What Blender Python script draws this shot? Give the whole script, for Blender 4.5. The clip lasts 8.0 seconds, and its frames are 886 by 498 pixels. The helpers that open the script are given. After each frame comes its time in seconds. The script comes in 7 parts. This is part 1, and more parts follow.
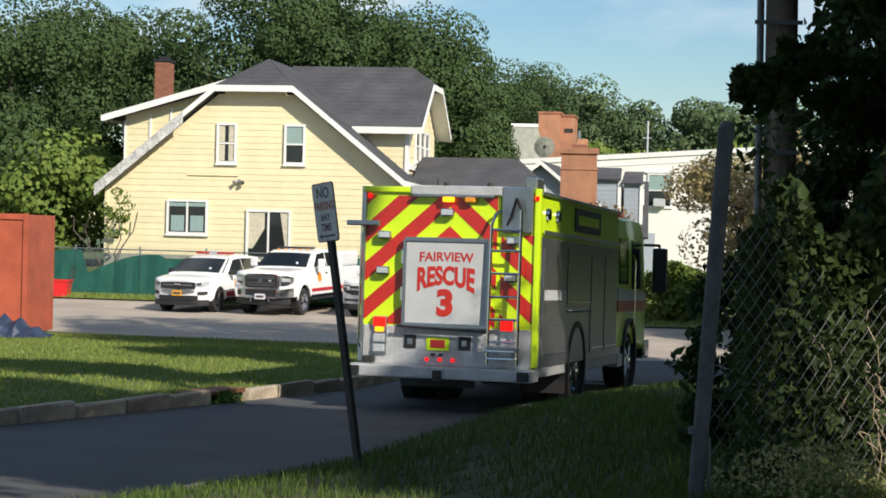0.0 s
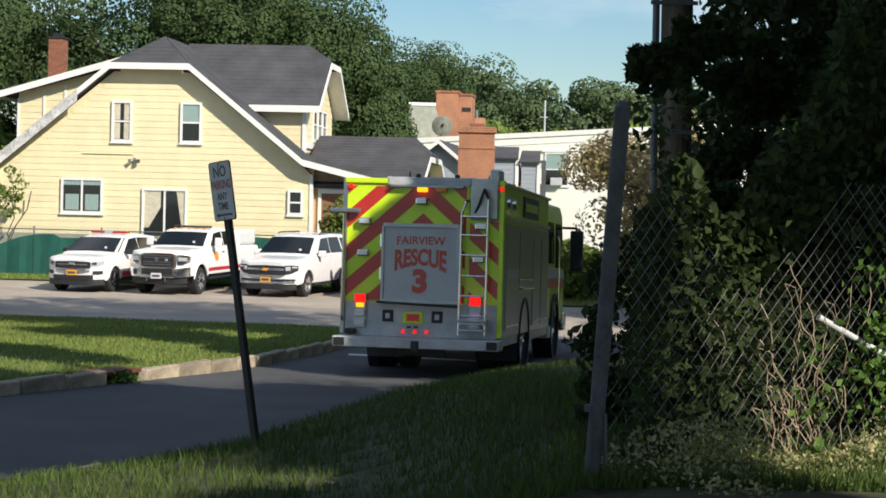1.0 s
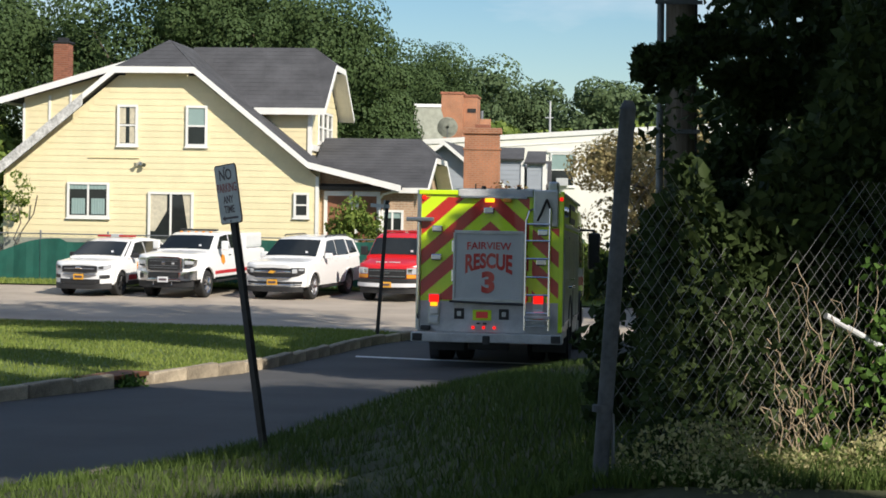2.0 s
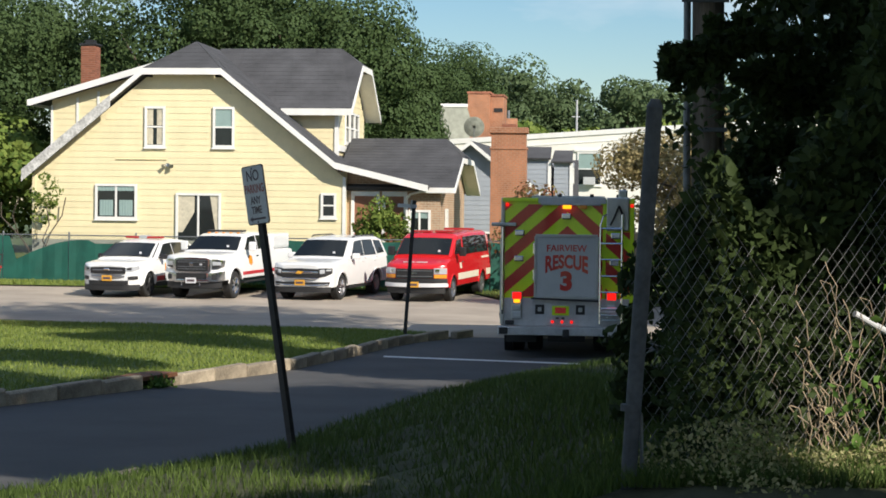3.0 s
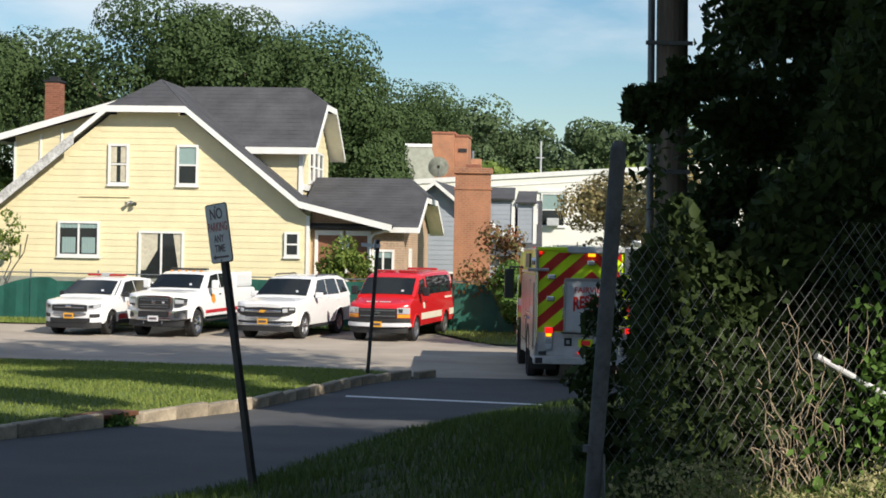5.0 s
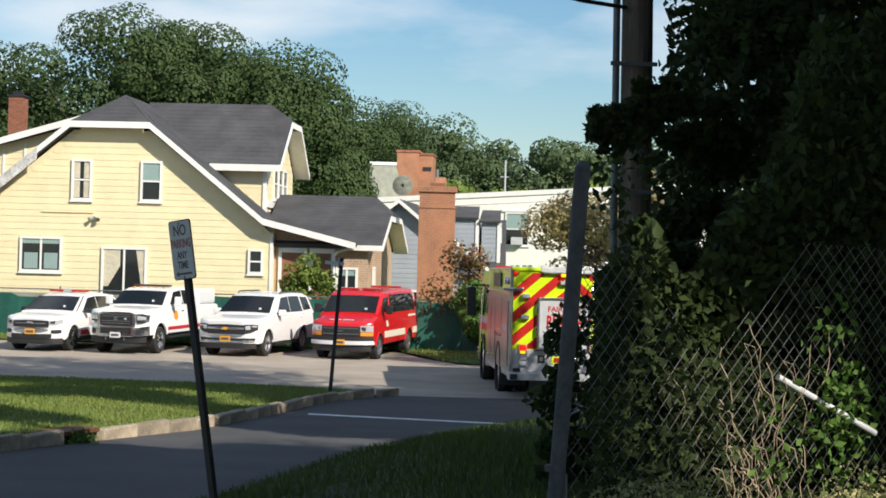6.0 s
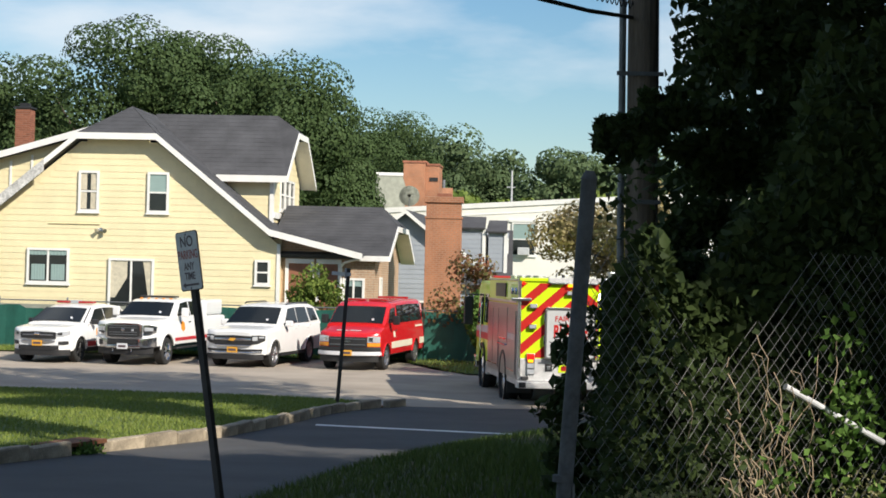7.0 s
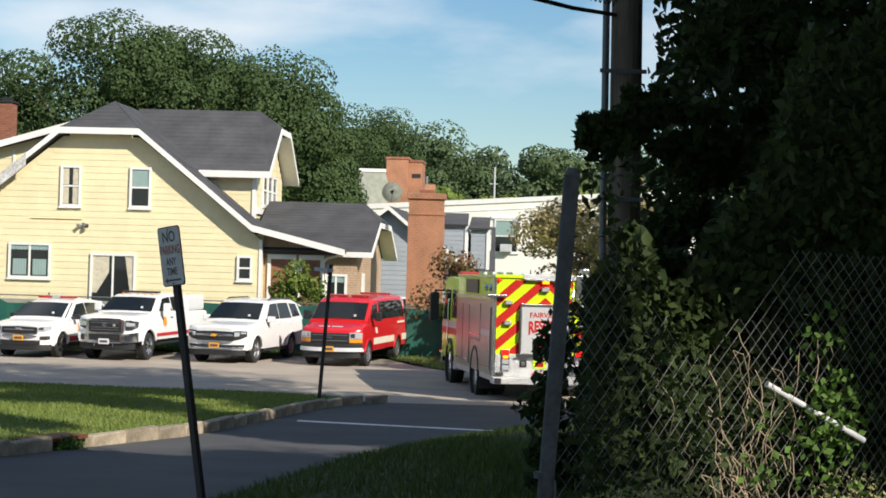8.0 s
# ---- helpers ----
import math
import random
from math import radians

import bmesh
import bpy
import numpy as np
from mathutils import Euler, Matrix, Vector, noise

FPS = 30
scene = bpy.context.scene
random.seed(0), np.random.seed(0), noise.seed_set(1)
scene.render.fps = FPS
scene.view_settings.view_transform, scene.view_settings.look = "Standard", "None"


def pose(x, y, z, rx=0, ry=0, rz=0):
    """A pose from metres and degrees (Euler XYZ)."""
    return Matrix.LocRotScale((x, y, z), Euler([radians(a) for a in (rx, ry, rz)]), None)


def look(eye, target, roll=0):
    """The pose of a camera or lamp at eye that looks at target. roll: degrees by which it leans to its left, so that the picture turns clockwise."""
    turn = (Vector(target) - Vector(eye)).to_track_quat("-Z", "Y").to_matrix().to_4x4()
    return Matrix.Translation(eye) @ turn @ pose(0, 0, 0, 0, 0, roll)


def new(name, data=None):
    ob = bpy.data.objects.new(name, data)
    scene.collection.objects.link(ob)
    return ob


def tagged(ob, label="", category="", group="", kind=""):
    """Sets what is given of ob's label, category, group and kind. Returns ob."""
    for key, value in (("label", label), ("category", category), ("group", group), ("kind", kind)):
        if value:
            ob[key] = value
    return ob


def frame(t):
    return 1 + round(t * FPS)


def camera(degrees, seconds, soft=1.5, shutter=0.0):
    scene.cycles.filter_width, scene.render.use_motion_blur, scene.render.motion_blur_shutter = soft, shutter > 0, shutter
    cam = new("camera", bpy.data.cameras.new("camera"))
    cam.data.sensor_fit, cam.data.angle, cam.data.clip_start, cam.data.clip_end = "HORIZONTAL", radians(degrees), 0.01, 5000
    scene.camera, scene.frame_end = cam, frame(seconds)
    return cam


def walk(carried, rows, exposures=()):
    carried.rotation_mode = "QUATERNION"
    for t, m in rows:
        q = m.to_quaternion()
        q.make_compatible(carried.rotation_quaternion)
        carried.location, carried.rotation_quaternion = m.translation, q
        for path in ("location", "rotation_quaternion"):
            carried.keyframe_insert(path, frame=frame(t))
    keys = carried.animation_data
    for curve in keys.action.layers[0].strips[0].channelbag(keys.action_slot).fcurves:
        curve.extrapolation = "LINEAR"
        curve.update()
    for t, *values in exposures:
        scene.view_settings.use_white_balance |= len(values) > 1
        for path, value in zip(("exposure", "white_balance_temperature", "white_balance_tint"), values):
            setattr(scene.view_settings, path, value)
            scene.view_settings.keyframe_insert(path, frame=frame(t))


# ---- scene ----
cam = camera(27.52, 8.0, soft=1.7)
EYE_Z = 2.5
TURNS = [
    (0.0, 89.476, -1.403, 3.007), (0.5, 89.263, -1.589, 0.853), (1.0, 88.886, -1.398, -0.229), (1.5, 88.582, -0.977, -0.027),
    (1.7, 88.730, -0.950, -0.045), (2.8, 89.043, -0.650, 0.438), (3.0, 88.905, -0.643, 0.821), (3.5, 89.174, -0.844, 0.761),
    (4.0, 89.624, -0.900, 0.006), (4.5, 90.011, -0.913, -0.139), (4.7, 90.060, -0.950, -0.190), (5.8, 90.700, -1.480, -1.230),
    (6.0, 90.796, -1.512, -1.481), (6.5, 91.025, -1.438, -1.359), (7.0, 91.120, -1.356, -1.264), (7.5, 91.034, -1.276, -2.184),
    (8.0, 91.022, -1.596, -1.823)]
walk(cam, [(t, pose(0, 0, EYE_Z, rx, ry, rz)) for t, rx, ry, rz in TURNS])

# ---- light ----
SUN_TO = Vector((0.53, -0.63, 0.57)).normalized()
SUN_EL, SUN_AZ = math.asin(SUN_TO.z), math.atan2(SUN_TO.x, SUN_TO.y)


def make_world():
    w = bpy.data.worlds.new("sky")
    scene.world = w
    w.use_nodes = True
    nt = w.node_tree
    nt.nodes.clear()
    sky = nt.nodes.new("ShaderNodeTexSky")
    sky.sky_type = "NISHITA"
    sky.sun_disc = False
    sky.sun_elevation, sky.sun_rotation = SUN_EL, SUN_AZ
    sky.air_density, sky.dust_density, sky.ozone_density = 1.15, 0.2, 4.0
    tc = nt.nodes.new("ShaderNodeTexCoord")
    mp = nt.nodes.new("ShaderNodeMapping")
    mp.inputs["Scale"].default_value = (1.5, 1.5, 5.0)
    mp.inputs["Location"].default_value = (0.62, 0.2, 0.30)
    n1 = nt.nodes.new("ShaderNodeTexNoise")
    n1.inputs["Scale"].default_value, n1.inputs["Detail"].default_value, n1.inputs["Roughness"].default_value = 2.4, 9, 0.52
    ramp = nt.nodes.new("ShaderNodeValToRGB")
    ramp.color_ramp.elements[0].position, ramp.color_ramp.elements[1].position = 0.48, 0.70
    mix = nt.nodes.new("ShaderNodeMix")
    mix.data_type = "RGBA"
    mix.inputs[7].default_value = (8.2, 8.7, 9.2, 1)
    deep = nt.nodes.new("ShaderNodeHueSaturation")
    deep.inputs["Saturation"].default_value = 1.2
    bg = nt.nodes.new("ShaderNodeBackground")
    bg.inputs[1].default_value = 0.088
    out = nt.nodes.new("ShaderNodeOutputWorld")
    ln = nt.links.new
    ln(tc.outputs["Generated"], mp.inputs[0]), ln(mp.outputs[0], n1.inputs["Vector"]), ln(n1.outputs[0], ramp.inputs[0])
    ln(ramp.outputs[0], mix.inputs[0]), ln(sky.outputs[0], deep.inputs["Color"]), ln(deep.outputs[0], mix.inputs[6]), ln(mix.outputs[2], bg.inputs[0]), ln(bg.outputs[0], out.inputs[0])


make_world()
sun_data = bpy.data.lights.new("sun", "SUN")
sun_data.energy, sun_data.angle, sun_data.color = 5.0, radians(0.55), (1.0, 0.925, 0.815)
sun = new("sun", sun_data)
sun.matrix_world = look((0, 0, 60), Vector((0, 0, 60)) - SUN_TO)
scene.view_settings.exposure = 0.28


# ---- materials ----
def mat(name, color, rough=0.6, metal=0.0, vary=0.12, scale=3.0, grain=40.0, bump=0.15, dist=0.01, spread=0.0, island=False,
        second=None, spec=0.5, coat=0.0, emit=0.0, stretch=(1, 1, 1)):
    """A principled surface with stains at one scale and grain at another; spread varies it from object to object."""
    m = bpy.data.materials.new(name)
    m.use_nodes = True
    nt = m.node_tree
    ln = nt.links.new
    b = nt.nodes["Principled BSDF"]
    b.inputs["Roughness"].default_value, b.inputs["Metallic"].default_value = rough, metal
    b.inputs["Specular IOR Level"].default_value = spec
    b.inputs["Coat Weight"].default_value = coat
    tc = nt.nodes.new("ShaderNodeTexCoord")
    mp = nt.nodes.new("ShaderNodeMapping")
    mp.inputs["Scale"].default_value = stretch
    ln(tc.outputs["Object"], mp.inputs[0])
    big, fine = nt.nodes.new("ShaderNodeTexNoise"), nt.nodes.new("ShaderNodeTexNoise")
    for n, s, d in ((big, scale, 6), (fine, grain, 4)):
        n.inputs["Scale"].default_value, n.inputs["Detail"].default_value = s, d
        n.inputs["Roughness"].default_value = 0.6
        ln(mp.outputs[0], n.inputs["Vector"])
    mul = nt.nodes.new("ShaderNodeMath")
    mul.operation = "MULTIPLY_ADD"
    ln(big.outputs[0], mul.inputs[0])
    mul.inputs[1].default_value = 0.65
    half = nt.nodes.new("ShaderNodeMath")
    half.operation = "MULTIPLY"
    half.inputs[1].default_value = 0.35
    ln(fine.outputs[0], half.inputs[0]), ln(half.outputs[0], mul.inputs[2])
    ramp = nt.nodes.new("ShaderNodeValToRGB")
    lo = [max(0, c * (1 - vary * 2)) for c in color]
    hi = list(second) if second else [min(1, c * (1 + vary * 2)) for c in color]
    ramp.color_ramp.elements[0].color, ramp.color_ramp.elements[1].color = (*lo, 1), (*hi, 1)
    ramp.color_ramp.elements[0].position, ramp.color_ramp.elements[1].position = 0.3, 0.7
    ln(mul.outputs[0], ramp.inputs[0])
    last = ramp.outputs[0]
    if spread:
        hsv = nt.nodes.new("ShaderNodeHueSaturation")
        rnd = nt.nodes.new("ShaderNodeNewGeometry" if island else "ShaderNodeObjectInfo")
        mr = nt.nodes.new("ShaderNodeMapRange")
        mr.inputs[3].default_value, mr.inputs[4].default_value = 1 - spread, 1 + spread
        ln(rnd.outputs["Random Per Island" if island else "Random"], mr.inputs[0])
        ln(mr.outputs[0], hsv.inputs["Value"]), ln(last, hsv.inputs["Color"])
        last = hsv.outputs[0]
    ln(last, b.inputs["Base Color"])
    if bump:
        bp = nt.nodes.new("ShaderNodeBump")
        bp.inputs["Strength"].default_value, bp.inputs["Distance"].default_value = bump, dist
        ln(fine.outputs[0], bp.inputs["Height"]), ln(bp.outputs[0], b.inputs["Normal"])
    if emit:
        b.inputs["Emission Color"].default_value, b.inputs["Emission Strength"].default_value = (*color, 1), emit
    return m


def leaf_mat(name, a, b_, gloss=0.65):
    """Leaves: two greens mixed leaf by leaf, some light passing through."""
    m = bpy.data.materials.new(name)
    m.use_nodes = True
    nt = m.node_tree
    ln = nt.links.new
    p = nt.nodes["Principled BSDF"]
    p.inputs["Roughness"].default_value = gloss
    p.inputs["Specular IOR Level"].default_value = 0.15
    geo = nt.nodes.new("ShaderNodeNewGeometry")
    mix = nt.nodes.new("ShaderNodeMix")
    mix.data_type = "RGBA"
    mix.inputs[6].default_value, mix.inputs[7].default_value = (*a, 1), (*b_, 1)
    ln(geo.outputs["Random Per Island"], mix.inputs[0])
    ln(mix.outputs[2], p.inputs["Base Color"])
    tr = nt.nodes.new("ShaderNodeBsdfTranslucent")
    ln(mix.outputs[2], tr.inputs[0])
    ms = nt.nodes.new("ShaderNodeMixShader")
    ms.inputs[0].default_value = 0.22
    out = nt.nodes["Material Output"]
    ln(p.outputs[0], ms.inputs[1]), ln(tr.outputs[0], ms.inputs[2]), ln(ms.outputs[0], out.inputs[0])
    return m


# Part of the tree shade is put into this dark road colour.
M_ASPHALT_SHADED = mat("asphalt", (0.066, 0.065, 0.065), 0.85, vary=0.18, scale=0.6, grain=60, bump=0.4)
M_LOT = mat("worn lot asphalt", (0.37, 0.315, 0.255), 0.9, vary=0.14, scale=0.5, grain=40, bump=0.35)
M_GRASS = mat("lawn soil", (0.10, 0.14, 0.03), 0.9, vary=0.3, scale=0.7, grain=30, bump=0.6, dist=0.03)
M_BLADE = leaf_mat("grass blades", (0.13, 0.19, 0.035), (0.25, 0.29, 0.075), 0.6)
# Verge soil and blades carry tree shade in their colour, darker than the lawn's.
M_VERGE_SHADED = mat("verge soil darkened for shade", (0.055, 0.06, 0.025), 0.95, vary=0.3, scale=0.9, grain=30, bump=0.6, dist=0.03)
M_BLADE_SHADED = leaf_mat("verge grass darkened for shade", (0.05, 0.085, 0.018), (0.115, 0.165, 0.042), 0.6)
M_SOIL = mat("far ground", (0.07, 0.10, 0.03), 0.95, vary=0.3, scale=0.05, grain=2, bump=0.3)
M_KERB = mat("kerb stone", (0.33, 0.275, 0.20), 0.85, vary=0.32, scale=4, grain=50, bump=0.5, spread=0.22)
M_SIDING = mat("pale yellow siding", (0.79, 0.69, 0.43), 0.55, vary=0.05, scale=1.2, grain=30, bump=0.05, spread=0.03)
M_TRIM = mat("white painted trim", (0.80, 0.79, 0.75), 0.5, vary=0.05, scale=2, grain=30, bump=0.05)
M_PEEL = mat("peeling white trim", (0.44, 0.43, 0.40), 0.7, vary=0.25, scale=3, grain=12, bump=0.2, second=(0.82, 0.81, 0.78))
M_SHINGLE = mat("dark grey shingle", (0.062, 0.062, 0.066), 0.9, vary=0.22, scale=1.0, grain=40, bump=0.5, spread=0.12)
M_BRICK = mat("orange brick", (0.30, 0.12, 0.07), 0.85, vary=0.2, scale=3, grain=40, bump=0.4, spread=0.2)
M_MORTAR = mat("mortar", (0.36, 0.30, 0.25), 0.9, vary=0.12, bump=0.3)
M_GREYSIDE = mat("grey siding", (0.33, 0.36, 0.40), 0.6, vary=0.06, scale=1, bump=0.05, spread=0.03)
M_WHITEWALL = mat("white stucco", (0.83, 0.80, 0.72), 0.8, vary=0.05, scale=0.5, grain=20, bump=0.1)
M_GLASS = mat("dark window glass", (0.02, 0.025, 0.025), 0.06, vary=0.1, bump=0, spec=0.4)
M_DARK = mat("dark interior", (0.02, 0.02, 0.02), 0.8, bump=0)
M_CURTAIN = mat("cream curtain", (0.55, 0.50, 0.38), 0.85, vary=0.12, scale=8, bump=0.2)
M_BLIND = mat("pale green blind", (0.26, 0.36, 0.34), 0.6, vary=0.05, bump=0)
M_BOARD = mat("brown panel", (0.26, 0.11, 0.06), 0.6, vary=0.15, bump=0.1)
M_SCREEN = mat("green windscreen fabric", (0.012, 0.095, 0.07), 0.7, vary=0.2, scale=1.2, grain=60, bump=0.2)
M_GALV = mat("galvanised steel", (0.17, 0.18, 0.19), 0.55, 0.3, vary=0.15, scale=6, bump=0.1)
# End post steel: a darker copy of the galvanised colour, shade put in.
M_GALV_SHADED = mat("dull galvanised pipe darkened for shade", (0.075, 0.08, 0.09), 0.75, 0.1, vary=0.25, scale=9, bump=0.2)
M_WOODPOLE = mat("weathered pole wood", (0.20, 0.16, 0.125), 0.9, vary=0.25, scale=4, grain=30, bump=0.5, stretch=(4, 4, 0.3))
M_RUSTPOST = mat("dark brown steel post", (0.035, 0.03, 0.028), 0.75, vary=0.3, scale=8, bump=0.2)
M_SIGN = mat("faded white sign sheet", (0.55, 0.55, 0.56), 0.5, vary=0.1, scale=5, bump=0.05)
M_SIGNRED = mat("faded red lettering", (0.34, 0.10, 0.09), 0.6, vary=0.15, bump=0)
M_SIGNDARK = mat("dark lettering", (0.10, 0.07, 0.08), 0.6, vary=0.1, bump=0)
M_WHITECAR = mat("white car paint", (0.80, 0.80, 0.79), 0.25, vary=0.02, bump=0, coat=0.6)
M_REDCAR = mat("red car paint", (0.62, 0.014, 0.018), 0.25, vary=0.04, bump=0, coat=0.6)
M_BLACKPL = mat("black plastic", (0.02, 0.02, 0.021), 0.5, vary=0.1, bump=0.05)
M_TYRE = mat("tyre rubber", (0.022, 0.022, 0.022), 0.85, vary=0.2, bump=0.2)
M_CHROME = mat("chrome", (0.62, 0.63, 0.65), 0.14, 1.0, vary=0.05, bump=0)
M_ALLOY = mat("alloy wheel", (0.42, 0.42, 0.43), 0.3, 0.9, vary=0.1, bump=0)
M_CARGLASS = mat("tinted car glass", (0.012, 0.015, 0.017), 0.06, vary=0.1, bump=0, spec=0.35)
M_LENS = mat("clear lamp lens", (0.55, 0.57, 0.60), 0.12, 0.3, vary=0.1, bump=0)
M_AMBER = mat("amber lens", (0.75, 0.28, 0.03), 0.25, vary=0.1, bump=0)
M_PLATE = mat("orange number plate", (0.72, 0.36, 0.04), 0.5, vary=0.05, bump=0)
M_PLATEW = mat("white number plate", (0.70, 0.70, 0.72), 0.5, vary=0.05, bump=0)
M_STRIPERED = mat("red livery stripe", (0.48, 0.02, 0.03), 0.35, vary=0.05, bump=0)
M_CREAM = mat("cream livery stripe", (0.72, 0.66, 0.52), 0.4, vary=0.05, bump=0)
M_LIME = mat("lime yellow reflective sheet", (0.62, 0.86, 0.01), 0.35, vary=0.06, scale=2, bump=0, coat=0.4)
M_CHEVRED = mat("red reflective sheet", (0.50, 0.02, 0.015), 0.35, vary=0.08, scale=2, bump=0, coat=0.4)
M_ALU = mat("bare aluminium plate", (0.46, 0.47, 0.48), 0.28, 0.95, vary=0.12, scale=3, grain=90, bump=0.35)
M_DIAMOND = mat("aluminium tread plate", (0.52, 0.52, 0.52), 0.42, 0.45, vary=0.16, scale=2, grain=70, bump=0.9, dist=0.012)
M_PANELWHITE = mat("pale grey panel", (0.50, 0.51, 0.51), 0.4, vary=0.07, scale=2, bump=0.02)
M_REDLAMP = mat("lit red lamp", (0.9, 0.012, 0.008), 0.4, vary=0.02, bump=0, spec=0.2, emit=1.0)
M_REDDIM = mat("red lamp lens", (0.30, 0.02, 0.02), 0.25, vary=0.05, bump=0, emit=0.25)
M_AMBERLAMP = mat("lit amber lamp", (1.0, 0.40, 0.01), 0.4, vary=0.02, bump=0, spec=0.2, emit=1.5)
M_CONTAINER = mat("rust red container paint", (0.40, 0.085, 0.04), 0.6, vary=0.18, scale=1.5, grain=25, bump=0.15)
M_BARK = mat("bark", (0.10, 0.08, 0.06), 0.95, vary=0.3, scale=5, grain=20, bump=0.8, dist=0.03, stretch=(3, 3, 0.5))
M_VINE = mat("dry vine stems", (0.36, 0.28, 0.19), 0.9, vary=0.3, scale=8, bump=0.3)
M_LEAF_OAK = leaf_mat("oak leaves", (0.050, 0.082, 0.029), (0.074, 0.114, 0.040))
# Skyline leaves are paler to put the haze of distance into the colour.
M_LEAF_HAZY = leaf_mat("hazy far leaves", (0.078, 0.120, 0.052), (0.112, 0.155, 0.070))
M_LEAF_LIGHT = leaf_mat("light leaves", (0.09, 0.15, 0.03), (0.20, 0.25, 0.055))
M_LEAF_TAN = leaf_mat("turning leaves", (0.22, 0.19, 0.08), (0.45, 0.36, 0.18))
# Near foliage stands in shade; that shade is put into this dark green.
M_LEAF_SHADED = leaf_mat("leaves darkened for shade", (0.022, 0.036, 0.012), (0.052, 0.078, 0.024))
M_LEAF_VINE = leaf_mat("vine leaves", (0.05, 0.11, 0.02), (0.13, 0.22, 0.05))
M_LEAF_RED = leaf_mat("reddish leaves", (0.24, 0.10, 0.06), (0.17, 0.17, 0.06))
M_WEED = leaf_mat("weeds", (0.12, 0.18, 0.04), (0.50, 0.44, 0.24))
M_TARP = mat("dark blue tarp", (0.02, 0.035, 0.07), 0.5, vary=0.3, scale=4, bump=0.3)
M_LINE = mat("white road paint", (0.75, 0.75, 0.73), 0.7, vary=0.15, scale=5, bump=0.1)
M_MESHWIRE = mat("weathered fence wire", (0.20, 0.20, 0.195), 0.55, 0.2, vary=0.2, bump=0)
M_SHUTTER = mat("bare aluminium slats", (0.29, 0.30, 0.315), 0.30, 0.85, vary=0.06, scale=3, bump=0)
M_WIRE = mat("black cable", (0.015, 0.015, 0.015), 0.6, bump=0)
M_FOUND = mat("grey foundation", (0.32, 0.33, 0.27), 0.9, vary=0.15, bump=0.3)


# ---- mesh helpers ----
def box(bm, x0, x1, y0, y1, z0, z1, bevel=0.0):
    """An upright block; bevel rounds its edges."""
    v = [bm.verts.new(p) for p in ((x0, y0, z0), (x1, y0, z0), (x1, y1, z0), (x0, y1, z0), (x0, y0, z1), (x1, y0, z1), (x1, y1, z1), (x0, y1, z1))]
    fs = [bm.faces.new([v[i] for i in f]) for f in ((3, 2, 1, 0), (4, 5, 6, 7), (0, 1, 5, 4), (1, 2, 6, 5), (2, 3, 7, 6), (3, 0, 4, 7))]
    if bevel:
        bmesh.ops.bevel(bm, geom=list({e for f in fs for e in f.edges}), offset=bevel, segments=2, affect="EDGES", profile=0.6)
    return bm


def rod(bm, a, b, r0, r1=None, seg=10):
    """A round bar from a to b, closed at both ends."""
    a, b = Vector(a), Vector(b)
    r1 = r0 if r1 is None else r1
    d = (b - a).normalized()
    u = d.orthogonal().normalized()
    w = d.cross(u)
    rings = []
    for c, r in ((a, r0), (b, r1)):
        rings.append([bm.verts.new(c + r * (math.cos(2 * math.pi * i / seg) * u + math.sin(2 * math.pi * i / seg) * w)) for i in range(seg)])
    for i in range(seg):
        j = (i + 1) % seg
        bm.faces.new((rings[0][i], rings[0][j], rings[1][j], rings[1][i]))
    bm.faces.new(rings[0][::-1]), bm.faces.new(rings[1])
    return bm


def tube(bm, pts, r, seg=6):
    """Bars joined end to end along a line of points."""
    for a, b in zip(pts[:-1], pts[1:]):
        rod(bm, a, b, r, r, seg)
    return bm


def slab(bm, poly, axis, lo, hi):
    """A flat outline of (u, v) drawn out along an axis from lo to hi. u, v are the other two axes in order."""
    def at(u, v, w):
        return {"x": (w, u, v), "y": (u, w, v), "z": (u, v, w)}[axis]
    a = [bm.verts.new(at(u, v, lo)) for u, v in poly]
    b = [bm.verts.new(at(u, v, hi)) for u, v in poly]
    n = len(poly)
    bm.faces.new(a[::-1]), bm.faces.new(b)
    for i in range(n):
        bm.faces.new((a[i], a[(i + 1) % n], b[(i + 1) % n], b[i]))
    bmesh.ops.recalc_face_normals(bm, faces=bm.faces[:])
    return bm


def sheet(bm, pts, thick):
    """A flat piece through the given corner points, with thickness below it."""
    pts = [Vector(p) for p in pts]
    n = (pts[1] - pts[0]).cross(pts[2] - pts[0]).normalized()
    if n.z < 0:
        n = -n
    a = [bm.verts.new(p) for p in pts]
    b = [bm.verts.new(p - n * thick) for p in pts]
    k = len(pts)
    fs = [bm.faces.new(a), bm.faces.new(b[::-1])] + [bm.faces.new((a[i], b[i], b[(i + 1) % k], a[(i + 1) % k])) for i in range(k)]
    bmesh.ops.recalc_face_normals(bm, faces=fs)
    return bm


def mesh_of(name, bm, material, smooth=False):
    me = bpy.data.meshes.new(name)
    bm.to_mesh(me)
    bm.free()
    me.materials.append(material)
    if smooth:
        me.polygons.foreach_set("use_smooth", [True] * len(me.polygons))
    return me


def part(name, bm, material, parent=None, label="", smooth=False, at=None):
    """One mesh object, under a thing or a part."""
    ob = new(name, mesh_of(name, bm, material, smooth))
    if parent is not None:
        ob.parent = parent
    if at is not None:
        ob.matrix_basis = at
    if label:
        ob["label"] = label
    return ob


def thing(name, m, label, category, group="", kind=""):
    e = new(name)
    e.empty_display_size = 0.2
    e.matrix_basis = m
    return tagged(e, label, category, group, kind)


def BM():
    return bmesh.new()


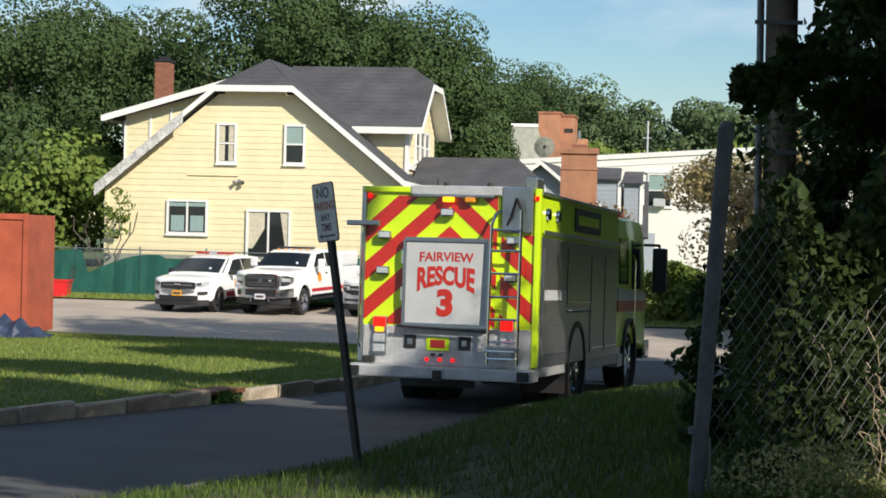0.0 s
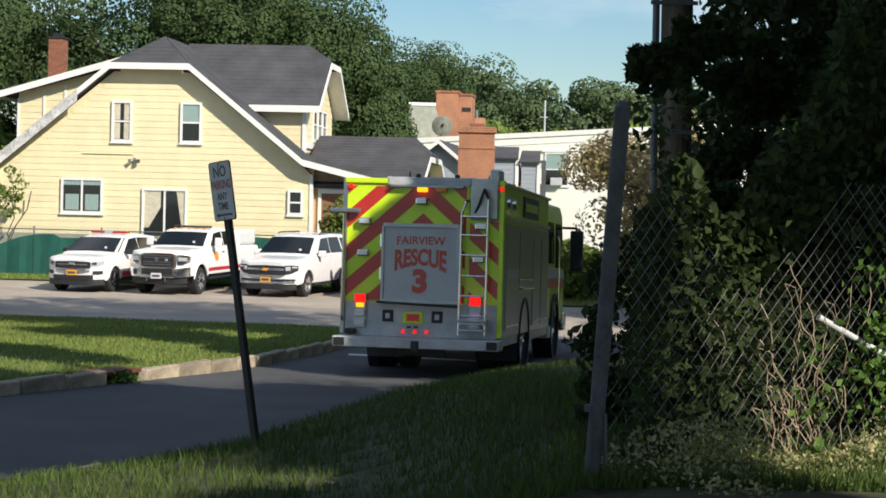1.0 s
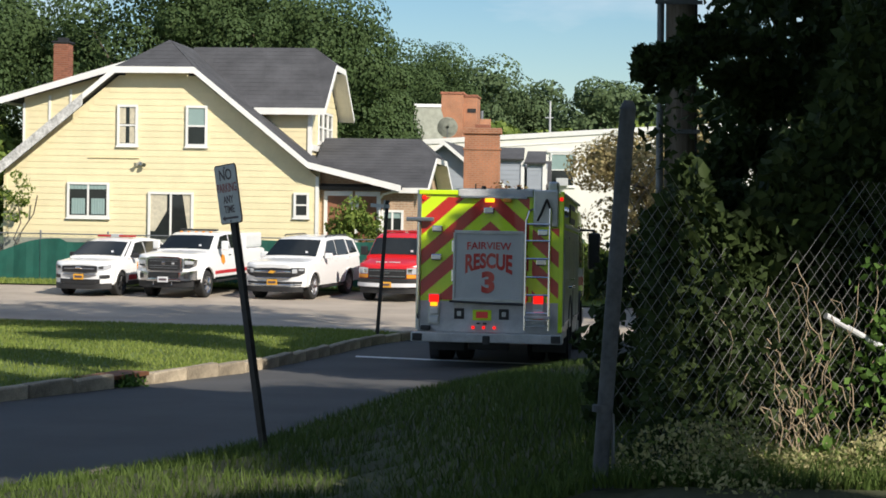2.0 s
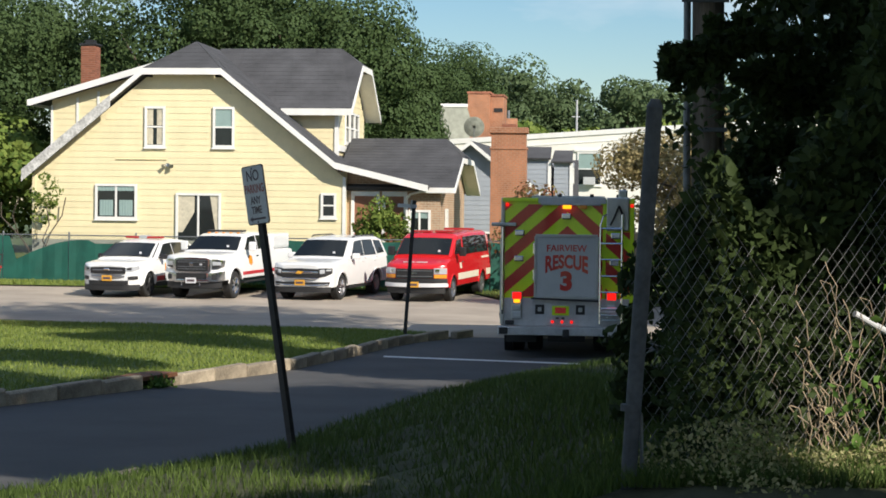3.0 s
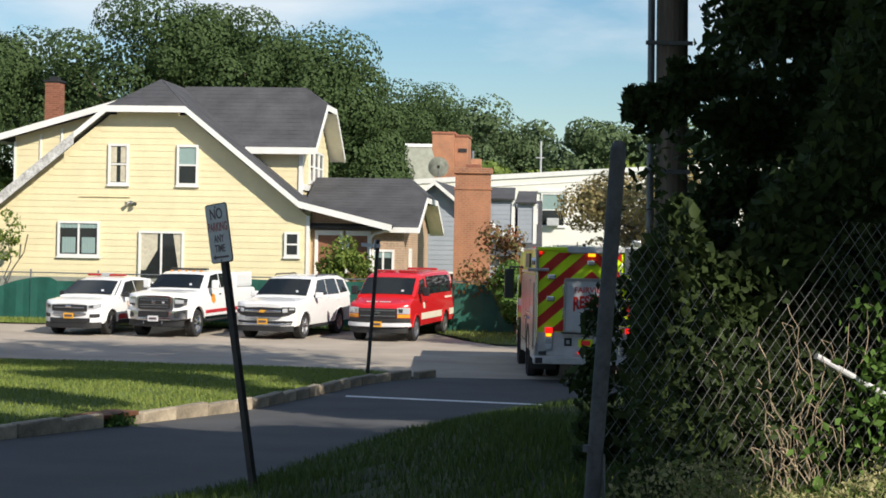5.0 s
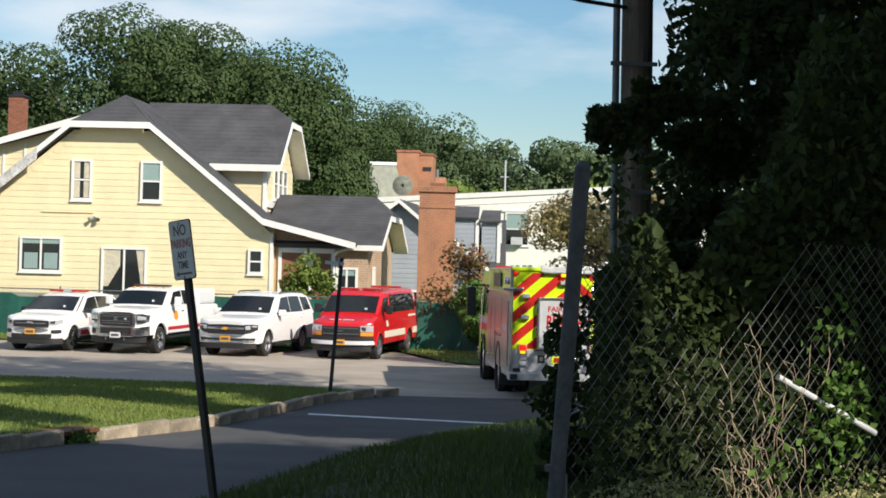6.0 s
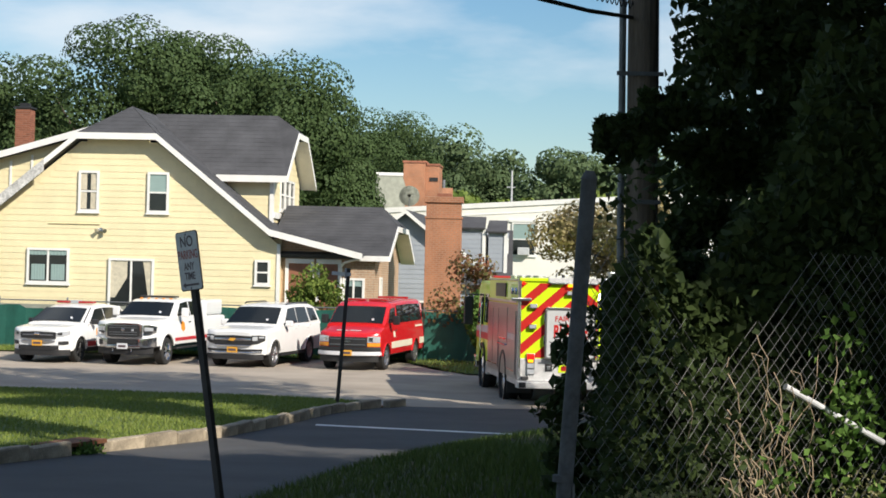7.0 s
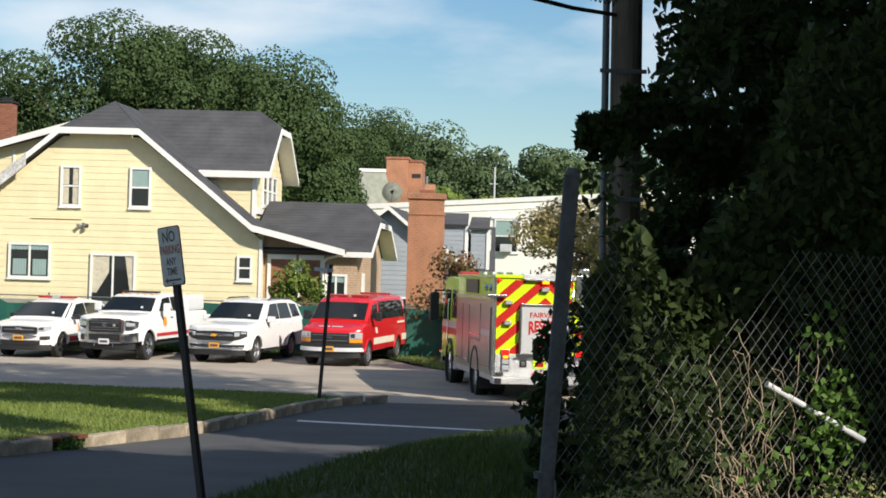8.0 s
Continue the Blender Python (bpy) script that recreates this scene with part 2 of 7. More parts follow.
def writing(name, body, size, material, parent, at, deep=0.004, stretch=1.0, bold=0.0, arch=0.0):
    """Letters in the built-in font, turned into a mesh; arch draws the outer letters out downwards."""
    cu = bpy.data.curves.new(name, "FONT")
    cu.body, cu.size, cu.extrude, cu.align_x, cu.align_y, cu.offset = body, size, deep, "CENTER", "CENTER", bold
    tmp = bpy.data.objects.new(name + "_tmp", cu)
    scene.collection.objects.link(tmp)
    me = bpy.data.meshes.new_from_object(tmp.evaluated_get(bpy.context.evaluated_depsgraph_get()))
    bpy.data.objects.remove(tmp)
    if arch:
        wide, top = max(abs(v.co.x) for v in me.vertices), max(v.co.y for v in me.vertices)
        for v in me.vertices:
            f = (v.co.x / wide) ** 2
            v.co.y = top - (top - v.co.y) * (1 + arch * f) - 0.25 * arch * size * f
    me.materials.clear()
    me.materials.append(material)
    ob = new(name, me)
    ob.parent = parent
    ob.matrix_basis = at @ Matrix.Diagonal((stretch, 1, 1, 1))
    return ob


def cards(name, centres, sizes, material, seed, aspect=0.6, droop=0.3, facing=None):
    """Many small folded leaves at the centres; facing turns each one outwards from its clump."""
    rng = np.random.default_rng(seed)
    n = len(centres)
    u = rng.normal(size=(n, 3))
    u[:, 2] -= droop
    u /= np.linalg.norm(u, axis=1)[:, None]
    w = rng.normal(size=(n, 3))
    w -= (w * u).sum(1)[:, None] * u
    w /= np.linalg.norm(w, axis=1)[:, None]
    k = np.cross(u, w)
    if facing is not None:
        k = facing + rng.normal(size=(n, 3)) * 0.27
        k /= np.linalg.norm(k, axis=1)[:, None]
        u -= (u * k).sum(1)[:, None] * k
        u /= np.linalg.norm(u, axis=1)[:, None]
        w = np.cross(k, u)
    s = np.asarray(sizes)[:, None]
    c = np.asarray(centres)
    tip, back = c + u * s * 0.5, c - u * s * 0.5
    l, r = c + w * s * aspect * 0.5 + k * s * 0.1, c - w * s * aspect * 0.5 + k * s * 0.1
    verts = np.stack([back, l, tip, r], 1).reshape(-1, 3)
    i = np.arange(n)[:, None] * 4
    faces = np.concatenate([i + np.array([[0, 1, 2]]), i + np.array([[0, 2, 3]])], 1).reshape(-1, 3)
    me = bpy.data.meshes.new(name)
    me.vertices.add(len(verts)), me.loops.add(faces.size), me.polygons.add(len(faces))
    me.vertices.foreach_set("co", verts.ravel())
    me.loops.foreach_set("vertex_index", faces.ravel())
    me.polygons.foreach_set("loop_start", np.arange(len(faces)) * 3)
    me.update(calc_edges=True)
    me.materials.append(material)
    return me


def crown_points(rng, n, centre, radii, blobs, spread=0.86, shell=0.6, outward=False):
    """Points over a heap of smaller clumps that fill an uneven crown; outward also gives each one's direction."""
    cs = rng.normal(size=(blobs, 3))
    cs /= np.linalg.norm(cs, axis=1)[:, None]
    cs *= rng.uniform(0.25, 1.0, (blobs, 1)) ** 0.5 * spread
    cs = cs * np.array(radii)
    br = rng.uniform(0.17, 0.44, blobs) * np.mean(radii)
    k = rng.integers(0, blobs, n)
    d = rng.normal(size=(n, 3))
    d /= np.linalg.norm(d, axis=1)[:, None]
    rr = rng.uniform(shell, 1.08, (n, 1)) ** 0.7
    pts = np.array(centre) + cs[k] + d * rr * br[k][:, None] * np.array([1, 1, 0.8])
    return (pts, d) if outward else pts


def tree(m, height, radius, leaves, leaf, material, label, seed, trunk=0.25, low=0.3, blobs=34, group="", name="tree", squash=1.0):
    """A tapered trunk with limbs and a ragged crown of single leaves."""
    rng = np.random.default_rng(seed)
    t = thing(name, m, label, "tree", group)
    bm = BM()
    top = height * 0.75
    pts = [Vector((rng.normal() * 0.02 * height * i / 5, rng.normal() * 0.02 * height * i / 5, top * i / 5)) for i in range(6)]
    for i in range(5):
        rod(bm, pts[i], pts[i + 1], trunk * (1 - i * 0.16) * (1.25 if i == 0 else 1), trunk * (0.84 - i * 0.16), 9)
    for i in range(9):
        a = rng.uniform(0, 6.28)
        z0 = height * (low + 0.05 + 0.4 * i / 9)
        p0 = pts[0].lerp(pts[5], min(1, z0 / top))
        e = p0 + Vector((math.cos(a) * radius * 0.7, math.sin(a) * radius * 0.7, height * rng.uniform(0.08, 0.25)))
        mid = p0.lerp(e, 0.5) + Vector((0, 0, -0.03 * height))
        rod(bm, p0, mid, trunk * 0.4, trunk * 0.26, 6), rod(bm, mid, e, trunk * 0.26, trunk * 0.06, 6)
    part("trunk", bm, M_BARK, t)
    zc = height * (1 + low) / 2
    pts_, out = crown_points(rng, leaves, (0, 0, zc), (radius, radius, height * (1 - low) / 2 * squash), blobs, shell=0.84, outward=True)
    c = new("crown", cards("crown", pts_, rng.uniform(0.7, 1.3, leaves) * leaf, material, seed, 0.8, facing=out))
    c.parent = t
    return t


# ---- ground ----
YS = [-400, -40, 0, 13, 20, 25, 30, 35, 40, 45, 50, 56, 62, 70, 90, 140, 400, 4000]
ZS = [1.0, 0.8, 0.62, 0.36, 0.2, 0.09, -0.05, -0.19, -0.28, -0.30, -0.27, -0.19, -0.05, 0.1, 0.3, 0.8, 1.2, 1.2]


def low(y):
    """The height of the made ground (road, lot) at depth y."""
    return float(np.interp(y, YS, ZS) * 0.5 + 0.25 * (np.interp(y - 2, YS, ZS) + np.interp(y + 2, YS, ZS)))


LEFT = [(-26, -25), (-16, 0), (-9.4, 12), (-6.0, 20.1), (-5.15, 22), (-4.1, 24.8), (-3.0, 27.8), (-2.25, 32.2), (-1.55, 37.0), (-0.75, 39.9), (0.1, 41.0)]
RIGHT = [(-14, -25), (-8, 0), (-4.3, 10.5), (-2.75, 13.1), (-1.9, 15.5), (-0.75, 21.5), (0.6, 25.5), (2.3, 29.0), (5.5, 34.0), (9.0, 38.0), (13, 41)]


def at_y(line, y):
    return float(np.interp(y, [p[1] for p in line], [p[0] for p in line]))


def bank(x, y):
    """How far the verge beside the road rises over it: a kerb, then a bank."""
    d = x - at_y(RIGHT, y)
    return 0.10 + 0.30 * max(0, min(1, d / 1.6)) ** 0.8 + 0.45 * max(0, min(1, (x + 0.4) / 1.1)) * max(0, min(1, (22 - y) / 10)) * max(0, min(1, (y - 1) / 6))


def grid_mesh(name, rows, material, z):
    """A sheet from rows of (x0, x1, y), each cut into even steps."""
    bm = BM()
    prev = None
    for x0, x1, y, n in rows:
        vs = [bm.verts.new((x0 + (x1 - x0) * i / n, y, z(x0 + (x1 - x0) * i / n, y))) for i in range(n + 1)]
        if prev:
            for i in range(n):
                bm.faces.new((prev[i], prev[i + 1], vs[i + 1], vs[i]))
        prev = vs
    ob = part(name, bm, material, smooth=True)
    return ob


def build_ground():
    ys = [-400, -150, -60, -40, -25] + list(np.arange(-20, 80, 2.5)) + [85, 95, 110, 130, 160, 200, 300, 500, 1000, 2500, 4000]
    bm = BM()
    xs = [-4000, -1500, -500, -150, -60, -30, -20, -15, -10, -5, 0, 5, 10, 15, 20, 30, 60, 150, 500, 1500, 4000]
    vs = [[bm.verts.new((x, y, low(y) - 0.06)) for x in xs] for y in ys]
    for j in range(len(ys) - 1):
        for i in range(len(xs) - 1):
            bm.faces.new((vs[j][i], vs[j][i + 1], vs[j + 1][i + 1], vs[j + 1][i]))
    tagged(part("ground", bm, M_SOIL, smooth=True), "green and brown open ground reaching to the horizon", "ground", kind="structure")
    # road: between the two kerb lines, up to the lot
    rows = [(at_y(LEFT, y) - 0.02, at_y(RIGHT, y) + 0.02, y, 8) for y in np.arange(-25, 41.7, 0.8)]
    tagged(grid_mesh("road", rows, M_ASPHALT_SHADED, lambda x, y: low(y)), "asphalt road in tree shade, shade also put into its dark grey", "road", kind="structure")
    # lot beyond the island
    def back(x):
        return float(np.interp(x, [-40, -20, -10.7, -5, -2.9, 0.1, 13, 40], [51, 47, 43.9, 42.1, 41.9, 40.9, 40.9, 44]))
    bm = BM()
    prev = None
    for x in np.arange(-40, 40.1, 1.0):
        y0, y1 = back(x), float(np.interp(x, [-40, -16, 0.0, 1.6, 40], [63.2, 61.0, 60.0, 54.5, 54.0]))
        col = [bm.verts.new((x, y0 + (y1 - y0) * i / 14, low(y0 + (y1 - y0) * i / 14) + 0.004)) for i in range(15)]
        if prev:
            for i in range(14):
                bm.faces.new((prev[i], col[i], col[i + 1], prev[i + 1]))
        prev = col
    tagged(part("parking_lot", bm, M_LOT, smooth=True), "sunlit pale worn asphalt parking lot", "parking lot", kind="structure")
    # island lawn
    bm = BM()
    prev = None
    for y in np.arange(-25, 47.1, 0.75):
        x1 = at_y(LEFT, min(y, 41)) - 0.16 if y < 40.6 else None
        xb = -40
        if y > 40.6:
            x1 = float(np.interp(y, [40.6, 41.9, 42.1, 43.9, 47], [-0.6, -3.0, -5.2, -10.8, -20]))
        n = 40
        row = []
        for i in range(n + 1):
            x = xb + (x1 - xb) * (1 - (1 - i / n) ** 2.2)
            edge = min(1, (x1 - x) / 2.5)
            row.append(bm.verts.new((x, y, low(y) + 0.11 + 0.10 * edge * min(1, max(0, (43 - y) / 6)))))
        if prev:
            for i in range(n):
                bm.faces.new((prev[i], prev[i + 1], row[i + 1], row[i]))
        prev = row
    tagged(part("lawn_island", bm, M_GRASS, smooth=True), "mown green lawn island beside the road", "lawn", kind="structure")
    # verge by the fence
    rows = [(at_y(RIGHT, y) + 0.14, at_y(RIGHT, y) + 30, y, 60) for y in np.arange(-25, 40.6, 0.75)]
    bm = BM()
    prev = None
    for x0, x1, y, n in rows:
        row = []
        for i in range(n + 1):
            x = x0 + (x1 - x0) * (i / n) ** 2.0
            row.append(bm.verts.new((x, y, low(y) + bank(x, y))))
        if prev:
            for i in range(n):
                bm.faces.new((prev[i], prev[i + 1], row[i + 1], row[i]))
        prev = row
    tagged(part("verge", bm, M_VERGE_SHADED, smooth=True), "grassy bank between road and chain link fence, shade in its soil colour", "verge", kind="structure")
    # lawn behind the lot
    bm = BM()
    prev = None
    for x in np.arange(-40, 40.1, 2.0):
        y0 = float(np.interp(x, [-40, -16, 0.0, 1.6, 40], [63.0, 60.8, 59.8, 54.3, 53.8]))
        col = [bm.verts.new((x, y0 + (90 - y0) * (i / 12) ** 1.5, low(y0 + (90 - y0) * (i / 12) ** 1.5) + 0.05)) for i in range(13)]
        if prev:
            for i in range(12):
                bm.faces.new((prev[i], col[i], col[i + 1], prev[i + 1]))
        prev = col
    tagged(part("lawn_back", bm, M_GRASS, smooth=True), "sunlit grass strip at the foot of the fence", "lawn", kind="structure")


build_ground()

# ---- yellow house ----
HOUSE = pose(-15.93, 66.0, 0.1, 0, 0, -6)
HB = Matrix.Identity(4)


def main_roof_z(x):
    """Height of the main roof's upper face over the plan x."""
    if x < 5.6:
        return 8.72 - 0.822 * (5.6 - x)
    if x < 11.25:
        return 8.72 - 0.798 * (x - 5.6)
    return 4.21 - 0.238 * (x - 11.25)


def window(parent, x0, x1, z0, z1, y, wall_in=0.12, split="h", curtain=None, blind=None, facing="y"):
    """A framed window set into a wall that faces -y (or +x); frame, sill, panes, curtains behind."""
    fr = 0.085
    def to(a0, a1, b0, b1, c0, c1):
        # a along the wall, b outwards from the wall face, c up
        if facing == "y":
            return a0, a1, y - b1, y - b0, c0, c1
        return y + b0, y + b1, a0, a1, c0, c1
    w = BM()
    for a0, a1, c0, c1 in ((x0, x0 + fr, z0, z1), (x1 - fr, x1, z0, z1), (x0 + fr, x1 - fr, z1 - fr, z1), (x0 + fr, x1 - fr, z0, z0 + fr)):
        box(w, *to(a0, a1, 0.0, 0.06, c0, c1))
    win = part("window", w, M_TRIM, parent, "white framed window")
    s = BM()
    box(s, *to(x0 - 0.04, x1 + 0.04, 0.0, 0.065, z0 - 0.06, z0))
    part("sill", s, M_TRIM, win)
    cells = []
    ix0, ix1, iz0, iz1 = x0 + fr, x1 - fr, z0 + fr, z1 - fr
    mid = BM()
    if split == "h":
        zm = (iz0 + iz1) / 2
        box(mid, *to(ix0, ix1, 0.006, 0.045, zm - 0.03, zm + 0.03))
        cells = [(ix0, ix1, iz0, zm - 0.03), (ix0, ix1, zm + 0.03, iz1)]
    else:
        xm = (ix0 + ix1) / 2
        box(mid, *to(xm - 0.035, xm + 0.035, 0.006, 0.045, iz0, iz1))
        cells = [(ix0, xm - 0.035, iz0, iz1), (xm + 0.035, ix1, iz0, iz1)]
    part("mullion", mid, M_TRIM, win)
    for k, (a0, a1, c0, c1) in enumerate(cells):
        g = BM()
        box(g, *to(a0, a1, 0.004, 0.014, c0, c1))
        part("pane", g, M_GLASS, win)
        if curtain == "drape":
            # a tied curtain: pleats gathered to the frame side
            c = BM()
            n = 9
            side = a0 if k == 0 else a1
            inw = 1 if k == 0 else -1
            for i in range(n):
                f0, f1 = i / n, (i + 1) / n
                def wd(f):
                    return (a1 - a0) * (0.85 if f < 0.45 else 0.85 - (f - 0.45) * 1.1) if k == 0 else (a1 - a0) * max(0.18, 0.45 - 0.3 * f)
                z_a, z_b = c1 - (c1 - c0) * f0 * 0.62, c1 - (c1 - c0) * f1 * 0.62
                vs = [c.verts.new(Vector(to(p, p, q, q, zz, zz)[0::2])) for p, q, zz in (
                    (side, 0.018, z_a), (side + inw * wd(f0), 0.02, z_a), (side + inw * wd(f1), 0.02, z_b), (side, 0.018, z_b))]
                c.faces.new(vs)
            part("curtain", c, M_CURTAIN, win, "gathered cream curtain")
        elif curtain:
            # pleated cloth behind the pane, each length one wavy sheet
            runs = [(a0 + (a1 - a0) * 0.12, a1 - (a1 - a0) * 0.12, c0 + 0.03, c0 + (c1 - c0) * 0.55), (a0, a1, c1 - (c1 - c0) * 0.16, c1 - 0.01)] if curtain == "cafe" else [
                (a0, a0 + (a1 - a0) * 0.38, c0 + 0.01, c1 - 0.01), (a1 - (a1 - a0) * 0.38, a1, c0 + 0.01, c1 - 0.01)]
            for p0, p1, q0, q1 in runs:
                c = BM()
                prev = None
                for i in range(11):
                    p = p0 + (p1 - p0) * i / 10
                    o = 0.017 + 0.008 * (i % 2)
                    cur = [c.verts.new(Vector(to(p, p, o, o, zz, zz)[0::2])) for zz in (q0 + 0.02 * (i % 2), q1)]
                    if prev:
                        c.faces.new((prev[0], cur[0], cur[1], prev[1]))
                    prev = cur
                part("curtain", c, M_BLIND if blind and curtain == "cafe" else M_CURTAIN, win)
        elif blind and k == 1:
            c = BM()
            box(c, *to(a0 + 0.01, a1 - 0.01, 0.016, 0.02, c0, c1))
            part("blind", c, M_BLIND, win)
    return win


def clip_front(x0, x1, z0, z1, top):
    """Cut a board (x0..x1) so that it stays under the roofline top(x) (returns None when outside)."""
    n = 60
    xs = [x0 + (x1 - x0) * i / n for i in range(n + 1)]
    ok = [x for x in xs if top(x) >= z1]
    return (min(ok), max(ok)) if len(ok) > 1 else None


def siding(parent, x0, x1, z0, z1, top, y, step=0.23, material=None, facing="y", thick=0.008):
    """Lapped boards, each its own piece, its lower edge proud of the one below."""
    z = z0
    while z < z1:
        e = clip_front(x0, x1, z, min(z + step, z1), top)
        if e:
            bm = BM()
            zb = min(z + step, z1)
            prof = [(0.0, z), (-thick - 0.008, z), (-thick * 0.4, zb), (0.0, zb)]
            if facing == "y":
                slab(bm, [(y + u, v) for u, v in prof], "x", e[0], e[1])
            else:
                slab(bm, [(y - u, v) for u, v in prof], "y", e[0], e[1])
            part("board", bm, material or M_SIDING, parent)
        z += step


def shingle_rows(bm, a, b, c, d, step, lift=0.006):
    """Courses of shingles on the slope a-b (eave) to d-c (top): each course a thin wedge in tabs."""
    a, b, c, d = (Vector(p) for p in (a, b, c, d))
    n = (b - a).cross(d - a).normalized()
    if n.z < 0:
        n = -n
    rows = max(1, int((d - a).length / step))
    rng = random.Random(int(a.x * 100 + b.z * 10))
    for i in range(rows):
        f0, f1 = i / rows, (i + 1) / rows
        l0, r0, l1, r1 = a.lerp(d, f0), b.lerp(c, f0), a.lerp(d, f1), b.lerp(c, f1)
        w = (r0 - l0).length
        if w < 0.15:
            continue
        k = max(1, int(w / 0.9))
        for j in range(k):
            g0, g1 = j / k, (j + 1) / k - 0.008
            q = [l0.lerp(r0, g0) + n * (lift + rng.uniform(0, 0.007)), l0.lerp(r0, g1) + n * lift, l1.lerp(r1, g1) + n * 0.002, l1.lerp(r1, g0) + n * 0.002]
            vs = [bm.verts.new(p) for p in q]
            lo = [bm.verts.new(q[0] - n * lift), bm.verts.new(q[1] - n * lift)]
            bm.faces.new(vs), bm.faces.new((lo[0], lo[1], vs[1], vs[0]))


def roof(parent, name, polys, thick=0.16, step=0.28, shingles=True):
    """Roof boards with shingle courses; polys are quads eave-left, eave-right, top-right, top-left, or triangles."""
    bm = BM()
    for q in polys:
        sheet(bm, q, thick)
    r = part(name, bm, M_SHINGLE, parent, "dark grey asphalt shingle roof")
    if shingles:
        s = BM()
        for q in polys:
            q = list(q) if len(q) == 4 else [q[0], q[1], q[2], q[2]]
            shingle_rows(s, *q, step)
        tagged(part("shingles", s, M_SHINGLE, r), kind="stuff")
    return r


def fascia(parent, pts, high=0.22, y=None, out=0.03, material=None, facing="y"):
    """White edge boards along a roof's edge, one for each straight run."""
    for (a0, z0), (a1, z1) in zip(pts[:-1], pts[1:]):
        bm = BM()
        slab(bm, [(a0, z0), (a1, z1), (a1, z1 - high), (a0, z0 - high)], facing, y - out, y)
        part("fascia", bm, material or M_TRIM, parent, "white painted edge board")


def brick_stack(parent, x0, x1, y0, y1, z0, z1, material, h=0.085, w=0.24, limit=300):
    """Bricks laid round a core; the pieces share three meshes."""
    core = BM()
    box(core, x0 + 0.02, x1 - 0.02, y0 + 0.02, y1 - 0.02, z0, z1)
    c = part("mortar_core", core, M_MORTAR, parent)
    rows = int((z1 - z0) / h)
    nx, ny = max(2, round((x1 - x0) / w)), max(2, round((y1 - y0) / w))
    count = 0
    meshes = {}
    for i in range(rows):
        z = z0 + i * h
        off = 0.5 if i % 2 else 0.0
        for side in ("f", "r", "l"):
            n, a0, a1 = (nx, x0, x1) if side == "f" else (ny, y0, y1)
            s = (a1 - a0) / n
            for j in range(n + (1 if off else 0)):
                p0, p1 = max(a0, a0 + (j - off) * s), min(a1, a0 + (j + 1 - off) * s)
                if p1 - p0 < 0.03:
                    continue
                key = (side, round(p1 - p0, 3))
                if key not in meshes:
                    bm = BM()
                    L = p1 - p0
                    if side == "f":
                        box(bm, 0.005, L - 0.005, 0, 0.03, 0.005, h - 0.007)
                    else:
                        box(bm, 0, 0.03, 0.005, L - 0.005, 0.005, h - 0.007)
                    meshes[key] = mesh_of("brick", bm, material)
                ob = new("brick", meshes[key])
                ob.parent = c
                ob.matrix_basis = Matrix.Translation((p0, y0, z) if side == "f" else (x1 - 0.03, p0, z) if side == "r" else (x0, p0, z))
                count += 1
    return c


def brick_texture(name, base, mortar, w, h):
    """Brickwork for far walls."""
    m = mat(name, base, 0.85, vary=0.26, scale=1.3, grain=14, bump=0.3)
    nt = m.node_tree
    b = nt.nodes["Principled BSDF"]
    src = b.inputs["Base Color"].links[0].from_socket
    br = nt.nodes.new("ShaderNodeTexBrick")
    br.inputs["Scale"].default_value = 1.0
    br.inputs["Brick Width"].default_value, br.inputs["Row Height"].default_value, br.inputs["Mortar Size"].default_value = w, h, 0.012
    br.inputs["Mortar"].default_value = (*mortar, 1)
    mp = nt.nodes.new("ShaderNodeMapping")
    tc = nt.nodes.new("ShaderNodeTexCoord")
    mp.inputs["Rotation"].default_value = (radians(90), 0, 0)
    nt.links.new(tc.outputs["Object"], mp.inputs[0]), nt.links.new(mp.outputs[0], br.inputs["Vector"])
    nt.links.new(src, br.inputs["Color1"]), nt.links.new(src, br.inputs["Color2"])
    nt.links.new(br.outputs[0], b.inputs["Base Color"])
    return m


M_TANWALL = brick_texture("tan brickwork", (0.42, 0.27, 0.17), (0.46, 0.38, 0.28), 0.24, 0.085)
M_REDWALL = brick_texture("red brickwork", (0.38, 0.155, 0.075), (0.34, 0.20, 0.13), 0.22, 0.075)


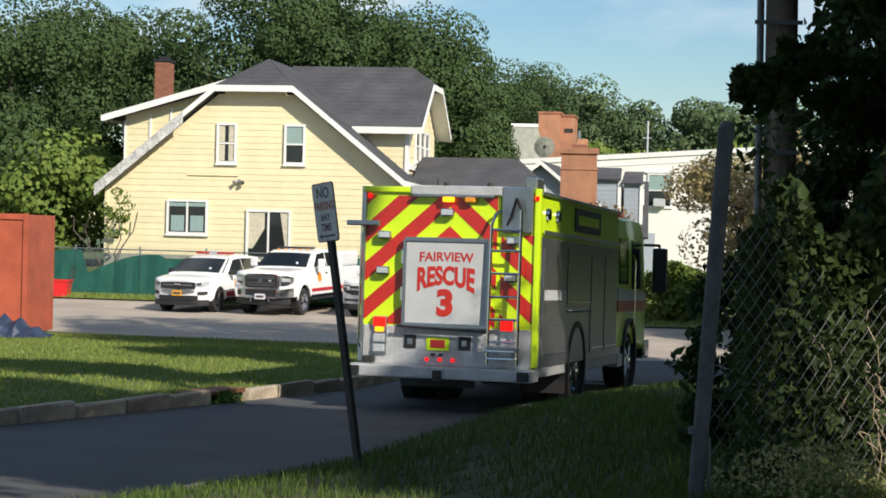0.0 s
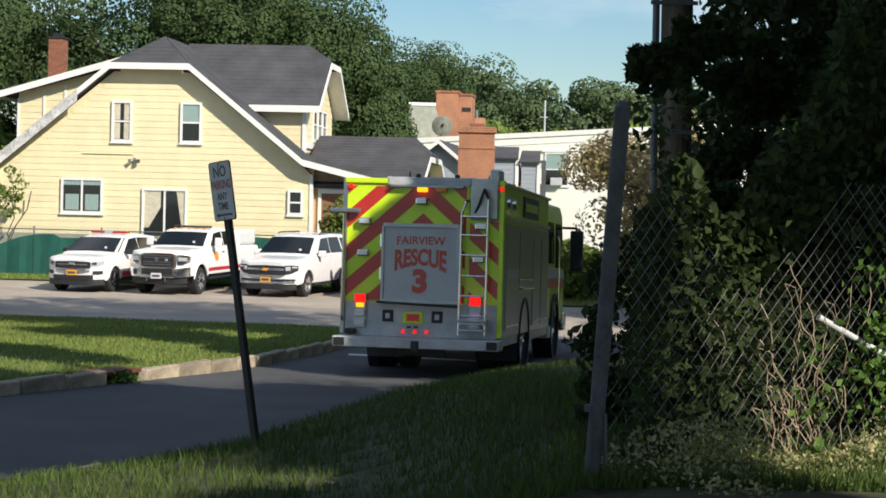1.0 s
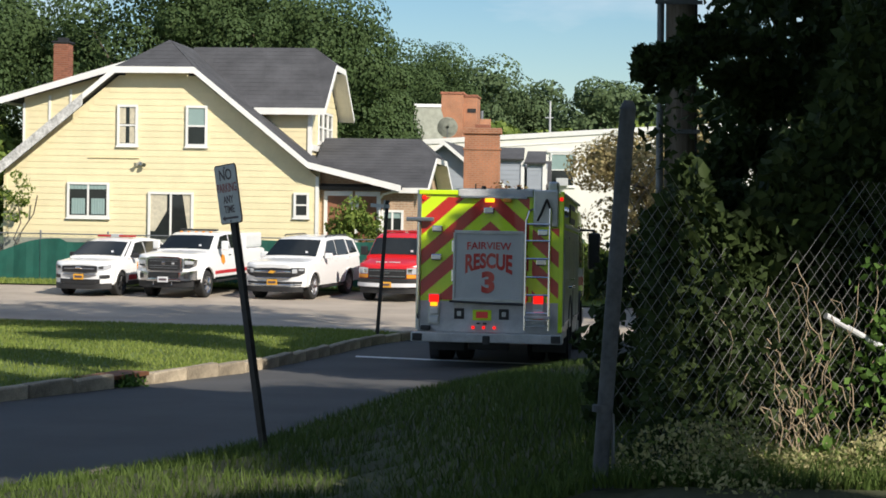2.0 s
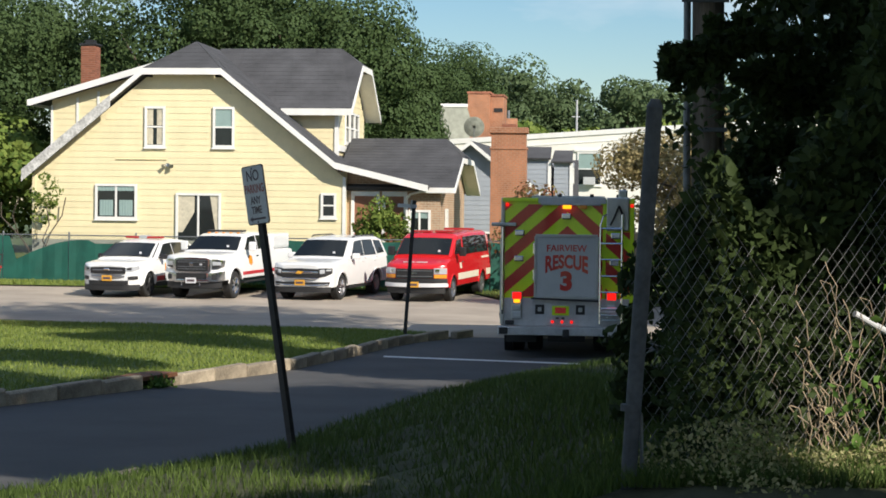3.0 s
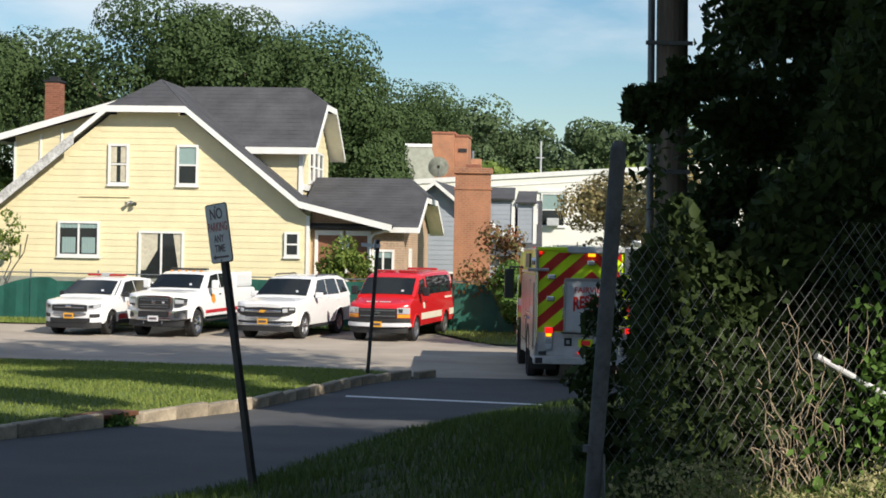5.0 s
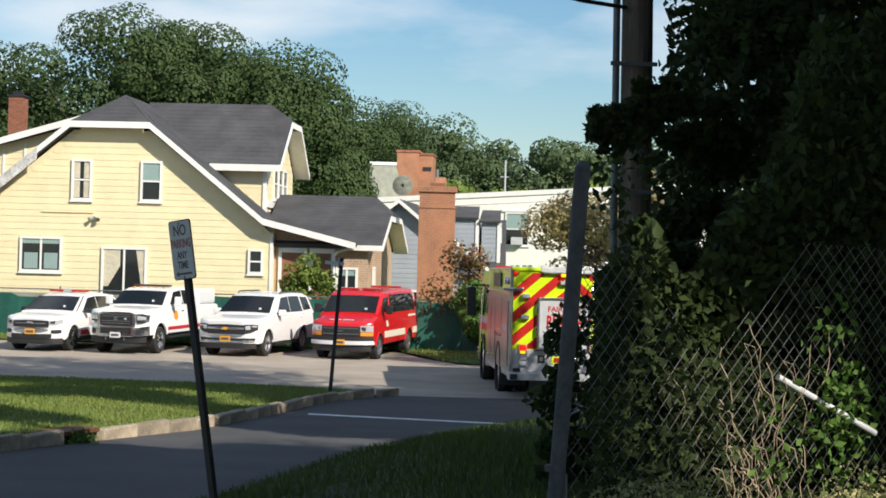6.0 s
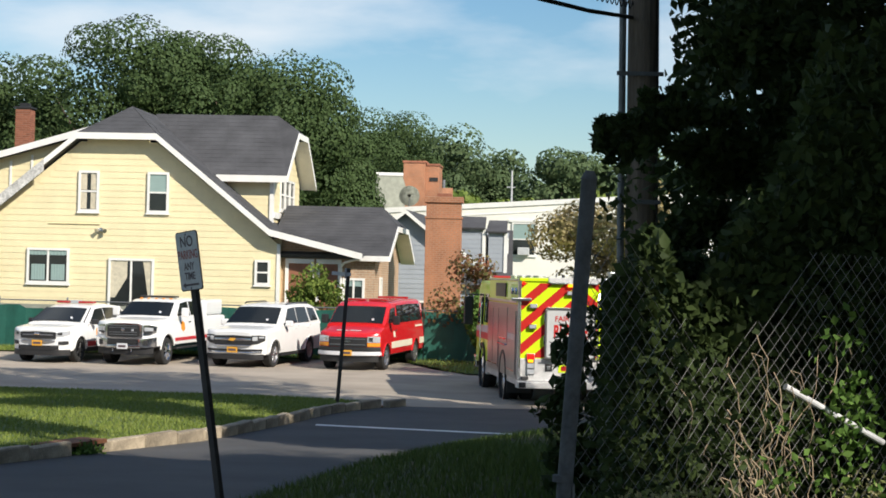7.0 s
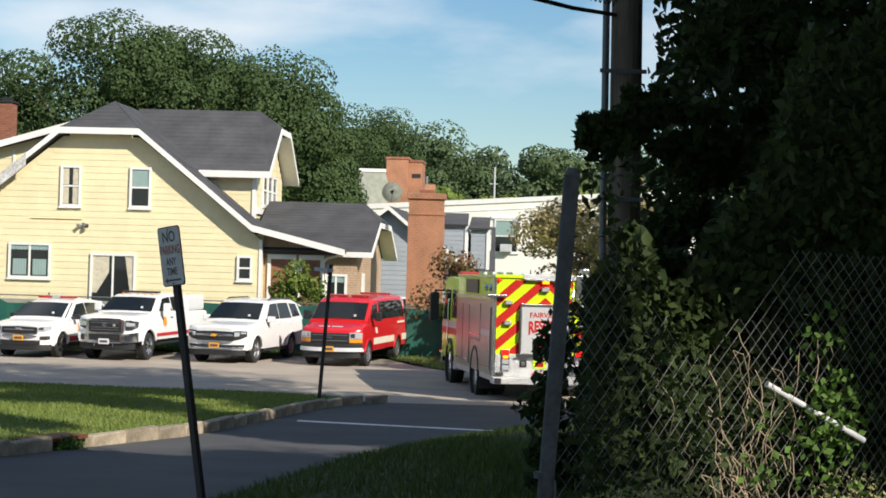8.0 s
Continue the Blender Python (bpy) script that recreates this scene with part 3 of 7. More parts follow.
def yellow_house():
    h = thing("yellow_house", HOUSE, "pale yellow clapboard house with dark grey clipped gable roof", "house")
    def soffits(x0, x1, y0, y1, yc, half, z0, z1):
        for ya, yb in ((y0, yc - half), (y1, yc + half)):
            bm = BM()
            sheet(bm, [(x0, ya, z0 - 0.17), (x1, ya, z0 - 0.17), (x1, yb, z1 - 0.17), (x0, yb, z1 - 0.17)], 0.02)
            part("soffit", bm, M_TRIM, h, "white boarded soffit")

    # front wall core and boards
    under = lambda x: min(main_roof_z(x) - 0.33, 7.38)
    core = BM()
    slab(core, [(0, -0.4), (11.56, -0.4), (11.56, 3.65), (7.0, 7.26), (4.2, 7.26), (0, 3.8)], "y", 0.0, 0.3)
    wall = part("wall", core, M_SIDING, h, "front wall of pale yellow clapboards")
    siding(wall, 0.02, 11.55, 1.35, 7.35, under, 0.0)
    f = BM()
    box(f, -0.02, 11.58, -0.05, 0.0, -0.4, 1.345)
    part("foundation", f, M_FOUND, h, "grey foundation wall")
    side = BM()
    box(side, 0.0, 0.3, 0.3, 12.0, -0.4, 3.9), box(side, 11.26, 11.56, 0.3, 12.0, -0.4, 3.9), box(side, 0.3, 11.26, 11.7, 12.0, -0.4, 3.9)
    part("side_wall", side, M_SIDING, h)
    for x in (0.0, 11.5):
        t = BM()
        box(t, x - 0.04, x + 0.08, -0.05, 0.05, 1.35, 3.7)
        part("corner_board", t, M_TRIM if x else M_SIDING, h)
    # main roof with a clipped gable
    O = -0.48
    jl, jr, zc = 4.18, 7.07, 7.55
    pk = (5.6, 1.75, 8.72)
    # soffits are the undersides of the roof boards
    roof(h, "roof", [
        [(jl, O, zc), (jr, O, zc), pk],
        [(-0.3, O, main_roof_z(-0.3)), (-0.3, 12.4, main_roof_z(-0.3)), (5.6, 12.4, 8.72), (5.6, 1.75, 8.72)],
        [(11.25, 12.4, 4.21), (11.25, O, 4.21), (5.6, 1.75, 8.72), (5.6, 12.4, 8.72)],
    ], shingles=False)
    s = BM()
    # main slopes as courses that stop at the hip lines
    def hip_y(z):
        return O + max(0.0, (z - zc)) / (8.72 - zc) * (1.75 - O)
    for sgn in (-1, 1):
        rows = 26
        xe = -0.3 if sgn < 0 else 11.25
        for i in range(rows):
            xa, xb = xe + (5.6 - xe) * i / rows, xe + (5.6 - xe) * (i + 1) / rows
            za, zb = main_roof_z(min(xa, 11.249)), main_roof_z(xb)
            if sgn > 0 and i == 0:
                za = 4.21
            shingle_rows(s, (xa, 12.4, za), (xa, hip_y(za), za), (xb, hip_y(zb), zb), (xb, 12.4, zb), 10)
    for i in range(7):
        f0, f1 = i / 7, (i + 1) / 7
        l0, r0 = Vector((jl, O, zc)).lerp(Vector(pk), f0), Vector((jr, O, zc)).lerp(Vector(pk), f0)
        l1, r1 = Vector((jl, O, zc)).lerp(Vector(pk), f1), Vector((jr, O, zc)).lerp(Vector(pk), f1)
        shingle_rows(s, l0, r0, r1, l1, 10)
    tagged(part("shingles", s, M_SHINGLE, h), kind="stuff")
    gable = BM()
    sheet(gable, [(-0.3, O, main_roof_z(-0.3)), (jl, O, zc), (jl, 1.75, zc), (-0.3, 1.75, main_roof_z(-0.3))], 0.16)
    part("eave_overhang", gable, M_SHINGLE, h)
    gable = BM()
    sheet(gable, [(11.25, O, 4.21), (jr, O, zc), (jr, 1.75, zc), (11.25, 1.75, 4.21)], 0.16)
    part("eave_overhang", gable, M_SHINGLE, h)
    fascia(h, [(-0.3, main_roof_z(-0.3)), (3.0, main_roof_z(3.0))], 0.44, O, material=M_PEEL)
    fascia(h, [(3.0, main_roof_z(3.0)), (jl, zc), (jr, zc), (11.25, 4.21), (14.6, 3.42)], 0.23, O)
    # flared roof over the porch
    roof(h, "porch_roof", [[(14.6, O, 3.42), (14.6, 4.2, 3.42), (11.25, 4.2, 4.21), (11.25, O, 4.21)]], 0.14, 0.28)
    # shed dormer over the left slope
    roof(h, "shed_roof", [[(-0.62, 9.5, 6.50), (-0.62, 1.1, 6.50), (4.3, 1.1, 7.93), (4.3, 9.5, 7.93)]], 0.12, 0.3)
    fascia(h, [(-0.62, 6.50), (4.3, 7.93)], 0.24, 1.1)
    g = BM()
    box(g, -0.66, -0.58, 1.05, 9.5, 6.28, 6.5)
    part("gutter", g, M_TRIM, h, "white gutter")
    dw = BM()
    slab(dw, [(0.12, 4.1), (4.0, 7.2), (4.0, 7.6), (0.12, 6.52)], "y", 1.62, 1.8)
    box(dw, 0.12, 0.3, 1.8, 9.2, 4.0, 6.5)
    dwo = part("dormer_wall", dw, M_SIDING, h)
    siding(dwo, 0.12, 4.0, 4.2, 7.5, lambda x: 6.45 + (x - 0.12) * 0.29, 1.62)
    for x in (0.12, 1.1, 1.9):
        t = BM()
        box(t, x - 0.03, x + 0.05, 1.56, 1.6, main_roof_z(x) + 0.05, 6.32 + (x - 0.1) * 0.29)
        part("corner_board", t, M_TRIM, h)
    # cross gable dormer on the right slope
    yr, ye0, ye1, xe = 5.5, 2.05, 8.95, 11.4
    zr, ze = 8.80, 6.28
    hx, hz = 10.4, 8.05
    hw = (zr - hz) / (zr - ze) * (yr - ye0)
    roof(h, "dormer_roof", [
        [(5.6, ye0, ze), (xe, ye0, ze), (hx, yr, zr), (5.6, yr, zr)],
        [(xe, ye1, ze), (5.6, ye1, ze), (5.6, yr, zr), (hx, yr, zr)],
        [(xe, yr - hw, hz), (xe, yr + hw, hz), (hx, yr, zr)],
    ], 0.14, 0.28)
    fill = BM()
    sheet(fill, [(xe, ye0, ze), (xe, yr - hw, hz), (hx, yr, zr)], 0.14), sheet(fill, [(xe, ye1, ze), (xe, yr + hw, hz), (hx, yr, zr)], 0.14)
    part("dormer_rake", fill, M_SHINGLE, h)
    soffits(10.8, xe, ye0, ye1, yr, hw, ze, hz)
    b = BM()
    box(b, 8.75, xe, ye0 - 0.04, ye0, ze - 0.26, ze - 0.01)
    part("fascia", b, M_TRIM, h)
    fascia(h, [(ye0, ze), (yr - hw, hz), (yr + hw, hz), (ye1, ze)], 0.22, xe + 0.04, 0.04, facing="x")
    wl = BM()
    slab(wl, [(2.5, 4.0), (8.5, 4.0), (8.5, 6.25), (yr + hw, 7.7), (yr - hw, 7.7), (2.5, 6.25)], "x", 10.6, 10.8)
    box(wl, 8.0, 10.6, 2.5, 2.7, 4.2, 6.2)
    dwl = part("dormer_wall", wl, M_SIDING, h)
    siding(dwl, 2.5, 8.5, 4.5, 7.75, lambda y: min(7.75, 6.3 + 0.68 * min(y - 2.3, 8.7 - y)), 10.8, facing="x")
    siding(dwl, 8.3, 10.75, 4.5, 6.2, lambda x: 6.3, 2.5)
    for y0 in (3.9, 4.95, 6.0):
        window(h, y0, y0 + 0.98, 5.05, 6.3, 10.82, facing="x")
    t = BM()
    box(t, 10.7, 10.85, 2.43, 2.6, 4.3, 6.1)
    part("corner_board", t, M_TRIM, h)
    t = BM()
    box(t, 10.82, 10.88, 2.5, 8.5, 4.72, 4.95)
    part("skirt_board", t, M_TRIM, h)
    # wing with its own clipped gable
    yr, ye0, ye1, xe, zr, ze, hx, hz = 4.6, 0.15, 9.05, 15.48, 5.28, 3.36, 14.68, 4.5
    hw = (zr - hz) / (zr - ze) * (yr - ye0)
    roof(h, "wing_roof", [
        [(11.0, ye0, ze), (xe, ye0, ze), (hx, yr, zr), (11.0, yr, zr)],
        [(xe, ye1, ze), (11.0, ye1, ze), (11.0, yr, zr), (hx, yr, zr)],
        [(xe, yr - hw, hz), (xe, yr + hw, hz), (hx, yr, zr)],
    ], 0.14, 0.28)
    fill = BM()
    sheet(fill, [(xe, ye0, ze), (xe, yr - hw, hz), (hx, yr, zr)], 0.14), sheet(fill, [(xe, ye1, ze), (xe, yr + hw, hz), (hx, yr, zr)], 0.14)
    part("wing_rake", fill, M_SHINGLE, h)
    soffits(14.95, xe, ye0, ye1, yr, hw, ze, hz)
    b = BM()
    box(b, 14.2, xe, ye0 - 0.08, ye0, ze - 0.2, ze - 0.01)
    part("gutter", b, M_TRIM, h)
    fascia(h, [(ye0, ze), (yr - hw, hz), (yr + hw, hz), (ye1, ze)], 0.2, xe + 0.04, 0.04, facing="x")
    wl = BM()
    slab(wl, [(11.56, -0.4), (14.95, -0.4), (14.95, 3.3), (14.4, 3.34), (11.56, 4.02)], "y", 0.38, 0.95)
    slab(wl, [(0.95, -0.4), (8.3, -0.4), (8.3, 3.35), (yr + hw, 4.2), (yr - hw, 4.2), (0.95, 3.3)], "x", 14.75, 14.95)
    part("wing_wall", wl, M_TANWALL, h, "tan brick wing wall")
    # boarded porch windows, door
    for x0, x1 in ((11.72, 12.75), (12.85, 13.75)):
        w = BM()
        for a0, a1, c0, c1 in ((x0, x0 + 0.12, 0.8, 3.2), (x1 - 0.12, x1, 0.8, 3.2), (x0 + 0.12, x1 - 0.12, 3.03, 3.2), (x0 + 0.12, x1 - 0.12, 0.8, 0.95)):
            box(w, a0, a1, 0.29, 0.375, c0, c1)
        win = part("window", w, M_TRIM, h)
        p = BM()
        box(p, x0 + 0.12, x1 - 0.12, 0.33, 0.37, 0.95, 3.03)
        part("panel", p, M_BOARD, win, "brown panel")
    window(h, 14.25 - 0.45, 14.75 - 0.15, 1.0, 2.55, 0.38, split="v", curtain="cafe", blind=True)
    window(h, 1.6, 2.2, 1.2, 2.6, 14.97, facing="x")
    d = BM()
    tube(d, [(14.45, 0.05, 3.25), (13.9, 0.05, 3.1), (13.75, 0.2, 2.95), (13.75, 0.25, 0.3)], 0.045, 8)
    part("downpipe", d, M_TRIM, h, "white downpipe")
    for x0, x1, z0, z1, kw in ((4.17, 4.93, 4.72, 6.2, dict(curtain="full")), (6.70, 7.49, 4.72, 6.19, dict(blind=True)),
                               (2.34, 3.90, 2.10, 3.38, dict(split="v", curtain="cafe", blind=True)), (5.35, 7.02, 0.75, 3.07, dict(split="v", curtain="drape")),
                               (10.68, 11.24, 2.22, 3.12, {})):
        window(h, x0, x1, z0, z1, -0.035, **kw)
    l = BM()
    rod(l, (5.05, -0.03, 4.08), (5.05, -0.12, 4.08), 0.07), rod(l, (4.98, -0.1, 4.08), (4.9, -0.22, 4.02), 0.05, 0.08), rod(l, (5.12, -0.1, 4.08), (5.22, -0.22, 4.02), 0.05, 0.08)
    part("flood_lamp", l, M_ALU, h, "twin flood lamp")
    b = BM()
    rod(b, (3.1, -0.04, 4.28), (5.0, -0.04, 4.28), 0.02, 0.02, 6)
    part("cable", b, M_SIDING, h)
    # chimney behind the shed dormer
    st = BM()
    box(st, 0.18, 0.93, 4.6, 5.35, 6.3, 6.7)
    ch = part("chimney", st, M_MORTAR, h, "red brick chimney")
    brick_stack(ch, 0.22, 0.80, 4.65, 5.3, 6.7, 8.85, M_BRICK)
    cp = BM()
    box(cp, 0.16, 0.86, 4.6, 5.36, 8.85, 8.93, 0.02), box(cp, 0.34, 0.68, 4.8, 5.15, 8.93, 9.08)
    part("chimney_cap", cp, M_BLACKPL, h)


yellow_house()


# ---- vehicles ----
def clip_poly(poly, a, b, c):
    """The part of a flat outline where a*u + b*v <= c."""
    out = []
    for i in range(len(poly)):
        p, q = poly[i], poly[(i + 1) % len(poly)]
        dp, dq = a * p[0] + b * p[1] - c, a * q[0] + b * q[1] - c
        if dp <= 0:
            out.append(p)
        if dp * dq < 0:
            f = dp / (dp - dq)
            out.append((p[0] + (q[0] - p[0]) * f, p[1] + (q[1] - p[1]) * f))
    return out


def lathe(bm, profile, seg=28, axis_x=True):
    """Turn a profile of (x, r) round the x axis."""
    rings = [[bm.verts.new((x, r * math.cos(2 * math.pi * i / seg), r * math.sin(2 * math.pi * i / seg))) for i in range(seg)] for x, r in profile]
    for a, b in zip(rings[:-1], rings[1:]):
        for i in range(seg):
            j = (i + 1) % seg
            bm.faces.new((a[i], a[j], b[j], b[i]))
    bm.faces.new(rings[0][::-1]), bm.faces.new(rings[-1])
    return bm


def wheel(parent, at, r, w, spokes=6, rim_mat=None, side=1):
    """A wheel at its hub; side: +1 when its outer face looks to +x."""
    s = side
    t = BM()
    lathe(t, [(-w / 2, r * 0.66), (-w / 2, r * 0.93), (-w / 2 + 0.03, r), (w / 2 - 0.03, r), (w / 2, r * 0.93), (w / 2, r * 0.66), (w / 2 - 0.05, r * 0.62), (-w / 2 + 0.05, r * 0.62)])
    bmesh.ops.recalc_face_normals(t, faces=t.faces[:])
    tyre = part("wheel", t, M_TYRE, parent, "black tyre on its rim", at=Matrix.Translation(at))
    m = BM()
    lathe(m, [(s * (w / 2 - 0.09), r * 0.60), (s * (w / 2 - 0.02), r * 0.65), (s * (w / 2 - 0.005), r * 0.65), (s * (w / 2 - 0.04), r * 0.56), (s * (w / 2 - 0.09), r * 0.5)])
    for i in range(spokes):
        a = 2 * math.pi * i / spokes
        p = Vector((s * (w / 2 - 0.03), math.cos(a) * r * 0.1, math.sin(a) * r * 0.1))
        q = Vector((s * (w / 2 - 0.03), math.cos(a) * r * 0.58, math.sin(a) * r * 0.58))
        rod(m, p, q, r * 0.10, r * 0.08, 6)
    lathe(m, [(s * (w / 2 - 0.06), r * 0.2), (s * (w / 2 + 0.005), r * 0.19), (s * (w / 2 + 0.015), r * 0.12)], 14)
    bmesh.ops.recalc_face_normals(m, faces=m.faces[:])
    part("rim", m, rim_mat or M_ALLOY, tyre, "metal wheel rim")
    return tyre


def shell(name, profile, width, material, parent, bevel=0.05, label=""):
    """A body from its side outline (y, z), as wide at each height as width(z); edges rounded."""
    bm = BM()
    L = [bm.verts.new((-width(z, y), y, z)) for y, z in profile]
    R = [bm.verts.new((width(z, y), y, z)) for y, z in profile]
    n = len(profile)
    fl, fr = bm.faces.new(L), bm.faces.new(R[::-1])
    for i in range(n):
        bm.faces.new((L[i], R[i], R[(i + 1) % n], L[(i + 1) % n]))
    bmesh.ops.recalc_face_normals(bm, faces=bm.faces[:])
    if bevel:
        edges = [e for e in bm.edges if (e.link_faces[0] in (fl, fr)) != (len(e.link_faces) > 1 and e.link_faces[1] in (fl, fr))]
        bmesh.ops.bevel(bm, geom=edges, offset=bevel, segments=3, affect="EDGES", profile=0.5, clamp_overlap=True)
    bmesh.ops.triangulate(bm, faces=[f for f in bm.faces if len(f.verts) > 4])
    ob = part(name, bm, material, parent, label, smooth=True)
    ob.data.set_sharp_from_angle(angle=radians(38))
    return ob


def arches(y0, y1, z, wheels, r):
    """The underside from y0 (rear) to y1 (front), with round arches over the wheels."""
    pts = [(y0, z)]
    for c in sorted(wheels, reverse=(y0 > y1)):
        sgn = -1 if y0 > y1 else 1
        for i in range(9):
            a = math.pi * i / 8
            zz = r * math.sin(a) + 0.32
            if zz > z:
                pts.append((c - sgn * r * math.cos(a), zz))
    pts.append((y1, z))
    return pts


def side_pane(parent, name, poly, width, side, material, proud=0.012):
    """A pane or stripe that follows the body's side."""
    bm = BM()
    a = [bm.verts.new((side * (width(z, y) + proud), y, z)) for y, z in poly]
    b = [bm.verts.new((side * (width(z, y) - 0.01), y, z)) for y, z in poly]
    n = len(poly)
    bm.faces.new(a), bm.faces.new(b[::-1])
    for i in range(n):
        bm.faces.new((a[i], b[i], b[(i + 1) % n], a[(i + 1) % n]))
    bmesh.ops.recalc_face_normals(bm, faces=bm.faces[:])
    return part(name, bm, material, parent)


def block(parent, name, x0, x1, y0, y1, z0, z1, material, bevel=0.015, label=""):
    return part(name, box(BM(), x0, x1, y0, y1, z0, z1, bevel), material, parent, label)


def plate(parent, x, y, z, material, w=0.34, h=0.17):
    p = block(parent, "number_plate", x - w / 2, x + w / 2, y - 0.02, y, z - h / 2, z + h / 2, material, 0.006, "number plate with a blurred dark bar")
    block(p, "plate_bar", x - w * 0.36, x + w * 0.36, y - 0.026, y - 0.02, z - h * 0.2, z + h * 0.2, M_SIGNDARK, 0)


class Shape:
    """The measures of a car: half width, nose and tail rounding, top line of the lower body, roof line, wheels."""

    def __init__(self, half, length, nose, tail, top, roof, belt, roof_half, wheels, arch_r, sill, hub):
        self.half, self.length, self.nose, self.tail, self.top, self.roof = half, length, nose, tail, top, roof
        self.belt, self.roof_half, self.wheels, self.arch_r, self.sill, self.hub = belt, roof_half, wheels, arch_r, sill, hub

    def nose_y(self, x):
        """Depth of the rounded front at x off the middle."""
        return self.nose * min(1.0, abs(x) / self.half) ** 4

    def plan(self, y):
        """Half width at the height of the doors."""
        w = self.half
        if y < self.nose:
            w *= max(0.0, y / self.nose) ** 0.25
        if self.length - y < self.tail:
            w *= max(0.0, (self.length - y) / self.tail) ** 0.2
        return w

    def top_z(self, y):
        return float(np.interp(y, [p[0] for p in self.top], [p[1] for p in self.top]))

    def roof_z(self, y):
        return float(np.interp(y, [p[0] for p in self.roof], [p[1] for p in self.roof]))

    def under(self, y):
        """The lower edge, rising round the wheels."""
        z = self.sill
        for c in self.wheels:
            q = self.arch_r ** 2 - (y - c) ** 2
            if q > 0:
                z = max(z, self.hub + math.sqrt(q))
        return z

    def width(self, z, y):
        """Half width of the side at height z: bulged doors, then glass that leans in."""
        if z <= self.belt:
            return self.plan(y) - 0.045 * ((z - 0.72) / 0.5) ** 2
        f = (z - self.belt) / (max(p[1] for p in self.roof) - self.belt)
        return (self.half - 0.07) + (self.roof_half - self.half + 0.07) * f


def ring_loft(bm, rings):
    """Skin over cross sections of equal count, closed at both ends."""
    vs = [[bm.verts.new(p) for p in r] for r in rings]
    for a, b in zip(vs[:-1], vs[1:]):
        for i in range(len(a) - 1):
            bm.faces.new((a[i], a[i + 1], b[i + 1], b[i]))
    bm.faces.new(vs[0]), bm.faces.new(vs[-1][::-1])
    bmesh.ops.recalc_face_normals(bm, faces=bm.faces[:])
    return bm


def smooth_part(name, bm, material, parent, label="", angle=35):
    ob = part(name, bm, material, parent, label, smooth=True)
    ob.data.set_sharp_from_angle(angle=radians(angle))
    return ob


def car_body(t, s, material, label):
    """Lower body with hood and round wheel openings, lips over the wheels, a cabin above the belt line."""
    ys = [s.nose * f ** 4 for f in (0.62, 0.75, 0.84, 0.9, 0.95, 1.0)]
    ys += [s.length - s.tail * f ** 5 for f in (1.0, 0.95, 0.88, 0.8, 0.7)]
    ys += list(np.arange(s.nose + 0.06, s.length - s.tail - 0.04, 0.12))
    for c in s.wheels:
        ys += [c + s.arch_r * math.sin(radians(a)) for a in range(-90, 91, 10)]
    ys = sorted({round(y, 3) for y in ys})
    rings = []
    for y in ys:
        zb, zt, w = s.under(y), s.top_z(y), s.plan(y)
        half = []
        for f in (0.0, 0.03, 0.15, 0.35, 0.55, 0.75, 0.9):
            z = zb + (zt - 0.05 - zb) * f
            half.append((w - 0.045 * ((z - 0.72) / 0.5) ** 2 - (0.05 if f == 0 else 0), z))
        e = half[-1][0]
        half += [(e - 0.02, zt - 0.035), (e - 0.06, zt - 0.008), (e * 0.8, zt + 0.012), (e * 0.45, zt + 0.026), (0.0, zt + 0.03)]
        rings.append([(x, y, z) for x, z in half] + [(-x, y, z) for x, z in half[-2::-1]])
    smooth_part("body", ring_loft(BM(), rings), material, t, label)
    y0, y1 = s.roof[0][0], s.roof[-1][0]
    rings = []
    for y in sorted({round(v, 3) for v in list(np.linspace(y0, y1, 30)) + [p[0] for p in s.roof]}):
        zr = max(s.roof_z(y), s.belt + 0.03)
        a, b = s.width(zr - 0.05 if zr - 0.05 > s.belt else s.belt + 0.001, y), s.width(max(zr, s.belt + 0.002), y)
        half = [(s.half - 0.065, s.belt - 0.05), (a, max(zr - 0.06, s.belt)), (b - 0.035, zr - 0.012), (b - 0.10, zr + 0.008), (b * 0.5, zr + 0.03), (0, zr + 0.036)]
        rings.append([(x, y, z) for x, z in half] + [(-x, y, z) for x, z in half[-2::-1]])
    smooth_part("cabin", ring_loft(BM(), rings), material, t, "")
    part("underbody", box(BM(), -s.half + 0.2, s.half - 0.2, s.nose + 0.1, s.length - 0.25, s.sill - 0.06, s.belt - 0.25, 0.02), M_BLACKPL, t)
    for sd in (-1, 1):
        for c in s.wheels:
            pts = [(sd * (s.plan(c) + 0.004 - 0.045 * ((s.hub + s.arch_r * math.cos(radians(a)) - 0.72) / 0.5) ** 2), c + s.arch_r * math.sin(radians(a)), s.hub + s.arch_r * math.cos(radians(a)))
                   for a in range(-82, 83, 12)]
            part("wheel_lip", tube(BM(), pts, 0.022, 6), material, t)


def nose_piece(t, s, name, top, bottom, material, out=0.012, label="", thick=0.05):
    """A piece that follows the rounded front; top and bottom are lines of (x, z) with equal x."""
    bm = BM()
    cols = []
    for k in range(len(top) - 1):
        for i in range(5 if k < len(top) - 2 else 6):
            f = i / 5
            x = top[k][0] + (top[k + 1][0] - top[k][0]) * f
            cols.append((x, bottom[k][1] + (bottom[k + 1][1] - bottom[k][1]) * f, top[k][1] + (top[k + 1][1] - top[k][1]) * f))
    rings = []
    for x, z0, z1 in cols:
        y = s.nose_y(x)
        rings.append([(x, y + thick, z0), (x, y - out, z0), (x, y - out - 0.006, (z0 + z1) / 2), (x, y - out, z1), (x, y + thick, z1)])
    return smooth_part(name, ring_loft(bm, rings), material, t, label, 30)


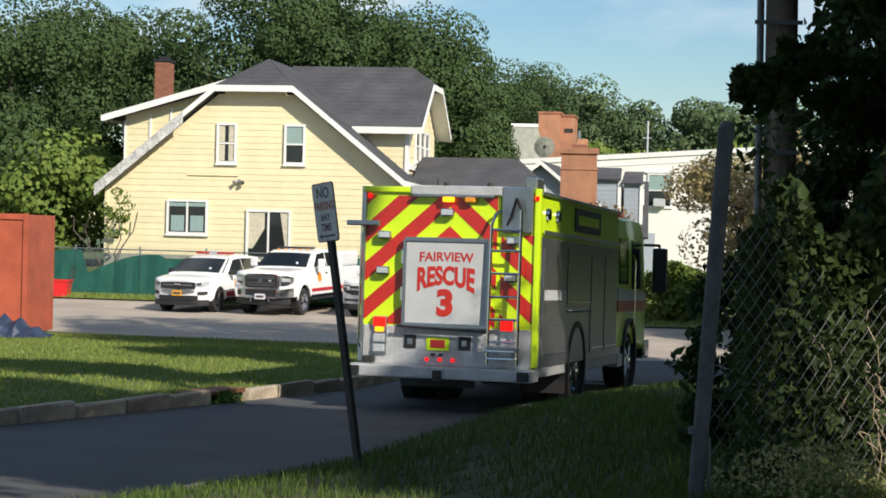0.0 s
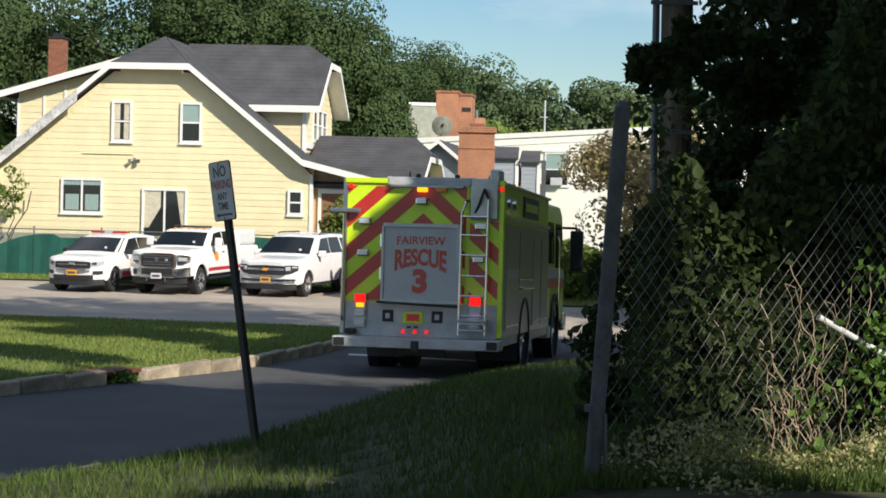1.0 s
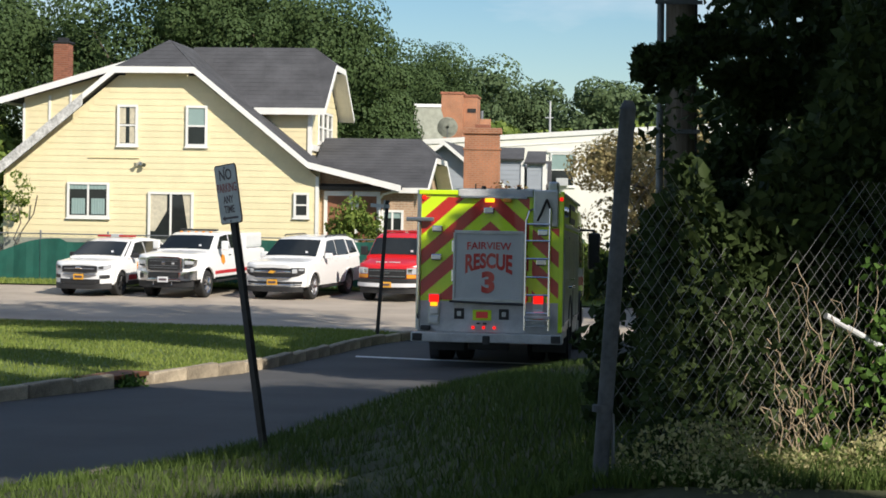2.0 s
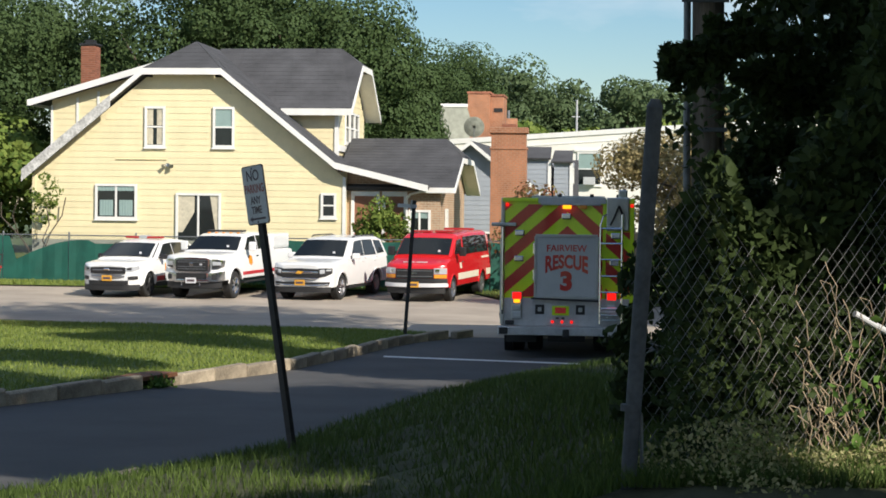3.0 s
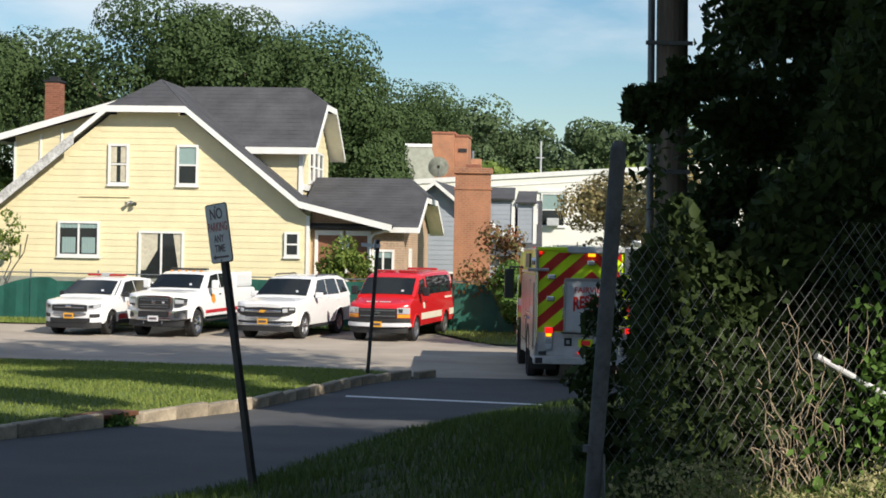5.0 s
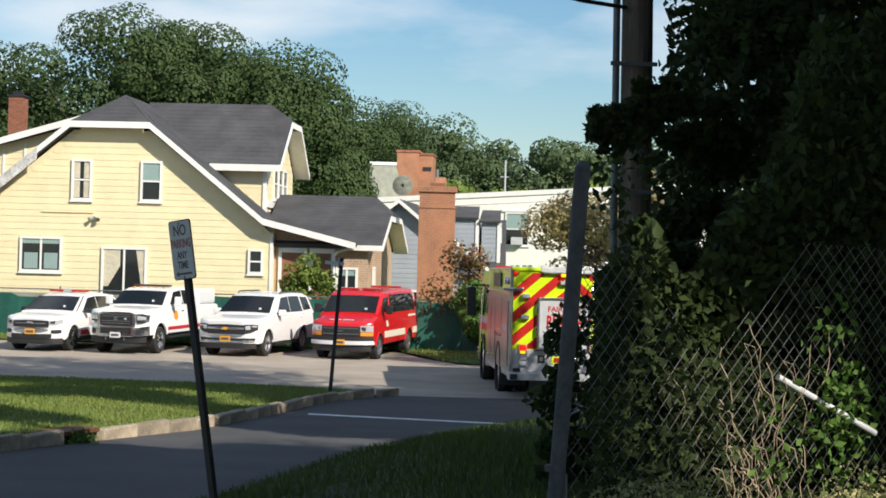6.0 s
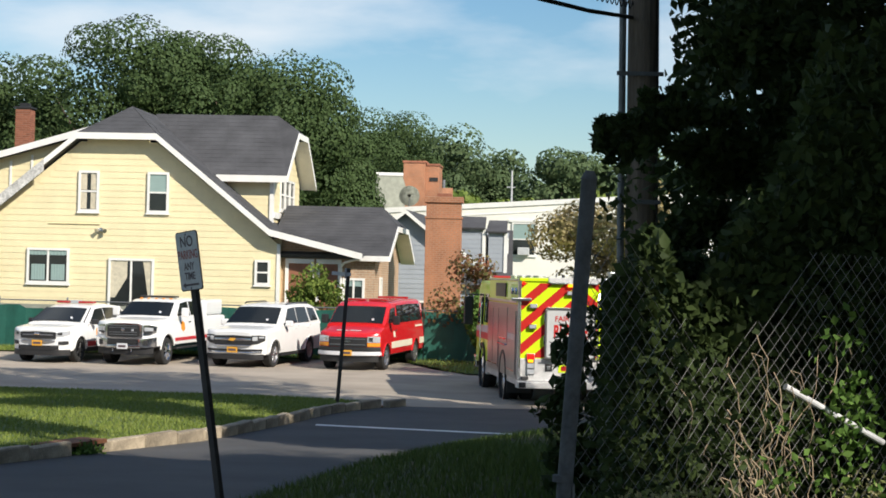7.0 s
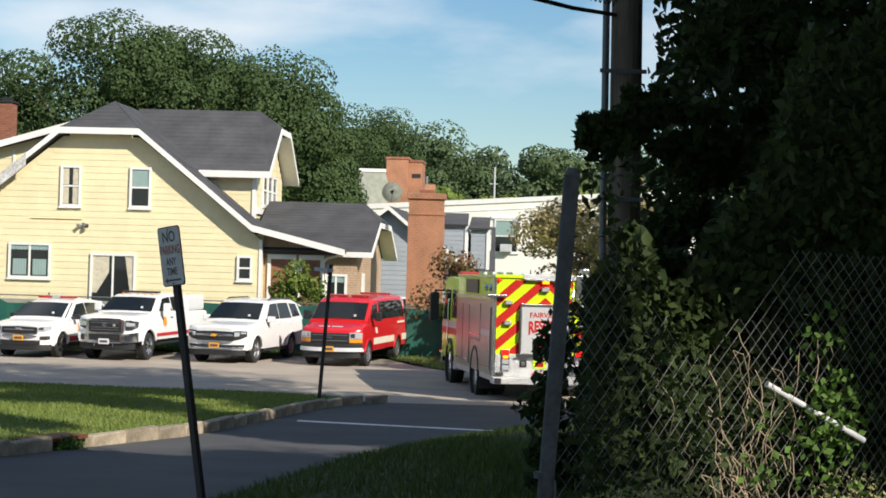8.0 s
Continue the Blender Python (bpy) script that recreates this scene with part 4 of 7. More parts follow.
def windscreen(t, s, inset=0.07, low_gap=0.05, top_gap=0.04):
    """The glass between the front pillars, bowed across."""
    (y0, z0), (y1, z1) = s.roof[0], s.roof[1]
    z0 = max(z0, s.belt + 0.02)
    bm = BM()
    rows = []
    n = Vector((0, -(z1 - z0), y1 - y0)).normalized()
    for j in range(7):
        f = low_gap + (1 - low_gap - top_gap) * j / 6
        y, z = y0 + (y1 - y0) * f, z0 + (z1 - z0) * f
        w = s.width(max(z, s.belt + 0.001), y) - inset
        rows.append([Vector((w * k / 6, y, z)) + n * (0.050 - 0.022 * abs(k / 6) ** 2) for k in range(-6, 7)])
    vs = [[bm.verts.new(p) for p in r] for r in rows]
    for a, b in zip(vs[:-1], vs[1:]):
        for i in range(12):
            bm.faces.new((a[i], a[i + 1], b[i + 1], b[i]))
    g = smooth_part("windscreen", bm, M_CARGLASS, t, "dark windscreen")
    part("wiper", tube(BM(), [(-0.55, y0 + 0.02, z0 + 0.06), (0.05, y0 + 0.06, z0 + 0.085)], 0.008, 5), M_BLACKPL, g)
    part("wiper", tube(BM(), [(0.1, y0 + 0.02, z0 + 0.06), (0.65, y0 + 0.06, z0 + 0.085)], 0.008, 5), M_BLACKPL, g)
    part("sticker", box(BM(), 0.50, 0.58, y0 + 0.06, y0 + 0.065, z0 + 0.14, z0 + 0.20), M_PLATEW, g, at=Matrix.Translation((0, -0.06, 0.0)))
    return g


def pillar(t, s, y_low, y_high, z_low, z_high, sd, material=None):
    part("pillar", tube(BM(), [(sd * (s.width(z_low, y_low) + 0.006), y_low, z_low), (sd * (s.width(z_high, y_high) + 0.006), y_high, z_high)], 0.018, 5), material or M_BLACKPL, t)


def door_seams(t, s, ys, z0, z1, sd):
    for y in ys:
        side_pane(t, "door_seam", [(y, z0), (y, z1), (y + 0.014, z1), (y + 0.014, z0)], s.width, sd, M_BLACKPL, 0.003)


def mirror(t, x, y, z, w, h, material, sd):
    m = block(t, "mirror", sd * x - w / 2, sd * x + w / 2, y, y + 0.14, z, z + h, material, 0.045)
    part("mirror_arm", rod(BM(), (sd * (x - 0.22), y + 0.08, z + h * 0.3), (sd * x, y + 0.08, z + h * 0.4), 0.03), M_BLACKPL, m)


def suv_big(m):
    """A large square white SUV, nose to -y."""
    t = thing("suv", m, "large white SUV with split chrome grille and tinted glass, parked", "car", "parked vehicles")
    s = Shape(1.0, 5.16, 0.30, 0.22, [(0.0, 1.03), (0.08, 1.11), (0.3, 1.16), (0.9, 1.21), (1.5, 1.25), (5.0, 1.25), (5.16, 1.15)],
              [(1.42, 1.24), (2.20, 1.79), (2.5, 1.86), (3.6, 1.89), (4.5, 1.86), (4.85, 1.78), (5.08, 1.25)], 1.25, 0.76, (1.0, 4.0), 0.46, 0.40, 0.40)
    car_body(t, s, M_WHITECAR, "white painted body")
    windscreen(t, s)
    nose_piece(t, s, "grille", [(-0.60, 0.98), (0, 1.0), (0.60, 0.98)], [(-0.54, 0.70), (0, 0.69), (0.54, 0.70)], M_BLACKPL, 0.02, "black grille split by a chrome bar")
    g = nose_piece(t, s, "chrome_bar", [(-0.60, 0.905), (0, 0.91), (0.60, 0.905)], [(-0.60, 0.85), (0, 0.845), (0.60, 0.85)], M_CHROME, 0.04)
    part("badge", slab(BM(), [(-0.13, 0.845), (0.05, 0.83), (0.13, 0.905), (-0.05, 0.92)], "y", -0.075, -0.05), M_PLATE, g)
    nose_piece(t, s, "grille_trim", [(-0.56, 0.705), (0, 0.70), (0.56, 0.705)], [(-0.55, 0.68), (0, 0.675), (0.55, 0.68)], M_CHROME, 0.03)
    nose_piece(t, s, "lower_slot", [(-0.90, 0.585), (0, 0.575), (0.90, 0.585)], [(-0.84, 0.515), (0, 0.51), (0.84, 0.515)], M_BLACKPL, 0.014, "black intake slot")
    nose_piece(t, s, "lower_chrome", [(-0.88, 0.50), (0, 0.495), (0.88, 0.50)], [(-0.86, 0.46), (0, 0.455), (0.86, 0.46)], M_CHROME, 0.02)
    nose_piece(t, s, "air_dam", [(-0.92, 0.43), (0, 0.42), (0.92, 0.43)], [(-0.86, 0.26), (0, 0.26), (0.86, 0.26)], M_BLACKPL, 0.0, "black air dam")
    for sd in (-1, 1):
        h = nose_piece(t, s, "headlight", [(sd * 0.61, 1.0), (sd * 0.80, 1.01), (sd * 0.965, 1.0)], [(sd * 0.58, 0.72), (sd * 0.80, 0.75), (sd * 0.955, 0.84)], M_BLACKPL, 0.018, "dark wrapped headlight")
        nose_piece(h, s, "lamp_lens", [(sd * 0.64, 0.96), (sd * 0.78, 0.97)], [(sd * 0.63, 0.84), (sd * 0.78, 0.85)], M_LENS, 0.034)
        nose_piece(h, s, "running_lamp", [(sd * 0.82, 0.97), (sd * 0.95, 0.965)], [(sd * 0.82, 0.92), (sd * 0.945, 0.92)], M_LENS, 0.034)
        side_pane(t, "side_window", [(1.98, 1.31), (2.46, 1.76), (3.02, 1.79), (3.02, 1.30)], s.width, sd, M_CARGLASS)
        side_pane(t, "side_window", [(3.10, 1.30), (3.10, 1.79), (3.95, 1.78), (4.08, 1.30)], s.width, sd, M_CARGLASS)
        side_pane(t, "side_window", [(4.22, 1.32), (4.10, 1.76), (4.66, 1.72), (4.86, 1.34)], s.width, sd, M_CARGLASS)
        door_seams(t, s, (1.62, 3.05, 4.1), 0.5, 1.22, sd)
        mirror(t, 1.10, 1.82, 1.22, 0.24, 0.19, M_WHITECAR, sd)
        block(t, "running_board", sd * 0.97 - 0.08, sd * 0.97 + 0.05, 1.55, 3.45, 0.32, 0.39, M_BLACKPL, 0.02)
        part("roof_rail", tube(BM(), [(sd * 0.70, 2.6, 1.89), (sd * 0.72, 2.75, 1.93), (sd * 0.72, 4.3, 1.92), (sd * 0.70, 4.45, 1.87)], 0.02), M_BLACKPL, t)
        for y in (2.75, 3.8):
            block(t, "door_handle", sd * 0.955 - 0.02, sd * 0.955 + 0.03, y, y + 0.18, 1.10, 1.13, M_WHITECAR, 0.01)
        for y in (1.0, 4.0):
            wheel(t, (sd * 0.84, y, 0.40), 0.40, 0.27, 6, M_ALLOY, sd)
    plate(t, 0.0, -0.03, 0.56, M_PLATE)
    return t


def suv_patrol(m):
    """A rounded white SUV with a roof light bar."""
    t = thing("suv", m, "white chief's SUV with red stripe and roof light bar, parked", "car", "parked vehicles")
    s = Shape(0.98, 4.98, 0.40, 0.30, [(0.0, 0.93), (0.08, 1.0), (0.3, 1.07), (0.8, 1.12), (1.4, 1.16), (4.8, 1.18), (4.98, 1.05)],
              [(1.22, 1.15), (2.12, 1.62), (2.5, 1.70), (3.4, 1.72), (4.3, 1.65), (4.65, 1.52), (4.92, 1.18)], 1.17, 0.70, (0.98, 3.85), 0.44, 0.36, 0.385)
    car_body(t, s, M_WHITECAR, "white painted body")
    windscreen(t, s)
    nose_piece(t, s, "grille", [(-0.58, 0.95), (0, 0.97), (0.58, 0.95)], [(-0.50, 0.76), (0, 0.74), (0.50, 0.76)], M_BLACKPL, 0.016, "dark mesh grille")
    nose_piece(t, s, "grille_bar", [(-0.5, 0.88), (0, 0.885), (0.5, 0.88)], [(-0.5, 0.855), (0, 0.86), (0.5, 0.855)], M_ALLOY, 0.026)
    part("badge", lathe(BM(), [(-0.09, 0.035), (0.09, 0.035)], 12), M_CHROME, t, at=Matrix.Translation((0, -0.03, 0.90)))
    nose_piece(t, s, "bumper_slot", [(-0.56, 0.70), (0, 0.69), (0.56, 0.70)], [(-0.54, 0.665), (0, 0.655), (0.54, 0.665)], M_ALLOY, 0.012)
    nose_piece(t, s, "lower_intake", [(-0.66, 0.55), (0, 0.54), (0.66, 0.55)], [(-0.8, 0.42), (0, 0.40), (0.8, 0.42)], M_BLACKPL, 0.016, "black lower intake")
    nose_piece(t, s, "air_dam", [(-0.93, 0.42), (0, 0.40), (0.93, 0.42)], [(-0.88, 0.24), (0, 0.24), (0.88, 0.24)], M_BLACKPL, 0.0)
    for sd in (-1, 1):
        h = nose_piece(t, s, "headlight", [(sd * 0.60, 0.95), (sd * 0.76, 0.98), (sd * 0.93, 1.0)], [(sd * 0.57, 0.83), (sd * 0.76, 0.81), (sd * 0.91, 0.88)], M_LENS, 0.016, "clear headlight")
        nose_piece(h, s, "lamp_bezel", [(sd * 0.64, 0.93), (sd * 0.76, 0.95)], [(sd * 0.63, 0.87), (sd * 0.75, 0.86)], M_BLACKPL, 0.028)
        nose_piece(t, s, "fog_lamp", [(sd * 0.66, 0.67), (sd * 0.80, 0.68), (sd * 0.90, 0.68)], [(sd * 0.64, 0.57), (sd * 0.80, 0.56), (sd * 0.88, 0.58)], M_BLACKPL, 0.014)
        side_pane(t, "side_window", [(1.85, 1.23), (2.42, 1.59), (2.95, 1.63), (2.95, 1.22)], s.width, sd, M_CARGLASS)
        side_pane(t, "side_window", [(3.03, 1.22), (3.03, 1.63), (3.8, 1.61), (3.95, 1.24)], s.width, sd, M_CARGLASS)
        side_pane(t, "side_window", [(4.05, 1.25), (3.95, 1.59), (4.36, 1.54), (4.60, 1.28)], s.width, sd, M_CARGLASS)
        pillar(t, s, 1.36, 2.16, 1.22, 1.64, sd)
        door_seams(t, s, (1.55, 2.99, 4.0), 0.5, 1.14, sd)
        side_pane(t, "stripe", [(1.5, 0.47), (1.5, 0.62), (3.38, 0.62), (3.38, 0.47)], s.width, sd, M_STRIPERED)
        side_pane(t, "door_crest", [(2.1, 0.80), (2.1, 1.0), (2.28, 1.05), (2.46, 1.0), (2.46, 0.80), (2.28, 0.72)], s.width, sd, M_AMBER, 0.006)
        side_pane(t, "sill_trim", [(1.46, 0.30), (1.46, 0.44), (3.38, 0.44), (3.38, 0.30)], s.width, sd, M_BLACKPL, 0.02)
        mirror(t, 1.08, 1.72, 1.14, 0.22, 0.16, M_BLACKPL, sd)
        for y in (0.98, 3.85):
            wheel(t, (sd * 0.83, y, 0.385), 0.385, 0.25, 5, M_BLACKPL, sd)
    lb = block(t, "light_bar", -0.62, 0.62, 2.55, 2.85, 1.76, 1.83, M_REDDIM, 0.03, "low red roof light bar")
    block(lb, "light_bar_centre", -0.14, 0.14, 2.54, 2.86, 1.755, 1.86, M_LENS, 0.02)
    plate(t, 0.0, -0.03, 0.62, M_PLATE)
    return t


def pickup(m):
    """A heavy white crew-cab pickup with a tall chrome grille."""
    t = thing("pickup_truck", m, "white heavy crew-cab pickup with chrome grille and red stripe", "pickup truck", "parked vehicles")
    s = Shape(1.0, 6.22, 0.26, 0.10, [(0.0, 1.22), (0.08, 1.31), (0.3, 1.36), (0.9, 1.40), (1.6, 1.42), (4.5, 1.40), (6.22, 1.38)],
              [(1.52, 1.42), (2.22, 1.87), (2.5, 1.95), (3.3, 1.98), (4.15, 1.95), (4.38, 1.86), (4.5, 1.42)], 1.41, 0.77, (1.05, 5.0), 0.54, 0.58, 0.42)
    car_body(t, s, M_WHITECAR, "white painted body")
    windscreen(t, s)
    fr = nose_piece(t, s, "grille_frame", [(-0.60, 1.24), (-0.45, 1.29), (0, 1.30), (0.45, 1.29), (0.60, 1.24)], [(-0.55, 0.86), (-0.45, 0.82), (0, 0.82), (0.45, 0.82), (0.55, 0.86)], M_CHROME, 0.03, "chrome grille surround")
    gr = nose_piece(fr, s, "grille", [(-0.53, 1.21), (-0.42, 1.25), (0, 1.26), (0.42, 1.25), (0.53, 1.21)], [(-0.49, 0.90), (-0.42, 0.87), (0, 0.87), (0.42, 0.87), (0.49, 0.90)], M_BLACKPL, 0.05, "black grille")
    for z in (0.95, 1.02, 1.16, 1.22):
        block(gr, "grille_bar", -0.46, 0.46, -0.066, -0.05, z - 0.008, z + 0.008, M_GALV, 0.003)
    block(gr, "grille_badge", -0.06, 0.06, -0.085, -0.05, 1.05, 1.14, M_CHROME, 0.02)
    block(gr, "marker_lamp", 0.27, 0.35, -0.085, -0.05, 1.06, 1.12, M_LENS, 0.01)
    for sd in (-1, 1):
        h = nose_piece(t, s, "headlight", [(sd * 0.63, 1.25), (sd * 0.80, 1.25), (sd * 0.97, 1.21)], [(sd * 0.61, 0.93), (sd * 0.80, 0.94), (sd * 0.96, 1.02)], M_CHROME, 0.018, "chrome backed headlight")
        nose_piece(h, s, "lamp_lens", [(sd * 0.66, 1.18), (sd * 0.90, 1.16)], [(sd * 0.65, 1.06), (sd * 0.90, 1.07)], M_LENS, 0.034)
        nose_piece(h, s, "lamp_bezel", [(sd * 0.66, 1.05), (sd * 0.88, 1.06)], [(sd * 0.65, 0.98), (sd * 0.88, 1.01)], M_BLACKPL, 0.030)
        side_pane(t, "side_window", [(2.02, 1.48), (2.46, 1.85), (3.05, 1.90), (3.05, 1.46)], s.width, sd, M_CARGLASS)
        side_pane(t, "side_window", [(3.15, 1.46), (3.15, 1.90), (3.98, 1.88), (4.15, 1.48)], s.width, sd, M_CARGLASS)
        door_seams(t, s, (1.72, 3.1, 4.3), 0.66, 1.38, sd)
        side_pane(t, "stripe", [(1.66, 0.70), (1.66, 0.80), (4.42, 0.80), (4.42, 0.70)], s.width, sd, M_STRIPERED)
        side_pane(t, "stripe", [(5.56, 0.70), (5.56, 0.80), (6.1, 0.80), (6.1, 0.70)], s.width, sd, M_STRIPERED)
        side_pane(t, "door_crest", [(2.2, 1.05), (2.2, 1.25), (2.36, 1.30), (2.52, 1.25), (2.52, 1.05), (2.36, 0.97)], s.width, sd, M_AMBER, 0.006)
        mirror(t, 1.16, 1.98, 1.44, 0.22, 0.29, M_WHITECAR, sd)
        block(t, "running_board", sd * 0.97 - 0.08, sd * 0.97 + 0.06, 1.7, 4.3, 0.44, 0.51, M_BLACKPL, 0.02)
        for y in (1.05, 5.0):
            wheel(t, (sd * 0.85, y, 0.42), 0.42, 0.29, 8, M_CHROME, sd)
        for y in (2.85, 3.85):
            block(t, "door_handle", sd * 0.95 - 0.02, sd * 0.95 + 0.03, y, y + 0.18, 1.24, 1.28, M_CHROME, 0.01)
        b = nose_piece(t, s, "bumper_end", [(sd * 0.50, 0.82), (sd * 0.75, 0.84), (sd * 0.985, 0.88)], [(sd * 0.55, 0.58), (sd * 0.75, 0.56), (sd * 0.97, 0.60)], M_CHROME, 0.10, "chrome bumper end", 0.10)
        nose_piece(b, s, "fog_lamp", [(sd * 0.66, 0.78), (sd * 0.80, 0.80)], [(sd * 0.70, 0.64), (sd * 0.80, 0.63)], M_BLACKPL, 0.112)
        part("tow_hook", tube(BM(), [(sd * 0.3, -0.02, 0.44), (sd * 0.3, -0.13, 0.46), (sd * 0.3, -0.13, 0.51), (sd * 0.3, -0.02, 0.53)], 0.022, 7), M_CHROME, t)
    nose_piece(t, s, "bumper", [(-0.56, 0.63), (0, 0.63), (0.56, 0.63)], [(-0.56, 0.55), (0, 0.55), (0.56, 0.55)], M_CHROME, 0.10, "chrome front bumper", 0.1)
    nose_piece(t, s, "bumper_slot", [(-0.52, 0.81), (0, 0.81), (0.52, 0.81)], [(-0.52, 0.64), (0, 0.64), (0.52, 0.64)], M_BLACKPL, 0.06, "black bumper intake")
    nose_piece(t, s, "air_dam", [(-0.90, 0.56), (0, 0.54), (0.90, 0.56)], [(-0.84, 0.36), (0, 0.34), (0.84, 0.36)], M_BLACKPL, 0.02)
    plate(t, 0.0, -0.11, 0.60, M_PLATEW)
    for x in (-0.5, -0.25, 0.0, 0.25, 0.5):
        block(t, "roof_marker", x - 0.04, x + 0.04, 2.44, 2.52, 1.965, 2.005, M_AMBER, 0.01)
    block(t, "light_bar", -0.62, 0.62, 2.62, 2.86, 2.01, 2.07, M_BLACKPL, 0.025, "low dark roof light bar")
    block(t, "bed_cap", -0.86, 0.86, 4.56, 6.12, 1.40, 1.90, M_WHITECAR, 0.09, "white bed cap")
    return t


def red_van(m):
    """A full-size red passenger van."""
    t = thing("van", m, "red passenger van with cream side stripe, parked by the fence", "van", "parked vehicles")
    s = Shape(0.99, 5.70, 0.26, 0.14, [(0.0, 1.05), (0.08, 1.13), (0.3, 1.20), (0.7, 1.30), (1.0, 1.36), (5.6, 1.36), (5.70, 1.3)],
              [(0.86, 1.36), (1.55, 1.92), (1.85, 2.04), (3.5, 2.09), (5.2, 2.07), (5.5, 1.98), (5.66, 1.36)], 1.36, 0.84, (0.95, 4.45), 0.45, 0.44, 0.38)
    car_body(t, s, M_REDCAR, "red painted body")
    windscreen(t, s)
    nose_piece(t, s, "grille", [(-0.60, 1.03), (0, 1.03), (0.60, 1.03)], [(-0.58, 0.74), (0, 0.73), (0.58, 0.74)], M_BLACKPL, 0.022, "black grille")
    for z in (0.80, 0.97):
        nose_piece(t, s, "grille_bar", [(-0.56, z + 0.01), (0.56, z + 0.01)], [(-0.56, z - 0.01), (0.56, z - 0.01)], M_GALV, 0.034)
    part("badge", slab(BM(), [(-0.12, 0.87), (0.05, 0.86), (0.12, 0.92), (-0.05, 0.93)], "y", -0.055, -0.02), M_CHROME, t)
    for sd in (-1, 1):
        h = nose_piece(t, s, "headlight", [(sd * 0.62, 1.05), (sd * 0.80, 1.06), (sd * 0.965, 1.05)], [(sd * 0.62, 0.87), (sd * 0.80, 0.87), (sd * 0.96, 0.87)], M_LENS, 0.022, "clear headlight")
        nose_piece(h, s, "lamp_bezel", [(sd * 0.66, 1.02), (sd * 0.78, 1.02)], [(sd * 0.66, 0.90), (sd * 0.78, 0.90)], M_CHROME, 0.036)
        nose_piece(t, s, "turn_lamp", [(sd * 0.62, 0.855), (sd * 0.80, 0.855), (sd * 0.965, 0.855)], [(sd * 0.62, 0.745), (sd * 0.80, 0.745), (sd * 0.96, 0.75)], M_AMBER, 0.022, "amber turn lamp")
        side_pane(t, "side_window", [(1.30, 1.44), (1.66, 1.86), (2.15, 1.90), (2.15, 1.42)], s.width, sd, M_CARGLASS)
        side_pane(t, "side_window", [(2.35, 1.40), (2.35, 1.95), (3.88, 1.96), (3.88, 1.40)], s.width, sd, M_CARGLASS)
        side_pane(t, "side_window", [(3.93, 1.40), (3.93, 1.96), (5.25, 1.93), (5.36, 1.40)], s.width, sd, M_CARGLASS)
        door_seams(t, s, (1.46, 2.24), 0.5, 1.34, sd)
        door_seams(t, s, (3.9,), 0.9, 1.34, sd)
        side_pane(t, "stripe", [(1.48, 0.64), (1.48, 0.84), (3.94, 0.84), (3.94, 0.64)], s.width, sd, M_CREAM)
        side_pane(t, "stripe", [(4.94, 0.64), (4.94, 0.84), (5.5, 0.84), (5.5, 0.64)], s.width, sd, M_CREAM)
        side_pane(t, "lettering_bar", [(4.5, 1.20), (4.5, 1.26), (5.4, 1.26), (5.4, 1.20)], s.width, sd, M_CREAM, 0.006)
        side_pane(t, "door_crest", [(1.75, 0.98), (1.75, 1.16), (1.95, 1.16), (1.95, 0.98)], s.width, sd, M_CREAM, 0.006)
        mirror(t, 1.16, 1.28, 1.38, 0.22, 0.28, M_BLACKPL, sd)
        block(t, "door_handle", sd * 0.94 - 0.02, sd * 0.94 + 0.035, 2.0, 2.16, 1.16, 1.20, M_BLACKPL, 0.01)
        for y in (0.95, 4.45):
            wheel(t, (sd * 0.84, y, 0.38), 0.38, 0.26, 8, M_ALLOY, sd)
    nose_piece(t, s, "bumper_top", [(-0.985, 0.73), (0, 0.72), (0.985, 0.73)], [(-0.985, 0.60), (0, 0.59), (0.985, 0.60)], M_BLACKPL, 0.05, "black upper bumper")
    nose_piece(t, s, "bumper", [(-0.985, 0.595), (0, 0.585), (0.985, 0.595)], [(-0.98, 0.48), (0, 0.47), (0.98, 0.48)], M_PLATEW, 0.10, "pale bumper bar", 0.1)
    nose_piece(t, s, "air_dam", [(-0.92, 0.47), (0, 0.46), (0.92, 0.47)], [(-0.88, 0.28), (0, 0.27), (0.88, 0.28)], M_BLACKPL, 0.02)
    plate(t, 0.0, -0.11, 0.55, M_PLATE)
    for x0, x1 in ((-0.62, -0.05), (0.08, 0.66)):
        block(t, "light_bar", x0, x1, 1.95, 2.2, 2.085, 2.15, M_REDDIM, 0.02)
    block(t, "rear_light_bar", -0.5, 0.5, 5.05, 5.25, 2.09, 2.15, M_REDDIM, 0.02)
    for k, (x, w) in enumerate(((-0.42, 0.10), (-0.30, 0.06), (-0.22, 0.07), (-0.13, 0.05), (0.0, 0.10), (0.11, 0.06), (0.18, 0.07), (0.27, 0.06))):
        block(t, "hood_lettering_bar", x, x + w, 0.20, 0.30, 1.215, 1.232, M_PLATEW, 0)
    return t


def parked():
    # each stands level with the rising lot under its wheels
    for make, x, y, turn in ((suv_patrol, -11.12, 55.6, -15), (pickup, -8.45, 55.3, -15), (suv_big, -5.15, 55.4, -18), (red_van, -1.64, 55.3, -15)):
        z0, z1 = low(y + 1.0), low(y + 4.0)
        make(pose(x, y, z0 - (z1 - z0) / 3, math.degrees(math.atan2(z1 - z0, 3.0)), 0, turn))


parked()


